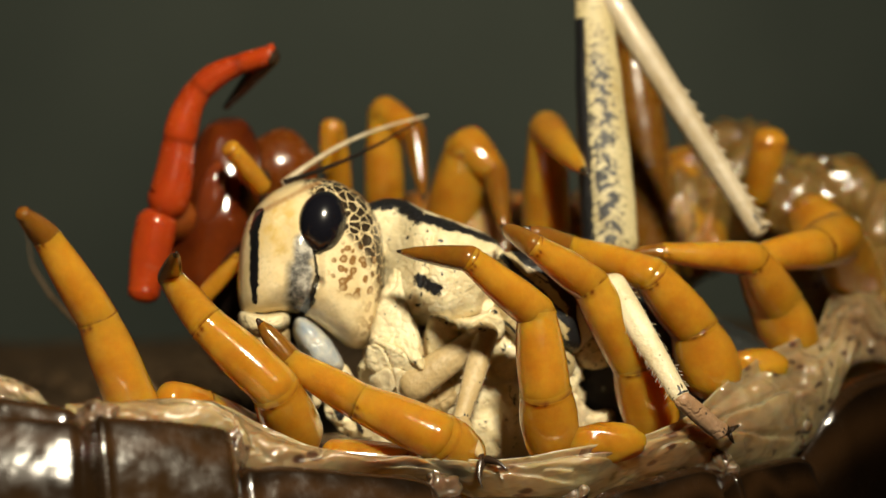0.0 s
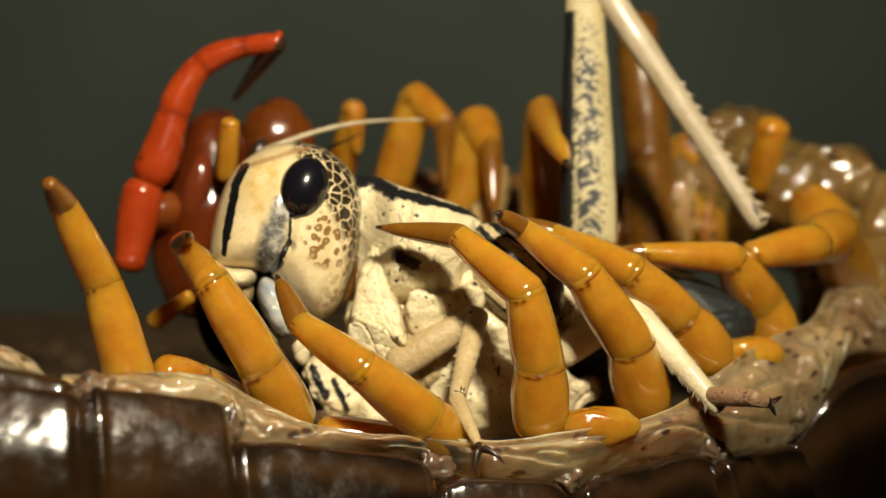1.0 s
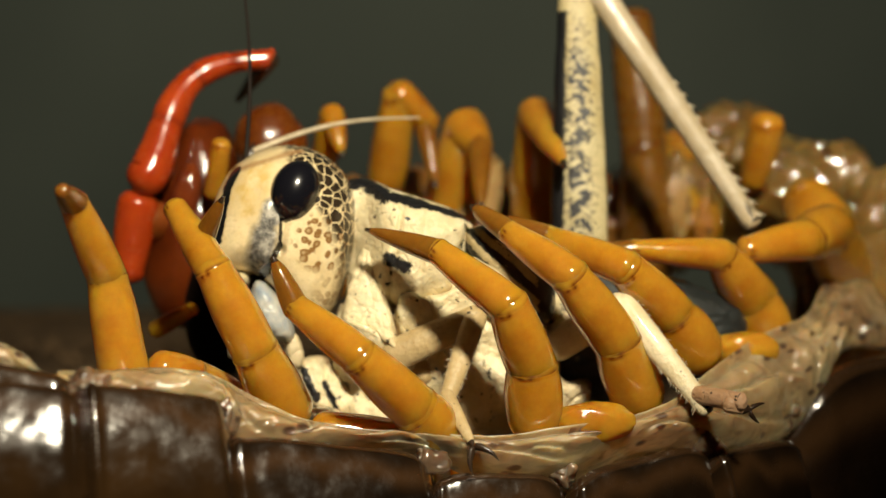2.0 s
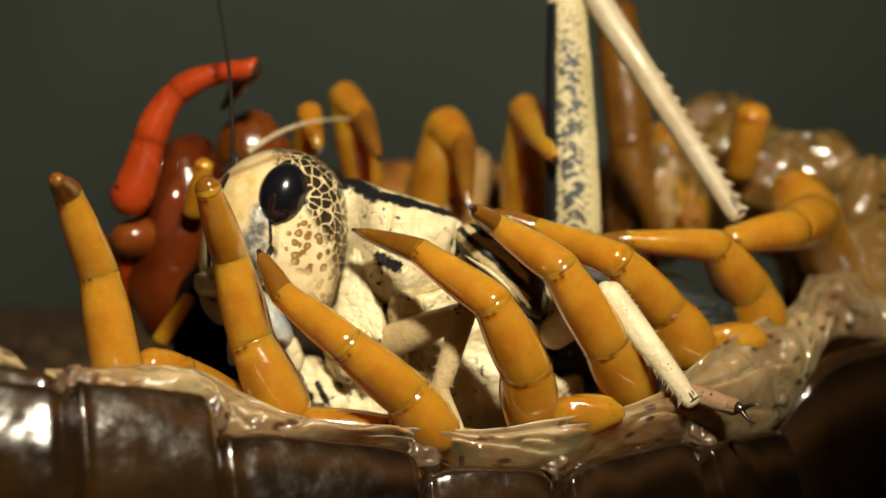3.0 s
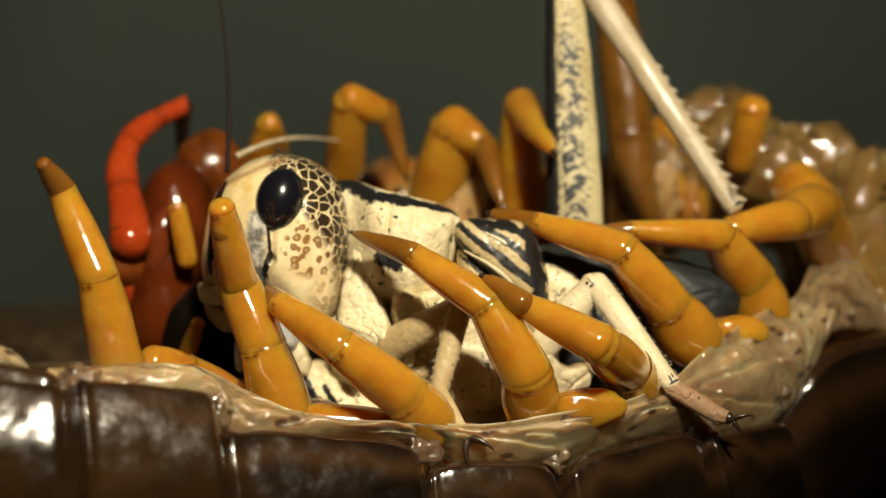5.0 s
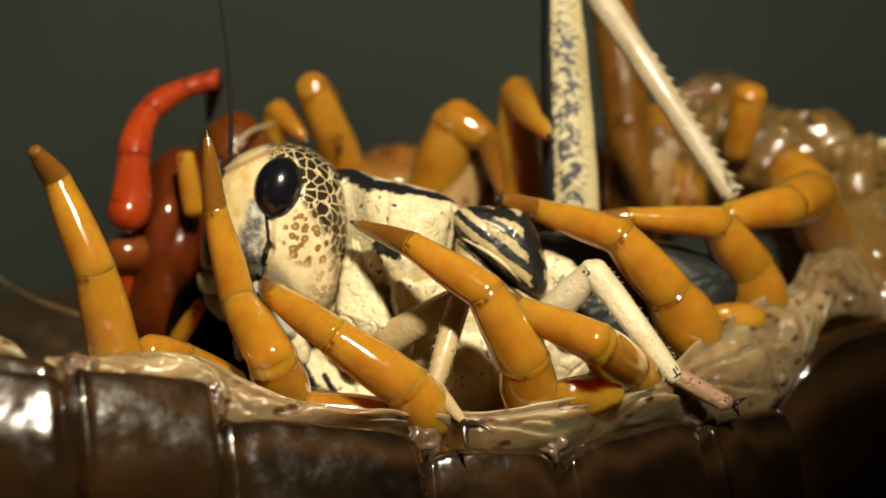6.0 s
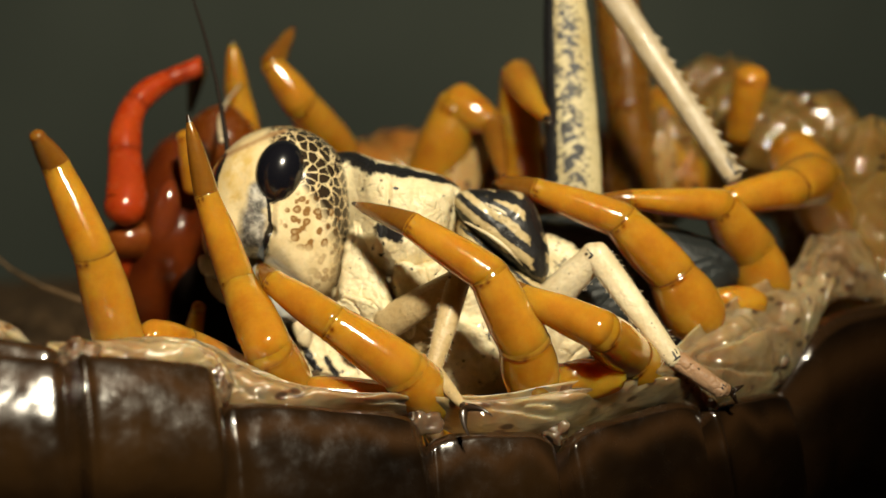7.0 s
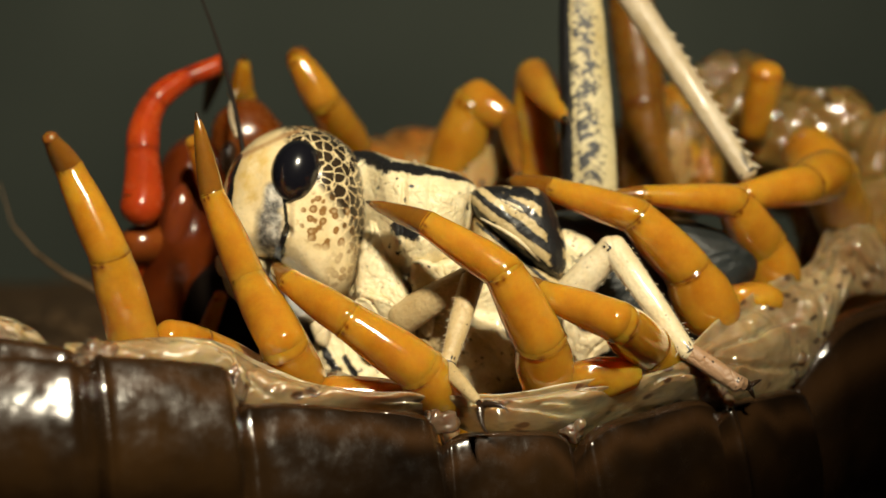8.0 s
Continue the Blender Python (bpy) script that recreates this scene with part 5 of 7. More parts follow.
    walk(leg_fifth[1], [(0, at(3.44, 0.00, -0.00, 3.99, 13.42, 12.51)), (0.5, at(3.44, 0.00, -0.00, 1.15, -4.37, 10.13)), (1, at(3.44, 0.00, -0.00, 7.67, 7.30, 16.66)), (1.5, at(3.44, 0.00, -0.00, 7.58, -2.76, 16.08)), (3, at(3.44, 0.00, 0.00, 0.24, 15.72, 1.45)), (3.5, at(3.44, -0.00, -0.00, 1.08, 10.80, 3.23)), (4, at(3.44, 0.00, 0.00, 0.33, 38.62, 1.34)), (4.5, at(3.44, 0.00, -0.00, 3.83, -10.20, 3.02)), (6, at(3.44, -0.00, 0.00, 3.59, -10.24, 2.87)), (6.5, at(3.44, -0.00, 0.00, 3.57, -10.27, 2.85)), (7, at(3.44, -0.00, 0.00, 3.56, -10.27, 2.85)), (7.5, at(3.44, 0.00, 0.00, 3.59, -10.27, 2.87)), (8, at(3.44, -0.00, -0.00, 3.66, -10.22, 2.94))])
    walk(leg_fifth[2], [(0, at(7.96, 1.01, -1.11, 13.51, -11.46, 33.65)), (0.5, at(8.10, 0.85, 0.37, 6.23, -1.13, 32.92)), (1, at(7.96, 1.35, -0.62, 20.53, 42.65, 44.97)), (1.5, at(8.01, 1.32, 0.23, 17.90, 40.15, 41.19)), (3, at(8.02, 0.11, -1.29, 15.24, 44.94, 30.85)), (3.5, at(8.10, 0.27, -0.89, 12.72, 31.48, 28.12)), (4, at(7.16, 0.08, -2.97, 14.42, 33.65, 25.90)), (4.5, at(8.12, 0.25, 0.84, 16.98, 49.44, 23.39)), (6, at(8.13, 0.23, 0.85, 35.14, 63.40, 46.61)), (6.5, at(8.13, 0.23, 0.85, 38.13, 63.79, 50.51)), (7, at(8.13, 0.23, 0.85, 35.16, 63.34, 46.71)), (7.5, at(8.13, 0.23, 0.85, 45.22, 65.83, 59.08)), (8, at(8.13, 0.24, 0.85, 42.63, 64.66, 56.15))])
    walk(leg_fifth[3], [(0, at(11.42, 3.31, -0.26, 24.64, 58.98, 55.33)), (0.5, at(11.67, 3.15, 0.44, 16.21, 64.42, 51.19)), (1, at(10.17, 3.56, -3.48, 22.38, -30.16, 29.43)), (1.5, at(10.45, 3.46, -2.51, 41.68, 70.77, 67.37)), (3, at(10.60, 1.66, -4.29, 14.97, -26.96, 18.03)), (3.5, at(11.30, 1.96, -3.12, 39.68, 78.07, 54.16)), (4, at(10.34, 1.63, -5.33, 19.14, -22.09, 19.49)), (4.5, at(10.66, 1.33, -2.38, 8.39, 47.28, 11.61)), (6, at(9.43, 1.62, -2.95, 41.81, 71.39, 52.03)), (6.5, at(9.31, 1.68, -2.97, 41.71, 71.18, 52.05)), (7, at(9.43, 1.61, -2.95, 20.90, 45.47, 29.25)), (7.5, at(9.00, 1.73, -3.02, 17.99, 46.79, 25.05)), (8, at(9.13, 1.75, -2.99, 28.84, 60.87, 38.76))])
    walk(leg_sixth[0], [(0, at(13.81, -1.47, 15.05, 100.15, -114.19, 11.60)), (0.5, at(13.62, -1.08, 15.10, 75.53, -127.92, 37.01)), (1, at(13.62, -1.15, 15.35, 86.54, -132.28, 25.53)), (1.5, at(13.24, -1.00, 15.37, 77.04, -133.06, 36.94)), (3, at(13.56, -1.47, 15.05, 85.95, -129.70, 25.38)), (3.5, at(13.73, -1.50, 15.04, 87.22, -129.90, 24.01)), (4, at(13.68, -1.65, 14.86, 92.67, -125.82, 17.48)), (4.5, at(13.73, -1.37, 14.95, 82.61, -132.35, 29.87)), (6, at(13.91, -1.74, 14.83, 91.30, -126.18, 19.04)), (6.5, at(13.87, -1.98, 14.78, 101.85, -121.25, 8.66)), (7, at(13.92, -1.96, 14.83, 100.92, -122.27, 9.46)), (7.5, at(13.90, -1.93, 14.87, 99.00, -121.76, 11.43)), (8, at(13.90, -1.72, 14.83, 96.94, -121.16, 13.47))])
    walk(leg_sixth[1], [(0, at(2.66, -0.00, 0.00, -11.69, -4.15, 18.53)), (0.5, at(2.66, -0.00, 0.00, -6.76, 13.36, 4.61)), (1, at(2.66, -0.00, -0.00, -5.54, 1.67, 7.40)), (1.5, at(2.66, -0.00, 0.00, -3.75, 4.33, 7.69)), (3, at(2.66, -0.00, 0.00, -6.33, 0.42, 6.96)), (3.5, at(2.66, -0.00, -0.00, -6.45, 4.95, 6.60)), (4, at(2.66, 0.00, -0.00, -8.51, 2.23, 7.14)), (4.5, at(2.66, 0.00, 0.00, -8.90, 11.59, -1.91)), (6, at(2.66, -0.00, -0.00, -9.05, 13.24, 3.68)), (6.5, at(2.66, 0.00, -0.00, -11.09, 8.67, 10.46)), (7, at(2.66, 0.00, -0.00, -10.65, 8.94, 10.00)), (7.5, at(2.66, 0.00, 0.00, -10.22, 9.86, 10.27)), (8, at(2.66, 0.00, 0.00, -9.78, 10.71, 10.58))])
    walk(leg_sixth[2], [(0, at(6.57, 1.31, 0.29, -4.09, 48.28, 39.22)), (0.5, at(6.68, 0.32, -0.96, 13.95, 53.62, 41.87)), (1, at(6.77, 0.54, -0.11, 0.44, 52.90, 19.97)), (1.5, at(6.75, 0.54, -0.30, 9.52, 59.20, 29.37)), (3, at(6.78, 0.50, -0.03, 3.99, 50.32, 28.89)), (3.5, at(6.76, 0.47, -0.35, 3.21, 45.75, 28.47)), (4, at(6.77, 0.51, -0.17, 1.80, 39.60, 34.75)), (4.5, at(6.72, -0.14, -0.84, 7.80, 40.97, 32.30)), (6, at(6.69, 0.27, -0.94, 1.96, 41.55, 33.25)), (6.5, at(6.68, 0.75, -0.62, -3.53, 30.00, 35.59)), (7, at(6.69, 0.71, -0.64, -3.39, 26.92, 33.96)), (7.5, at(6.68, 0.72, -0.71, -2.09, 28.32, 35.71)), (8, at(6.66, 0.75, -0.77, -0.95, 31.20, 36.93))])
    walk(leg_sixth[3], [(0, at(9.13, 3.39, -3.39, -2.27, 5.33, 43.26)), (0.5, at(8.85, 2.29, -4.94, 11.75, 17.92, 39.35)), (1, at(9.57, 1.55, -4.07, 5.74, 26.36, 32.27)), (1.5, at(8.97, 1.79, -4.56, 12.16, 43.88, 35.80)), (3, at(9.53, 2.03, -3.85, 4.60, 25.90, 31.20)), (3.5, at(9.79, 2.12, -3.90, 3.30, 24.98, 29.24)), (4, at(9.89, 2.70, -3.32, 1.23, 21.92, 33.44)), (4.5, at(9.87, 1.86, -4.08, 18.53, 66.69, 46.84)), (6, at(9.78, 2.30, -4.23, 4.51, -15.21, 37.99)), (6.5, at(10.18, 3.25, -3.11, -1.99, 59.30, 41.63)), (7, at(10.35, 3.18, -2.89, -0.24, 59.04, 43.70)), (7.5, at(10.22, 3.28, -3.06, 1.82, 62.77, 45.81)), (8, at(10.06, 3.29, -3.34, 2.48, 57.44, 45.34))])
    walk(leg_seventh[0], [(0, at(19.68, 3.70, 15.54, 95.06, -115.87, 12.06)), (0.5, at(19.16, 3.55, 15.29, 96.07, -116.71, 10.71)), (1, at(18.86, 3.50, 14.89, 96.02, -117.05, 10.36)), (1.5, at(18.59, 3.46, 14.83, 95.91, -117.08, 10.34)), (3, at(19.08, 3.15, 14.86, 96.69, -116.56, 9.76)), (3.5, at(19.12, 3.16, 14.94, 96.68, -116.48, 9.83)), (4, at(19.09, 3.21, 15.03, 96.68, -116.39, 9.91)), (4.5, at(19.16, 3.22, 15.01, 96.58, -116.27, 10.01)), (6, at(19.17, 3.09, 15.03, 97.02, -116.05, 9.61)), (6.5, at(19.18, 3.07, 15.09, 97.19, -115.97, 9.49)), (7, at(19.19, 3.08, 15.10, 97.36, -116.01, 9.33)), (7.5, at(19.10, 3.10, 15.15, 97.34, -115.84, 9.38)), (8, at(18.94, 3.32, 15.09, 96.81, -115.58, 9.83))])
    walk(leg_seventh[1], [(0, at(2.77, -0.00, 0.00, -8.82, -25.19, 16.88)), (0.5, at(2.77, -0.00, 0.00, -8.01, -23.79, 17.61)), (1, at(2.77, 0.00, -0.00, -7.30, -22.68, 17.91)), (1.5, at(2.77, -0.00, 0.00, -6.89, -21.78, 18.34)), (3, at(2.77, 0.00, 0.00, -6.94, -20.34, 19.39)), (3.5, at(2.77, -0.00, 0.00, -7.03, -20.40, 19.41)), (4, at(2.77, -0.00, -0.00, -7.23, -20.95, 19.21)), (4.5, at(2.77, -0.00, -0.00, -7.31, -21.17, 19.10)), (6, at(2.77, -0.00, 0.00, -7.28, -20.46, 19.63)), (6.5, at(2.77, 0.00, -0.00, -7.43, -20.68, 19.62)), (7, at(2.77, -0.00, -0.00, -7.55, -20.99, 19.53)), (7.5, at(2.77, 0.00, -0.00, -7.59, -21.03, 19.56)), (8, at(2.77, 0.00, 0.00, -8.06, -23.18, 18.44))])
    walk(leg_seventh[2], [(0, at(6.45, 1.12, 1.81, 6.43, 10.54, 59.06)), (0.5, at(6.48, 1.18, 1.72, 6.22, 9.89, 59.12)), (1, at(6.50, 1.20, 1.64, 6.36, 9.62, 59.26)), (1.5, at(6.52, 1.25, 1.58, 6.43, 9.56, 59.30)), (3, at(6.54, 1.32, 1.48, 5.95, 10.38, 59.15)), (3.5, at(6.53, 1.33, 1.48, 5.93, 10.44, 59.13)), (4, at(6.52, 1.30, 1.53, 5.90, 10.31, 59.09)), (4.5, at(6.51, 1.30, 1.53, 5.90, 10.34, 59.08)), (6, at(6.52, 1.34, 1.49, 5.65, 10.43, 58.98)), (6.5, at(6.52, 1.34, 1.51, 5.52, 10.34, 58.89)), (7, at(6.51, 1.33, 1.52, 5.44, 10.21, 58.84)), (7.5, at(6.51, 1.33, 1.53, 5.43, 10.15, 58.82)), (8, at(6.48, 1.24, 1.68, 5.62, 9.55, 58.82))])
    walk(leg_seventh[3], [(0, at(9.05, 5.47, 0.86, 8.25, 14.91, 65.53)), (0.5, at(9.09, 5.54, 0.83, 7.99, 14.37, 65.59)), (1, at(9.09, 5.58, 0.78, 8.10, 14.52, 65.83)), (1.5, at(9.11, 5.62, 0.72, 8.18, 14.72, 65.93)), (3, at(9.13, 5.68, 0.55, 7.71, 15.66, 65.76)), (3.5, at(9.13, 5.68, 0.55, 7.69, 15.67, 65.71)), (4, at(9.13, 5.66, 0.59, 7.66, 15.26, 65.62)), (4.5, at(9.12, 5.65, 0.60, 7.66, 15.24, 65.59)), (6, at(9.14, 5.68, 0.55, 7.40, 15.23, 65.45)), (6.5, at(9.15, 5.68, 0.59, 7.28, 14.90, 65.32)), (7, at(9.14, 5.67, 0.61, 7.19, 14.59, 65.23)), (7.5, at(9.13, 5.67, 0.62, 7.18, 14.45, 65.19)), (8, at(9.11, 5.58, 0.81, 7.34, 13.51, 65.17))])
    walk(leg_eighth[0], [(0, at(26.52, 13.53, 17.49, -119.47, -28.38, -117.94)), (0.5, at(26.53, 13.46, 17.23, -118.85, -28.36, -118.46)), (1, at(26.37, 13.43, 17.14, -118.74, -28.34, -118.53)), (1.5, at(26.35, 13.41, 17.12, -118.70, -28.34, -118.56)), (3, at(26.09, 13.05, 17.19, -119.14, -28.44, -118.30)), (3.5, at(26.03, 13.03, 17.15, -119.29, -28.49, -118.23)), (4, at(26.02, 13.10, 17.21, -119.32, -28.47, -118.17)), (4.5, at(26.02, 13.11, 17.30, -119.36, -28.44, -118.11)), (6, at(25.99, 13.02, 17.33, -119.44, -28.47, -118.07)), (6.5, at(25.99, 13.04, 17.33, -119.48, -28.48, -118.06)), (7, at(26.02, 13.07, 17.34, -119.41, -28.47, -118.10)), (7.5, at(26.02, 13.10, 17.34, -119.52, -28.49, -118.04)), (8, at(26.02, 13.39, 17.25, -119.83, -28.58, -117.87))])
    walk(leg_eighth[1], [(0, at(8.39, -0.00, 0.00, 47.65, -8.24, 33.17)), (0.5, at(8.39, 0.00, 0.00, 47.41, -8.65, 33.04)), (1, at(8.39, 0.00, 0.00, 47.52, -8.85, 33.02)), (1.5, at(8.39, 0.00, -0.00, 47.51, -8.89, 33.01)), (3, at(8.39, 0.00, 0.00, 47.59, -8.76, 32.99)), (3.5, at(8.39, 0.00, 0.00, 47.65, -8.77, 32.98)), (4, at(8.39, 0.00, -0.00, 47.68, -8.74, 32.97)), (4.5, at(8.39, -0.00, -0.00, 47.70, -8.67, 32.98)), (6, at(8.39, 0.00, -0.00, 47.64, -8.61, 32.94)), (6.5, at(8.39, -0.00, 0.00, 47.61, -8.60, 32.90)), (7, at(8.39, 0.00, -0.00, 47.56, -8.60, 32.87)), (7.5, at(8.39, 0.00, 0.00, 47.57, -8.58, 32.85)), (8, at(8.39, 0.00, -0.00, 47.73, -8.63, 32.84))])
    walk(leg_eighth[2], [(0, at(11.57, 2.08, 0.55, 43.89, 24.12, 52.18)), (0.5, at(11.57, 2.07, 0.58, 43.75, 23.54, 52.26)), (1, at(11.57, 2.07, 0.59, 43.89, 23.26, 52.47)), (1.5, at(11.57, 2.07, 0.59, 43.89, 23.21, 52.49)), (3, at(11.57, 2.07, 0.58, 43.89, 23.54, 52.39)), (3.5, at(11.57, 2.07, 0.59, 43.93, 23.53, 52.41)), (4, at(11.57, 2.07, 0.58, 43.90, 23.56, 52.31)), (4.5, at(11.57, 2.07, 0.58, 43.90, 23.68, 52.25)), (6, at(11.58, 2.06, 0.58, 43.78, 23.81, 52.08)), (6.5, at(11.58, 2.06, 0.57, 43.70, 23.85, 51.95)), (7, at(11.58, 2.06, 0.57, 43.63, 23.85, 51.85)), (7.5, at(11.58, 2.06, 0.57, 43.61, 23.89, 51.79)), (8, at(11.58, 2.06, 0.58, 43.65, 23.74, 51.71))])
    walk(leg_far_a[0], [(0, at(-8.22, 13.82, 24.13, -172.36, -64.07, -96.29)), (0.5, at(-7.83, 13.81, 23.32, 74.83, -82.41, 14.00)), (1, at(-8.10, 13.86, 23.76, 145.04, -67.87, -59.30)), (1.5, at(-8.62, 13.85, 23.68, 149.84, -57.94, -66.58)), (3, at(-9.56, 13.97, 23.49, 155.74, -53.75, -72.56)), (3.5, at(-10.28, 13.92, 23.13, 163.87, -64.64, -76.57)), (4, at(-12.93, 13.87, 22.87, 158.73, -50.43, -75.70)), (4.5, at(-12.91, 13.88, 22.94, 143.84, -40.56, -69.65)), (6, at(-11.81, 13.85, 22.11, 136.29, -65.93, -51.85)), (6.5, at(-11.45, 13.86, 21.91, 135.76, -64.84, -51.75)), (7, at(-12.86, 13.93, 22.20, -87.66, -78.51, 179.66)), (7.5, at(-13.30, 13.97, 22.43, -85.01, -80.81, 176.57)), (8, at(-13.42, 13.88, 22.79, -162.22, -58.18, -103.59))])
    walk(leg_far_a[1], [(0, at(4.33, 0.00, 0.00, 8.35, -29.57, 165.67)), (0.5, at(4.33, 0.00, 0.00, -2.79, -0.55, -159.92)), (1, at(4.33, -0.00, 0.00, -9.44, -20.75, -160.14)), (1.5, at(4.33, 0.00, -0.00, -24.05, -42.39, -140.17)), (3, at(4.33, 0.00, -0.00, -42.16, -57.12, -118.92)), (3.5, at(4.33, 0.00, -0.00, -26.08, -63.27, -139.35)), (4, at(4.33, 0.00, 0.00, -89.71, -61.81, -61.34)), (4.5, at(4.33, 0.00, 0.00, -48.75, 25.44, -164.88)), (6, at(4.33, 0.00, -0.00, -28.99, -30.26, -105.62)), (6.5, at(4.33, 0.00, 0.00, -36.96, -47.40, -97.78)), (7, at(4.33, 0.00, 0.00, -1.34, -0.94, -7.82)), (7.5, at(4.33, 0.00, 0.00, -5.97, -36.56, -27.13)), (8, at(4.33, 0.00, 0.00, -18.77, -14.22, -17.66))])
    walk(leg_far_b[0], [(0, at(-5.25, 14.77, 23.29, 29.91, -89.24, 60.03)), (0.5, at(-4.92, 14.75, 22.52, 82.60, -78.10, 5.45)), (1, at(-4.73, 14.81, 23.01, 100.22, -75.16, -13.19)), (1.5, at(-4.68, 14.86, 23.32, 136.90, -61.11, -54.21)), (3, at(-5.43, 14.81, 22.33, -87.31, -76.25, 179.70)), (3.5, at(-5.98, 14.87, 22.72, -125.65, -73.69, -140.86)), (4, at(-6.94, 14.83, 22.47, 162.12, -62.65, -75.45)), (4.5, at(-7.00, 14.90, 22.90, 145.58, -46.19, -67.99)), (6, at(-6.58, 14.91, 22.41, -127.50, -61.89, -134.91)), (6.5, at(-7.17, 14.78, 21.44, 19.71, -88.05, 70.18)), (7, at(-7.06, 14.96, 22.29, -130.03, -36.98, -117.77)), (7.5, at(-7.13, 14.94, 22.13, -135.91, -33.92, -111.23)), (8, at(-7.18, 14.95, 22.65, -143.14, -34.98, -107.55))])
    walk(leg_far_b[1], [(0, at(5.76, 0.00, 0.00, -9.17, -33.38, -120.18)), (0.5, at(5.76, -0.00, 0.00, -11.67, -43.54, -95.37)), (1, at(5.76, 0.00, 0.00, -13.64, -28.84, -107.47)), (1.5, at(5.76, 0.00, 0.00, -35.27, 23.96, -119.27)), (3, at(5.76, -0.00, 0.00, -6.78, -48.17, -147.25)), (3.5, at(5.76, -0.00, 0.00, -26.27, -63.46, -122.40)), (4, at(5.76, 0.00, 0.00, -37.52, 20.37, -123.83)), (4.5, at(5.76, 0.00, 0.00, -49.32, 2.89, -93.58)), (6, at(5.76, -0.00, 0.00, -34.00, 48.21, -159.78)), (6.5, at(5.76, 0.00, -0.00, -8.91, -40.82, -118.90)), (7, at(5.76, -0.00, -0.00, -2.20, 41.40, -2.69)), (7.5, at(5.76, 0.00, 0.00, 0.38, 47.55, 0.43)), (8, at(5.76, 0.00, 0.00, 1.16, 48.96, 1.31))])
    walk(leg_far_b[2], [(0, at(4.55, -2.09, 1.59, -1.50, -22.27, -170.96)), (0.5, at(5.56, -2.09, 1.99, -2.55, -3.94, -162.90)), (1, at(5.00, -2.42, 1.39, -3.66, -8.25, -163.58)), (1.5, at(4.47, -2.30, -1.17, -12.71, -26.26, -155.92)), (3, at(4.14, -1.04, 2.15, -2.30, -56.12, -170.52)), (3.5, at(5.07, -1.09, 2.59, 3.04, 30.66, 174.33)), (4, at(4.25, -2.25, -1.01, -13.38, -44.72, -157.39)), (4.5, at(5.58, -2.88, -0.15, -32.67, -24.63, -135.99)), (6, at(3.95, -0.67, -2.16, 8.17, -62.77, 165.92)), (6.5, at(4.70, -1.92, 1.89, -2.70, -40.24, -163.71)), (7, at(7.93, -0.10, -1.91, -85.70, 48.69, -125.17)), (7.5, at(7.71, 0.01, -2.13, -79.03, 33.48, -129.01)), (8, at(7.66, 0.04, -2.18, -151.09, 42.95, -171.82))])
    walk(leg_far_c[0], [(0, at(-0.84, 14.60, 21.38, 133.41, -70.82, -47.53)), (0.5, at(-0.20, 14.56, 20.69, 77.37, -79.16, 10.96)), (1, at(-0.07, 14.63, 21.22, 76.78, -79.60, 11.63)), (1.5, at(-0.21, 14.62, 21.15, 141.44, -73.98, -54.30)), (3, at(-0.80, 14.54, 20.50, 136.25, -76.43, -48.72)), (3.5, at(-0.89, 14.57, 20.70, 146.19, -73.86, -58.83)), (4, at(-1.35, 14.57, 20.63, 143.06, -66.04, -58.05)), (4.5, at(-0.76, 14.57, 20.68, 144.56, -65.97, -59.43)), (6, at(-0.81, 14.53, 20.15, 121.72, -68.01, -37.08)), (6.5, at(-0.84, 14.55, 20.11, 116.95, -67.61, -32.45)), (7, at(-0.92, 14.59, 20.21, 114.56, -65.60, -30.75)), (7.5, at(-0.80, 14.63, 20.33, 117.00, -64.64, -33.59)), (8, at(-0.74, 14.61, 20.32, 110.75, -66.69, -26.44))])
    walk(leg_far_c[1], [(0, at(5.65, 0.00, -0.00, -23.74, -29.54, -109.54)), (0.5, at(5.65, 0.00, 0.00, -11.97, -54.02, -106.29)), (1, at(5.65, 0.00, 0.00, -7.82, -51.87, -135.58)), (1.5, at(5.65, 0.00, 0.00, -32.50, -62.09, -112.45)), (3, at(5.65, 0.00, 0.00, -32.35, -59.96, -101.55)), (3.5, at(5.65, 0.00, 0.00, -37.83, -56.63, -92.10)), (4, at(5.65, 0.00, 0.00, -49.80, -51.73, -67.88)), (4.5, at(5.65, -0.00, 0.00, -39.20, -41.46, -84.40)), (6, at(5.65, 0.00, 0.00, -23.73, -20.02, -91.79)), (6.5, at(5.65, 0.00, 0.00, -21.96, -17.41, -93.38)), (7, at(5.65, -0.00, 0.00, -22.75, -20.12, -89.78)), (7.5, at(5.65, 0.00, 0.00, -25.71, -26.52, -84.35)), (8, at(5.65, -0.00, 0.00, -20.97, -22.96, -90.30))])
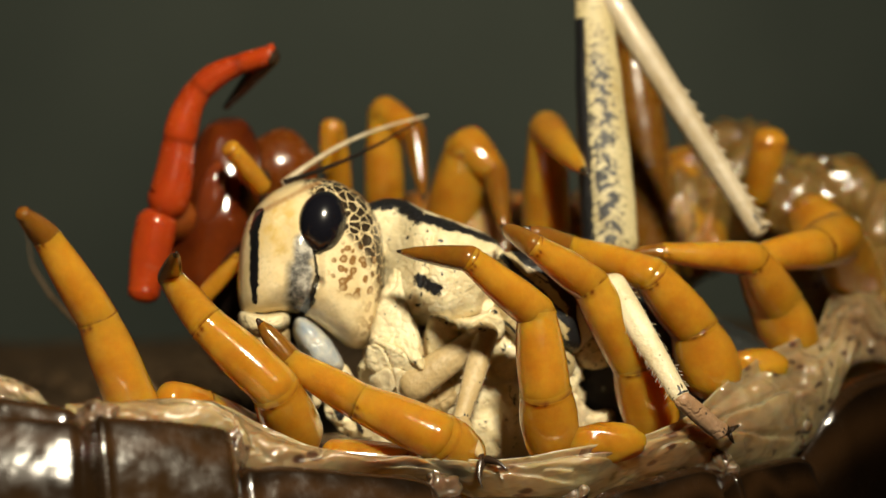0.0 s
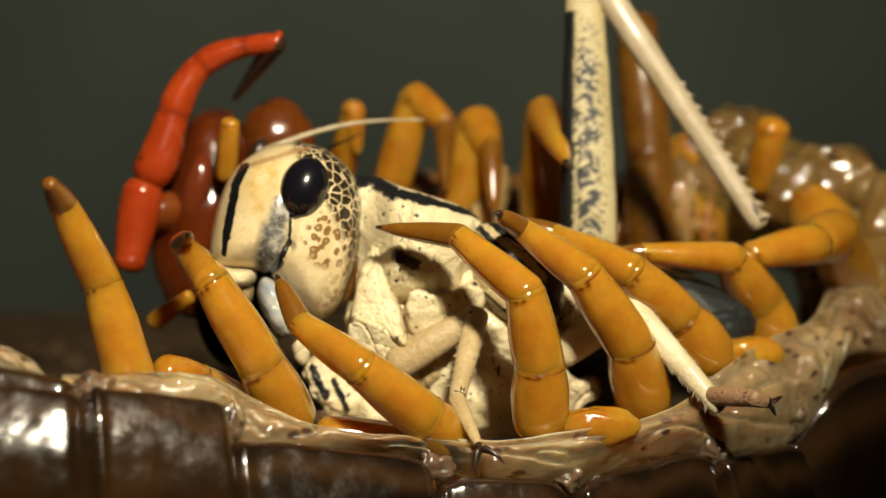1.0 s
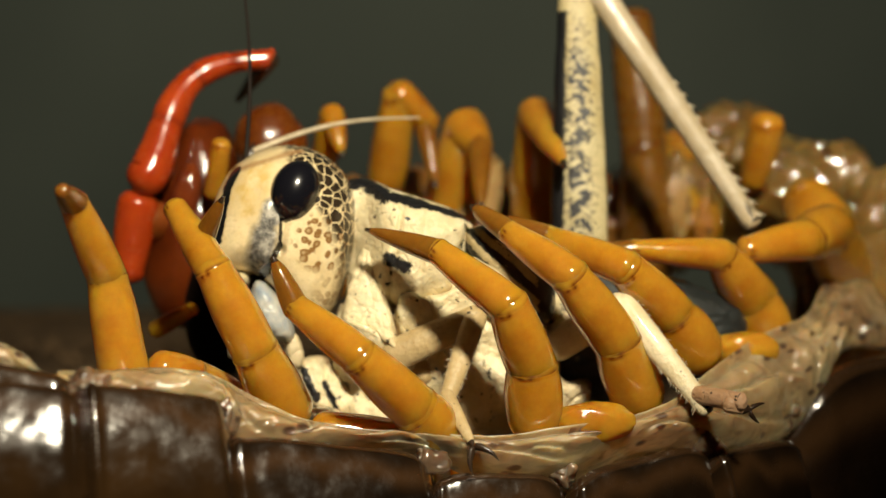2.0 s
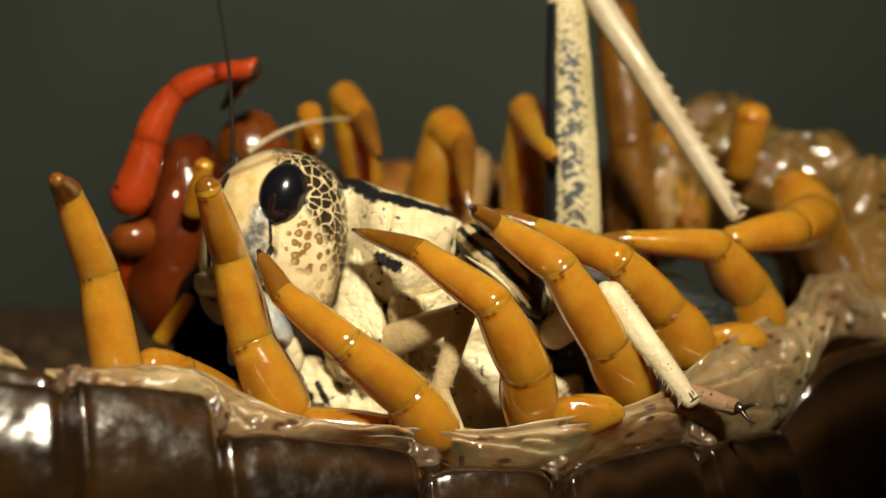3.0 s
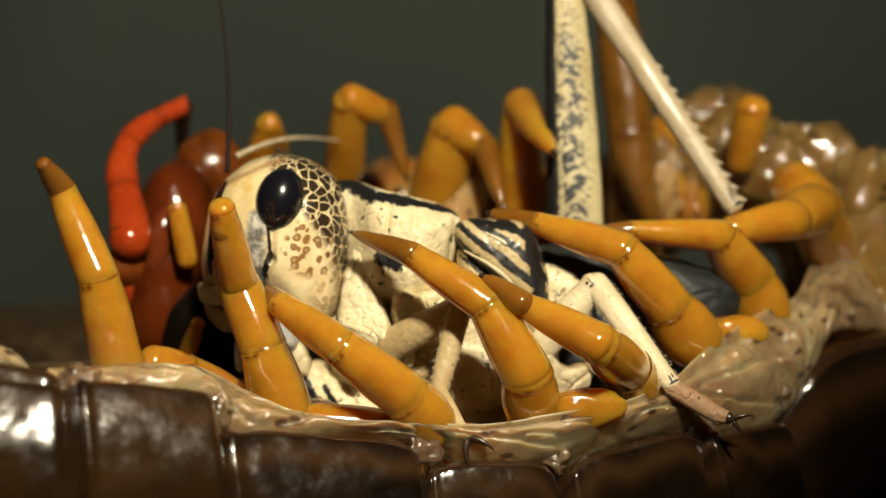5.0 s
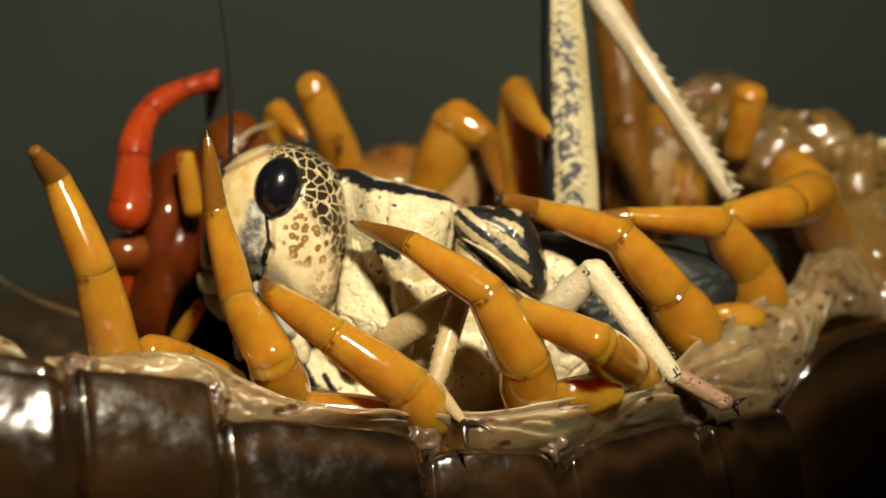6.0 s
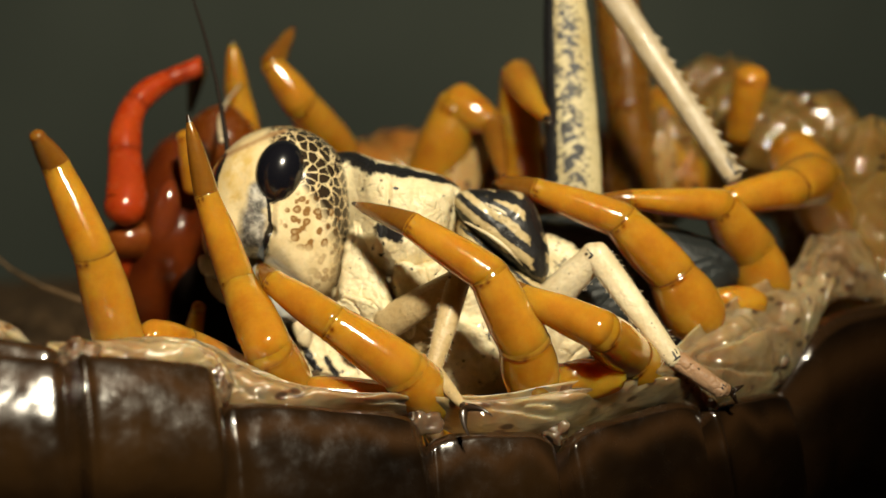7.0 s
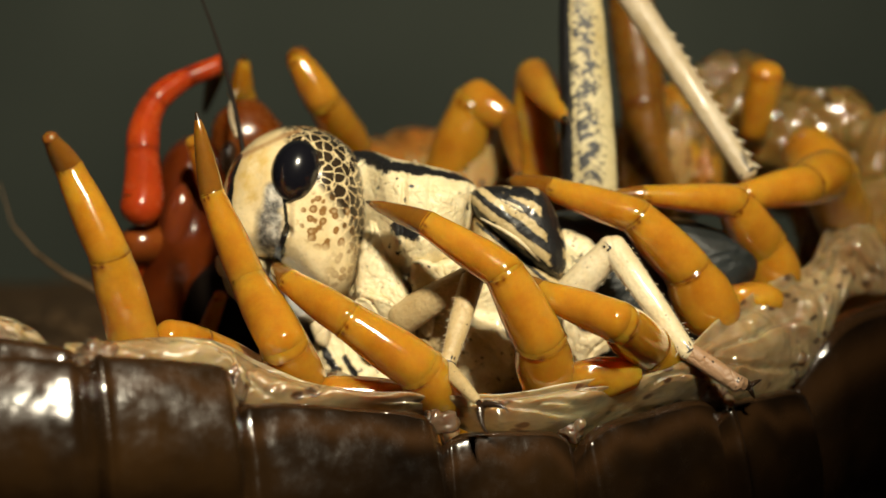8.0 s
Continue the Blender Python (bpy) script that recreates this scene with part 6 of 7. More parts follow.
    walk(leg_far_c[2], [(0, at(4.88, -2.17, 1.31, -12.70, -47.72, -150.66)), (0.5, at(5.22, -1.49, 2.14, -2.09, -23.83, -165.00)), (1, at(4.49, -1.14, 2.08, -2.13, -25.95, -164.84)), (1.5, at(5.18, -1.15, 2.34, -7.08, -54.12, -164.34)), (3, at(5.39, -1.30, 2.29, -6.80, -47.35, -162.23)), (3.5, at(5.60, -1.46, 2.21, -7.56, -46.94, -162.57)), (4, at(6.27, -1.52, 2.08, -15.44, -52.45, -151.01)), (4.5, at(5.85, -1.97, 1.75, -20.69, -45.75, -139.01)), (6, at(5.57, -2.49, 0.91, -18.11, -51.86, -137.47)), (6.5, at(5.50, -2.52, 0.79, -16.36, -50.55, -139.27)), (7, at(5.66, -2.49, 0.91, -17.86, -52.14, -136.58)), (7.5, at(5.89, -2.36, 1.18, -18.27, -50.24, -136.89)), (8, at(5.64, -2.44, 1.03, -14.84, -49.37, -140.00))])
    walk(leg_far_d[0], [(0, at(5.62, 13.66, 21.09, -177.83, -77.79, -92.04)), (0.5, at(5.61, 13.61, 20.52, -20.26, -88.36, 110.35)), (1, at(5.44, 13.68, 21.08, -170.97, -73.17, -98.19)), (1.5, at(5.11, 13.66, 21.02, -171.61, -70.60, -97.43)), (3, at(5.29, 13.51, 20.33, -176.76, -78.04, -93.05)), (3.5, at(5.20, 13.52, 20.40, -175.86, -79.23, -93.93)), (4, at(5.01, 13.54, 20.44, -176.65, -77.83, -93.15)), (4.5, at(4.94, 13.54, 20.46, -178.55, -75.57, -91.34)), (6, at(5.08, 13.53, 20.29, -174.13, -77.66, -95.52)), (6.5, at(5.05, 13.55, 20.24, -172.20, -85.75, -97.68)), (7, at(5.16, 13.57, 20.15, -156.69, -85.39, -112.93)), (7.5, at(5.16, 13.58, 20.13, -127.46, -88.58, -142.33)), (8, at(5.14, 13.64, 20.13, -174.29, -83.22, -95.55))])
    walk(leg_far_d[1], [(0, at(7.07, 0.00, 0.00, -45.59, -77.22, -112.05)), (0.5, at(7.07, -0.00, 0.00, -8.04, -69.86, -153.52)), (1, at(7.07, 0.00, 0.00, -53.76, -83.71, -116.23)), (1.5, at(7.07, 0.00, 0.00, -72.98, -82.88, -94.81)), (3, at(7.07, -0.00, -0.00, -36.43, -78.27, -126.57)), (3.5, at(7.07, -0.00, 0.00, -30.57, -76.15, -131.27)), (4, at(7.07, -0.00, 0.00, -37.72, -77.47, -123.73)), (4.5, at(7.07, 0.00, 0.00, -49.82, -78.56, -111.01)), (6, at(7.07, -0.00, 0.00, -46.54, -79.13, -114.27)), (6.5, at(7.07, 0.00, 0.00, -16.80, -72.85, -144.16)), (7, at(7.07, -0.00, 0.00, -17.86, -75.30, -144.77)), (7.5, at(7.07, 0.00, 0.00, -11.78, -71.78, -149.33)), (8, at(7.07, 0.00, -0.00, -25.41, -76.05, -135.03))])
    walk(red_leg[0], [(0, at(-17.51, 4.60, 24.05, 77.77, -53.86, 7.85)), (0.5, at(-17.33, 4.70, 24.23, 78.61, -52.52, 6.70)), (1, at(-18.41, 4.69, 24.25, 75.87, -46.43, 10.03)), (1.5, at(-18.46, 4.69, 24.17, 59.81, -41.50, 37.24)), (3, at(-18.70, 4.67, 22.11, 76.10, -46.82, 9.73)), (3.5, at(-18.84, 4.59, 21.59, 76.26, -54.96, 9.82)), (4, at(-19.18, 4.25, 19.57, 48.10, -67.76, 41.14)), (4.5, at(-18.97, 4.18, 19.15, 24.34, -49.80, 76.80)), (6, at(-18.70, 4.47, 20.45, 46.12, -47.06, 52.75)), (6.5, at(-18.93, 4.43, 20.14, 69.94, -53.38, 17.69)), (7, at(-19.00, 4.38, 19.90, 39.81, -50.00, 58.78)), (7.5, at(-19.07, 4.38, 19.97, 39.86, -49.27, 59.29)), (8, at(-18.89, 4.18, 20.00, 42.79, -50.65, 54.53))])
    walk(red_leg[1], [(0, at(10.48, 0.00, -0.00, 1.19, 35.89, 164.23)), (0.5, at(10.48, -0.00, 0.00, 1.59, 40.56, 162.69)), (1, at(10.48, -0.00, 0.00, 0.02, 37.40, 176.42)), (1.5, at(10.48, -0.00, -0.00, 0.48, 68.01, 170.79)), (3, at(10.48, 0.00, -0.00, 0.27, 55.00, 167.40)), (3.5, at(10.48, 0.00, -0.00, 0.61, 40.88, 170.26)), (4, at(10.48, 0.00, 0.00, -2.13, 41.28, 159.34)), (4.5, at(10.48, 0.00, 0.00, 9.69, 77.93, 176.54)), (6, at(10.48, 0.00, 0.00, -118.84, 92.94, 54.86)), (6.5, at(10.48, -0.00, 0.00, -0.13, 62.85, 176.66)), (7, at(10.48, -0.00, 0.00, -170.18, 94.73, -1.20)), (7.5, at(10.48, -0.00, -0.00, -170.17, 93.20, -2.12)), (8, at(10.48, 0.00, 0.00, -3.00, 79.61, 164.13))])
    walk(red_lower[0], [(0, at(-18.22, 4.41, 22.54, -34.76, 73.87, -125.31)), (0.5, at(-18.01, 4.48, 22.72, -42.22, 71.33, -132.91)), (1, at(-19.08, 4.47, 22.73, -33.46, 75.76, -124.02)), (1.5, at(-19.13, 4.47, 22.65, -34.00, 76.10, -124.59)), (3, at(-19.48, 6.64, 19.10, -166.64, 65.19, 101.18)), (3.5, at(-19.62, 6.57, 18.57, -170.68, 60.14, 97.28)), (4, at(-19.98, 6.22, 16.56, 141.70, 72.88, 54.83)), (4.5, at(-19.77, 6.15, 16.14, 163.88, 61.73, 77.06)), (6, at(-19.50, 6.43, 17.45, 143.24, 78.46, 55.02)), (6.5, at(-19.74, 6.38, 17.14, 154.56, 73.71, 66.69)), (7, at(-19.81, 6.32, 16.91, 171.23, 61.59, 83.01)), (7.5, at(-19.88, 6.31, 16.97, 168.64, 65.43, 80.47)), (8, at(-19.71, 6.10, 17.01, 173.19, 61.70, 84.56))])
    walk(stub_upper[0], [(0, at(-11.97, 4.78, 24.78, -120.12, -48.05, -134.87)), (0.5, at(-13.44, 4.68, 23.69, 54.96, -84.90, 34.41)), (1, at(-14.12, 4.72, 24.02, 147.30, -75.40, -59.54)), (1.5, at(-14.40, 4.67, 23.60, 144.54, -68.94, -58.54)), (3, at(-14.97, 4.56, 21.37, 133.13, -62.54, -50.17)), (3.5, at(-15.46, 4.60, 21.63, 138.07, -55.29, -57.72)), (4, at(-15.77, 4.16, 18.94, -32.80, -83.49, 123.25)), (4.5, at(-15.66, 3.99, 17.84, -68.02, -78.44, 159.52)), (6, at(-14.82, 4.50, 20.63, -64.12, -82.17, 155.16)), (6.5, at(-14.85, 4.65, 21.47, -165.96, -77.35, -103.18)), (7, at(-14.92, 4.59, 21.07, -165.82, -77.67, -103.33)), (7.5, at(-14.88, 4.56, 20.95, -161.61, -63.26, -105.08)), (8, at(-14.83, 4.43, 21.12, -158.52, -63.22, -107.66))])
    walk(stub_lower[0], [(0, at(-14.83, 1.97, 18.74, 70.28, -45.78, 17.75)), (0.5, at(-15.44, 1.90, 18.56, 108.84, -34.75, -43.50)), (1, at(-17.61, 1.47, 15.64, 92.11, -35.71, -17.78)), (1.5, at(-17.54, 1.42, 15.17, 90.48, -20.77, -29.03)), (3, at(-16.32, 1.46, 14.18, 62.63, -53.67, 26.46)), (3.5, at(-15.81, 1.42, 13.90, 99.46, -50.97, -20.14)), (4, at(-15.17, 1.27, 13.24, 120.66, -48.49, -45.40)), (4.5, at(-14.85, 1.21, 12.83, 139.17, -56.36, -58.20)), (6, at(-15.27, 1.30, 13.43, 105.33, -51.89, -26.72)), (6.5, at(-14.83, 1.18, 12.97, 121.45, -59.27, -40.33)), (7, at(-14.57, 1.06, 12.58, 142.77, -52.34, -62.99)), (7.5, at(-14.73, 1.07, 12.80, 111.36, -63.38, -28.27)), (8, at(-14.65, 0.95, 12.97, 120.76, -59.06, -39.74))])
    walk(tail_shield, [(0, at(1.66, 0.36, 4.91, 0.00, -0.00, 0.00)), (0.5, at(1.37, 0.33, 4.19, 0.00, -0.00, 0.00)), (1, at(0.75, 0.27, 3.83, 0.00, -0.00, 0.00)), (1.5, at(0.45, 0.24, 3.56, 0.00, -0.00, 0.00)), (3, at(0.30, 0.22, 1.75, 0.00, -0.00, 0.00)), (3.5, at(-0.13, 0.14, 1.19, 0.00, -0.00, 0.00)), (4, at(-0.82, -0.13, -0.33, 0.00, -0.00, 0.00)), (4.5, at(-0.71, -0.11, -0.25, 0.00, -0.00, 0.00)), (6, at(0.00, 0.01, 0.06, 0.00, -0.00, 0.00)), (6.5, at(-0.10, -0.01, -0.10, 0.00, -0.00, 0.00)), (7, at(0.00, 0.00, 0.00, 0.00, -0.00, 0.00)), (7.5, at(-0.18, -0.03, -0.11, 0.00, -0.00, 0.00)), (8, at(-0.13, -0.24, -0.17, 0.00, -0.00, 0.00))])
    walk(far_terminal, [(0, at(2.64, -0.15, 2.49, 0.00, -0.00, 0.00)), (0.5, at(3.26, 0.03, 2.84, 0.00, -0.00, 0.00)), (1, at(2.32, 0.02, 2.93, 0.00, -0.00, 0.00)), (1.5, at(2.18, 0.01, 2.77, 0.00, -0.00, 0.00)), (3, at(1.88, 0.05, 1.55, 0.00, -0.00, 0.00)), (3.5, at(0.99, 0.08, 1.72, 0.00, -0.00, 0.00)), (4, at(-1.36, -0.11, 0.61, 0.00, -0.00, 0.00)), (4.5, at(-1.44, -0.20, 0.04, 0.00, -0.00, 0.00)), (6, at(1.01, 0.01, 0.52, 0.00, -0.00, 0.00)), (6.5, at(0.55, 0.07, 0.59, 0.00, -0.00, 0.00)), (7, at(0.00, 0.00, 0.00, 0.00, -0.00, 0.00)), (7.5, at(-0.06, 0.02, 0.12, 0.00, -0.00, 0.00)), (8, at(0.74, -0.09, 0.40, 0.00, -0.00, 0.00))])
    walk(locust, [(0, at(-3.88, 0.46, 21.48, 79.92, 7.14, -1.27)), (0.5, at(-4.43, 0.49, 21.64, 79.98, 3.39, -0.60)), (1, at(-5.13, 0.46, 21.54, 79.99, 2.96, -0.52)), (1.5, at(-5.40, 0.44, 21.35, 79.98, 3.26, -0.58)), (3, at(-5.20, 0.44, 20.87, 79.99, 2.69, -0.48)), (3.5, at(-5.28, 0.43, 20.83, 79.99, 2.26, -0.40)), (4, at(-5.35, 0.40, 20.69, 80.00, 1.55, -0.27)), (4.5, at(-5.34, 0.39, 20.58, 80.00, 0.34, -0.06)), (6, at(-5.23, 0.42, 20.54, 80.00, -0.17, 0.03)), (6.5, at(-5.19, 0.44, 20.62, 80.00, -0.02, 0.00)), (7, at(-5.23, 0.45, 20.61, 80.00, 0.00, -0.00)), (7.5, at(-5.23, 0.45, 20.64, 80.00, -0.72, 0.13)), (8, at(-5.15, 0.40, 20.65, 80.00, -0.50, 0.09))])
    walk(locust_head, [(0, at(-0.67, -0.14, -0.63, 0.00, 10.00, 11.42)), (0.5, at(-0.69, -0.01, -0.63, 0.00, 10.00, 1.17)), (1, at(-0.68, 0.02, -0.63, 0.00, 10.00, -1.66)), (1.5, at(-0.61, 0.02, -0.57, 0.00, 9.00, -1.97)), (3, at(-0.19, -0.00, -0.20, 0.00, 3.00, 0.66)), (3.5, at(-0.13, -0.00, -0.14, 0.00, 2.00, 0.46)), (4, at(0.00, 0.00, 0.00, 0.00, -0.00, 1.29)), (4.5, at(0.00, 0.00, 0.00, 0.00, -0.00, 0.10)), (6, at(0.00, 0.00, 0.00, 0.00, -0.00, 0.00)), (6.5, at(0.00, 0.00, 0.00, 0.00, -0.00, 0.00)), (7, at(0.00, 0.00, 0.00, 0.00, -0.00, 0.00)), (7.5, at(0.00, 0.00, 0.00, 0.00, -0.00, -0.53)), (8, at(0.00, 0.00, 0.00, 0.00, -0.00, 0.03))])
    walk(fore_leg[0], [(0, at(2.33, -7.10, 3.11, 0.00, -0.99, 43.19)), (0.5, at(2.22, -7.36, 3.23, 0.00, -0.95, 41.27)), (1, at(2.49, -7.18, 3.22, 0.00, -0.87, 35.53)), (1.5, at(2.69, -7.02, 3.23, -0.00, -0.16, 33.06)), (3, at(2.70, -5.98, 3.34, 0.00, -25.83, 25.19)), (3.5, at(2.74, -6.09, 3.34, 0.00, -25.79, 24.69)), (4, at(2.72, -6.18, 3.35, 0.00, -29.30, 24.82)), (4.5, at(2.57, -6.09, 3.35, -0.00, -28.90, 27.77)), (6, at(2.48, -6.48, 3.42, -0.00, -21.15, 31.62)), (6.5, at(2.41, -6.49, 3.47, 0.00, -24.00, 31.97)), (7, at(2.39, -6.49, 3.50, 0.00, -23.48, 32.28)), (7.5, at(2.22, -6.43, 3.51, 0.00, -22.50, 31.96)), (8, at(2.19, -6.34, 3.48, 0.00, -22.78, 31.11))])
    walk(fore_leg[1], [(0, at(4.73, -0.00, -0.00, -0.78, -27.96, -142.88)), (0.5, at(4.73, 0.00, 0.00, -0.76, -33.59, -141.07)), (1, at(4.73, 0.00, 0.00, -0.81, -40.43, -135.23)), (1.5, at(4.73, -0.00, -0.00, -0.09, -42.92, -136.33)), (3, at(4.73, 0.00, -0.00, -20.95, -16.51, -126.52)), (3.5, at(4.73, -0.00, -0.00, -20.93, -16.67, -126.61)), (4, at(4.73, 0.00, -0.00, -23.54, -18.76, -126.69)), (4.5, at(4.73, 0.00, 0.00, -22.88, -20.83, -127.68)), (6, at(4.73, -0.00, 0.00, -17.21, -35.63, -130.27)), (6.5, at(4.73, 0.00, -0.00, -19.69, -36.47, -129.06)), (7, at(4.73, -0.00, 0.00, -19.15, -36.36, -129.59)), (7.5, at(4.73, -0.00, 0.00, -19.11, -40.17, -128.82)), (8, at(4.73, -0.00, 0.00, -21.70, -46.60, -124.98))])
    walk(fore_leg[2], [(0, at(1.00, -2.83, 2.49, -1.73, -55.26, -90.82)), (0.5, at(1.24, -2.82, 2.98, -1.39, -47.62, -98.73)), (1, at(1.76, -2.95, 3.56, -1.21, -44.11, -92.92)), (1.5, at(1.80, -2.80, 3.77, -0.22, -43.33, -86.77)), (3, at(2.36, -3.20, 1.18, -29.73, -29.22, -67.16)), (3.5, at(2.36, -3.19, 1.19, -31.04, -33.60, -61.36)), (4, at(2.39, -3.14, 1.33, -33.83, -30.20, -59.36)), (4.5, at(2.32, -3.12, 1.50, -33.76, -29.65, -69.06)), (6, at(2.07, -3.14, 2.95, -27.94, -41.39, -56.78)), (6.5, at(2.19, -3.13, 2.98, -31.14, -39.87, -55.00)), (7, at(2.15, -3.12, 2.98, -30.62, -40.18, -55.66)), (7.5, at(2.22, -3.12, 3.38, -28.81, -39.23, -57.15)), (8, at(2.54, -3.13, 4.04, -28.64, -39.02, -53.89))])
    walk(middle_leg[0], [(0, at(10.26, -3.68, 1.60, 0.00, -34.69, 60.24)), (0.5, at(10.61, -6.17, 1.62, 0.00, -6.12, 40.74)), (1, at(11.33, -5.95, 1.62, -0.00, -18.23, 38.54)), (1.5, at(11.37, -5.74, 1.63, 0.00, -20.78, 38.07)), (3, at(11.58, -5.03, 1.85, 0.00, -37.13, 42.29)), (3.5, at(11.63, -5.38, 1.84, 0.00, -33.00, 45.68)), (4, at(11.15, -5.32, 1.84, -0.00, -28.04, 51.50)), (4.5, at(10.72, -6.36, 1.82, -0.00, -4.23, 50.85)), (6, at(10.77, -5.65, 1.94, -0.00, -30.24, 47.38)), (6.5, at(10.71, -5.90, 1.98, -0.00, -24.93, 49.00)), (7, at(10.68, -5.80, 2.00, 0.00, -24.43, 47.39)), (7.5, at(10.68, -5.97, 2.00, 0.00, -20.31, 49.05)), (8, at(10.65, -5.88, 1.88, 0.00, -17.39, 47.85))])
    walk(middle_leg[1], [(0, at(4.40, -0.00, 0.00, -37.80, -33.24, -96.32)), (0.5, at(4.40, 0.00, -0.00, -6.97, -27.39, -85.81)), (1, at(4.40, -0.00, -0.00, -19.76, -18.56, -78.37)), (1.5, at(4.40, -0.00, 0.00, -22.63, -16.76, -78.53)), (3, at(4.40, 0.00, 0.00, -38.22, -9.94, -85.99)), (3.5, at(4.40, 0.00, -0.00, -34.41, -14.50, -89.67)), (4, at(4.40, 0.00, 0.00, -30.89, -29.63, -92.21)), (4.5, at(4.40, -0.00, 0.00, -4.34, -30.16, -103.00)), (6, at(4.40, -0.00, 0.00, -30.85, -14.40, -94.17)), (6.5, at(4.40, -0.00, -0.00, -25.56, -17.63, -96.32)), (7, at(4.40, 0.00, -0.00, -25.04, -16.58, -95.65)), (7.5, at(4.40, 0.00, -0.00, -21.04, -21.32, -98.59)), (8, at(4.40, 0.00, -0.00, -18.16, -22.24, -98.81))])
    walk(middle_leg[2], [(0, at(3.74, -5.96, 3.93, -37.87, 20.27, -107.61)), (0.5, at(4.84, -5.95, 3.09, -8.82, -61.63, -24.82)), (1, at(5.59, -5.76, 1.98, -14.29, -43.73, -20.18)), (1.5, at(5.53, -5.56, 1.71, -17.26, -48.99, -15.67)), (3, at(4.83, -6.09, 1.07, -35.57, 29.02, -70.71)), (3.5, at(4.43, -5.97, 1.54, -34.81, 31.27, -79.75)), (4, at(4.16, -6.22, 3.54, -26.94, 8.12, -74.42)), (4.5, at(3.00, -6.07, 3.62, -4.28, 4.85, -82.35)), (6, at(3.93, -6.45, 1.66, -29.61, 5.54, -78.47)), (6.5, at(3.69, -6.41, 2.05, -24.80, 5.72, -83.48)), (7, at(3.77, -6.41, 1.92, -24.22, 2.28, -81.76)), (7.5, at(3.46, -6.23, 2.46, -20.37, -7.81, -80.45)), (8, at(3.44, -6.18, 2.56, -17.42, -8.22, -79.82))])
    walk(middle_leg[3], [(0, at(3.02, -8.23, 3.05, -38.98, 30.95, -90.33)), (0.5, at(6.29, -6.62, 6.05, -5.60, 27.51, -56.81)), (1, at(7.84, -6.59, 4.27, -17.32, 34.03, -60.50)), (1.5, at(7.66, -6.16, 4.25, -19.96, 35.78, -61.44)), (3, at(5.57, -8.20, -0.17, -32.44, -23.24, -34.36)), (3.5, at(4.81, -8.06, 0.25, -31.39, -26.77, -38.62)), (4, at(4.89, -8.85, 3.15, -30.83, 31.80, -82.77)), (4.5, at(3.35, -8.66, 3.39, -5.75, -48.03, -60.72)), (6, at(4.48, -9.14, 1.39, -32.57, 31.26, -81.10)), (6.5, at(4.00, -9.12, 1.78, -26.60, 29.43, -79.49)), (7, at(4.16, -9.14, 1.81, -25.86, 29.89, -77.65)), (7.5, at(3.93, -9.01, 2.85, -21.53, 28.24, -77.92)), (8, at(3.94, -8.93, 2.96, -18.19, 27.92, -75.16))])
    walk(hind_leg[0], [(0, at(12.67, 2.50, -5.16, -0.00, 3.75, 100.57)), (0.5, at(12.70, 1.19, -5.18, -0.00, 3.13, 95.27)), (1, at(12.86, 0.70, -5.19, -0.00, 1.32, 95.18)), (1.5, at(12.77, 0.73, -5.18, 0.00, 1.41, 95.11)), (3, at(13.03, 1.10, -4.99, 0.00, 1.70, 95.00)), (3.5, at(13.16, 1.05, -4.99, -0.00, 0.90, 94.64)), (4, at(13.27, 1.12, -5.02, 0.00, 1.74, 94.43)), (4.5, at(13.29, 0.97, -5.01, 0.00, 1.71, 93.05)), (6, at(13.13, 0.80, -4.97, 0.00, 3.29, 92.47)), (6.5, at(13.17, 0.77, -4.98, 0.00, 3.22, 92.86)), (7, at(13.20, 0.87, -5.00, 0.00, 4.54, 92.42)), (7.5, at(13.18, 0.73, -5.02, -0.00, 4.31, 91.32)), (8, at(13.18, 0.73, -5.16, 0.00, 4.23, 91.43))])
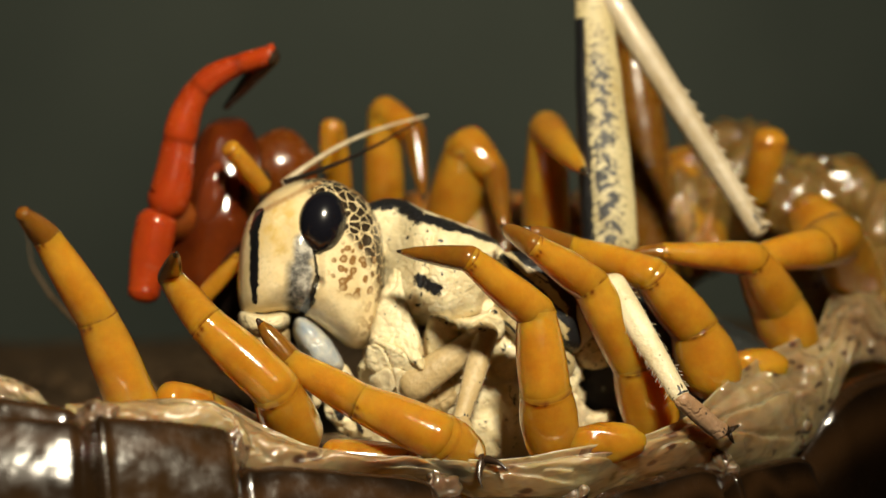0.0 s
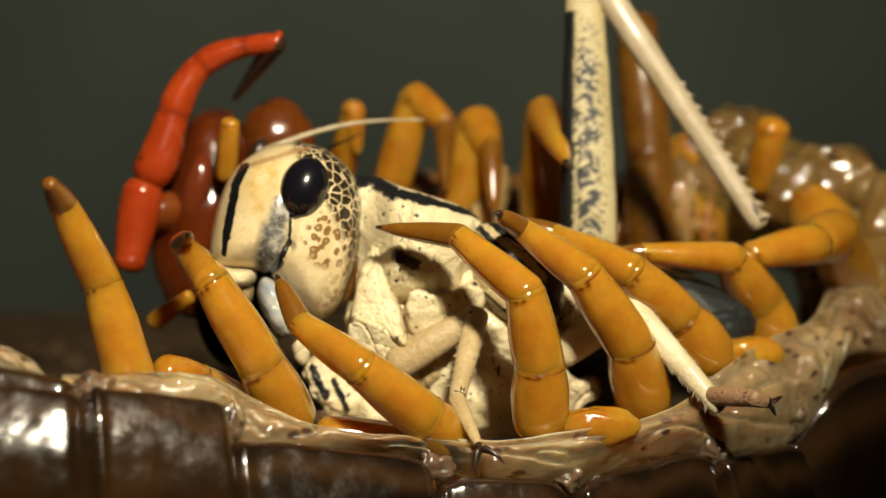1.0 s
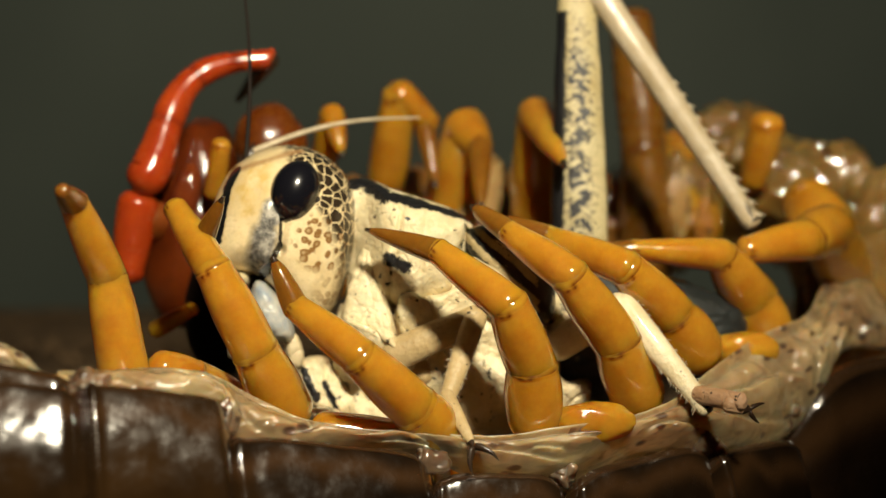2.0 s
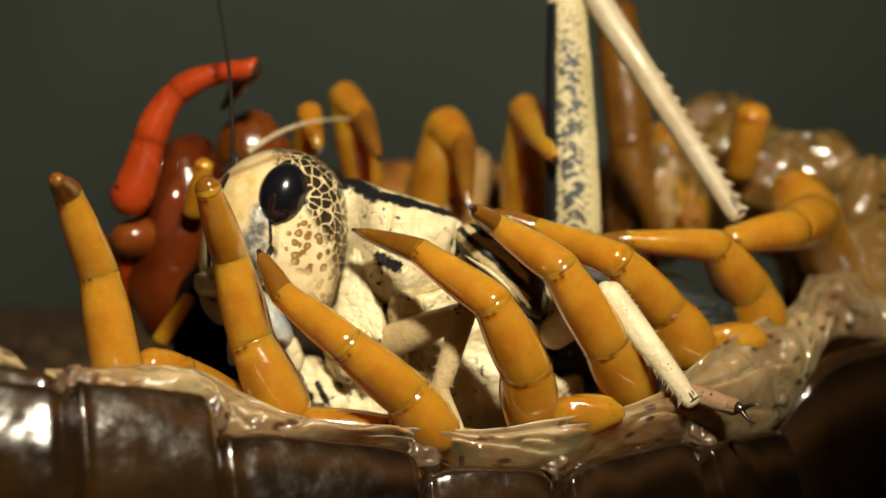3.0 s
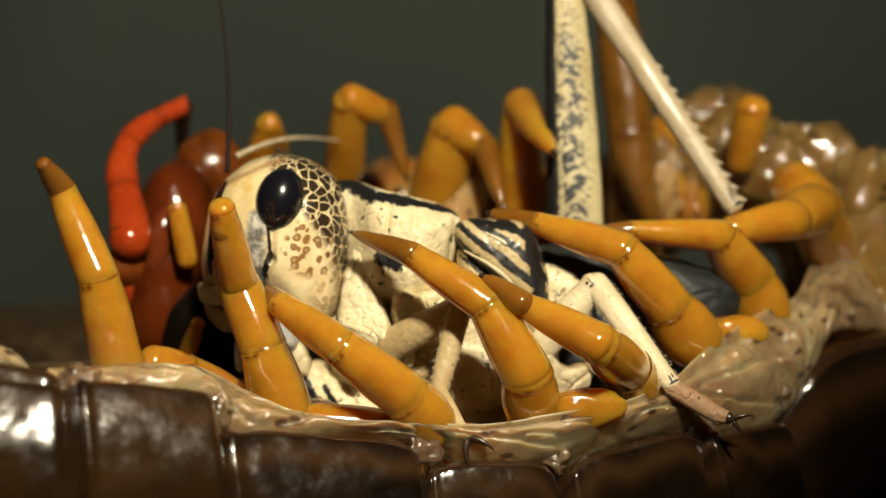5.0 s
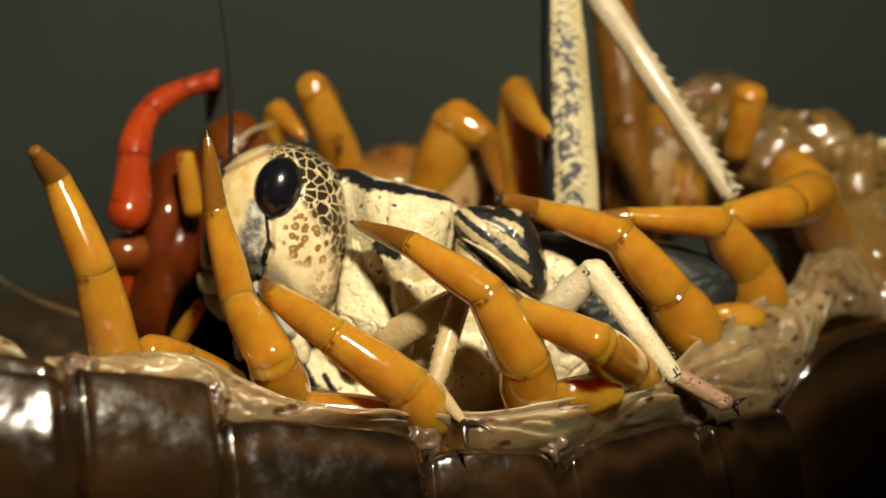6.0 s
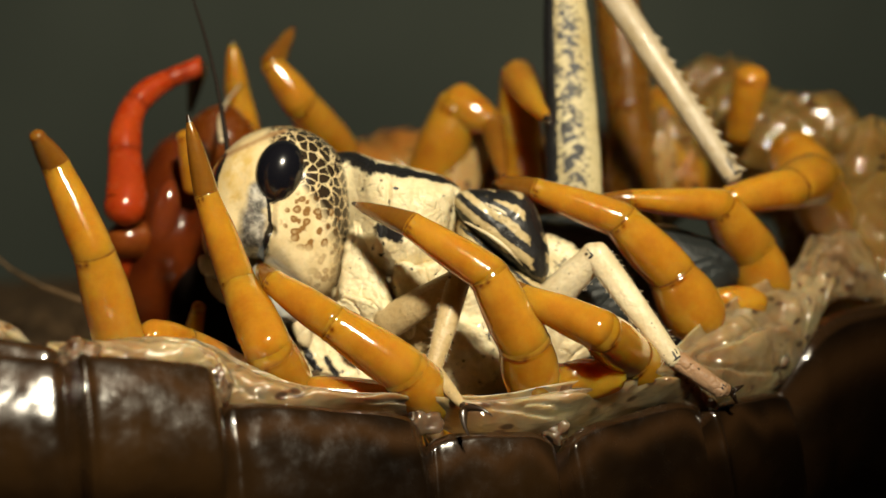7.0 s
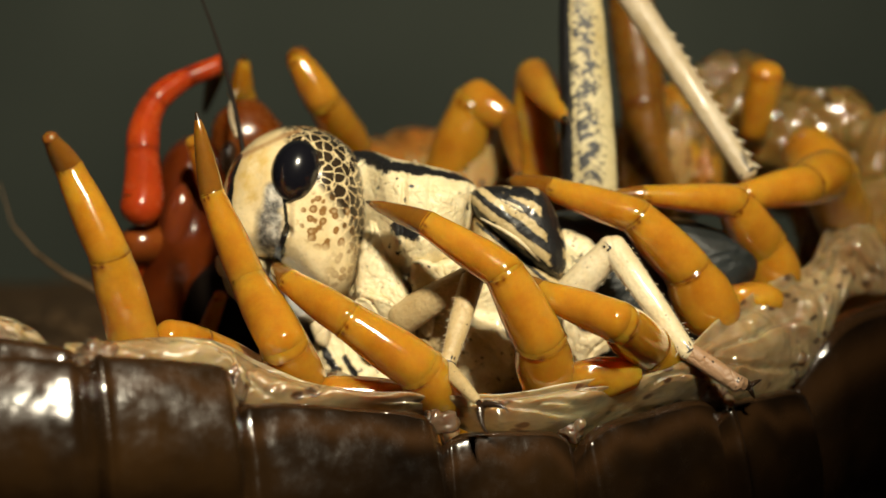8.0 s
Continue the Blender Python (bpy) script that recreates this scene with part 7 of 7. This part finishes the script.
    walk(hind_leg[1], [(0, at(17.21, 0.00, -0.00, 1.73, -0.67, -152.55)), (0.5, at(17.21, 0.00, -0.00, 1.56, -1.78, -150.23)), (1, at(17.21, 0.00, 0.00, 0.68, -3.63, -149.04)), (1.5, at(17.21, 0.00, 0.00, 0.75, -3.77, -148.08)), (3, at(17.21, 0.00, 0.00, 0.84, -6.32, -150.91)), (3.5, at(17.21, -0.00, -0.00, 0.44, -7.14, -151.20)), (4, at(17.21, 0.00, 0.00, 0.83, -6.27, -151.70)), (4.5, at(17.21, 0.00, -0.00, 0.81, -8.78, -152.31)), (6, at(17.21, 0.00, 0.00, 1.58, -6.97, -151.78)), (6.5, at(17.21, 0.00, 0.00, 1.52, -8.68, -152.34)), (7, at(17.21, -0.00, 0.00, 2.18, -6.41, -151.80)), (7.5, at(17.21, -0.00, -0.00, 2.07, -7.53, -151.92)), (8, at(17.21, -0.00, -0.00, 2.00, -8.17, -152.36))])
    walk(dark_feeler[0], [(0, at(-6.26, 2.92, 1.78, 0.00, 42.91, 40.72)), (0.5, at(-6.64, 2.93, 1.71, 0.00, 51.17, 34.20)), (1, at(-6.24, 3.12, 1.71, 0.00, 61.33, 35.37)), (1.5, at(-6.49, 2.97, 1.70, 0.00, 17.91, 90.17)), (3, at(-6.62, 2.61, 1.58, 0.00, 9.22, 100.96)), (3.5, at(-6.50, 2.74, 1.58, 0.00, 12.69, 101.15)), (4, at(-6.55, 2.78, 1.59, 0.00, 1.12, 88.01)), (4.5, at(-6.80, 3.34, 1.60, 0.00, 5.21, 94.23)), (6, at(-6.41, 2.60, 1.52, -0.00, 7.54, 95.90)), (6.5, at(-6.56, 2.50, 1.51, -0.00, 14.87, 102.28)), (7, at(-6.59, 2.28, 1.50, -0.00, 15.11, 105.72)), (7.5, at(-6.62, 2.23, 1.50, 0.00, 15.38, 104.54)), (8, at(-6.59, 2.54, 1.58, -0.00, 15.85, 107.34))])
    walk(pale_feeler[0], [(0, at(-6.96, 3.11, -1.70, 0.00, 22.29, 36.11)), (0.5, at(-7.40, 3.34, -1.77, 0.00, 40.70, 30.48)), (1, at(-6.72, 4.02, -1.76, 0.00, 21.67, 18.88)), (1.5, at(-6.93, 4.15, -1.75, 0.00, 5.96, 15.12)), (3, at(-6.40, 4.25, -1.88, -0.00, 53.71, 33.43)), (3.5, at(-6.53, 4.37, -1.88, -0.00, 56.45, 35.69)), (4, at(-6.30, 4.40, -1.88, -0.00, 57.03, 16.48)), (4.5, at(-6.52, 4.57, -1.87, -0.00, 54.09, 9.70)), (6, at(-6.88, 4.08, -1.96, 0.00, 71.75, 59.91)), (6.5, at(-6.85, 4.15, -1.98, 0.00, 70.68, 48.15)), (7, at(-7.64, 3.69, -2.00, 0.00, 63.71, 95.69)), (7.5, at(-7.48, 3.48, -2.00, 0.00, 57.52, 100.44)), (8, at(-7.57, 4.07, -1.91, 0.00, 62.19, 104.55))])


motions()
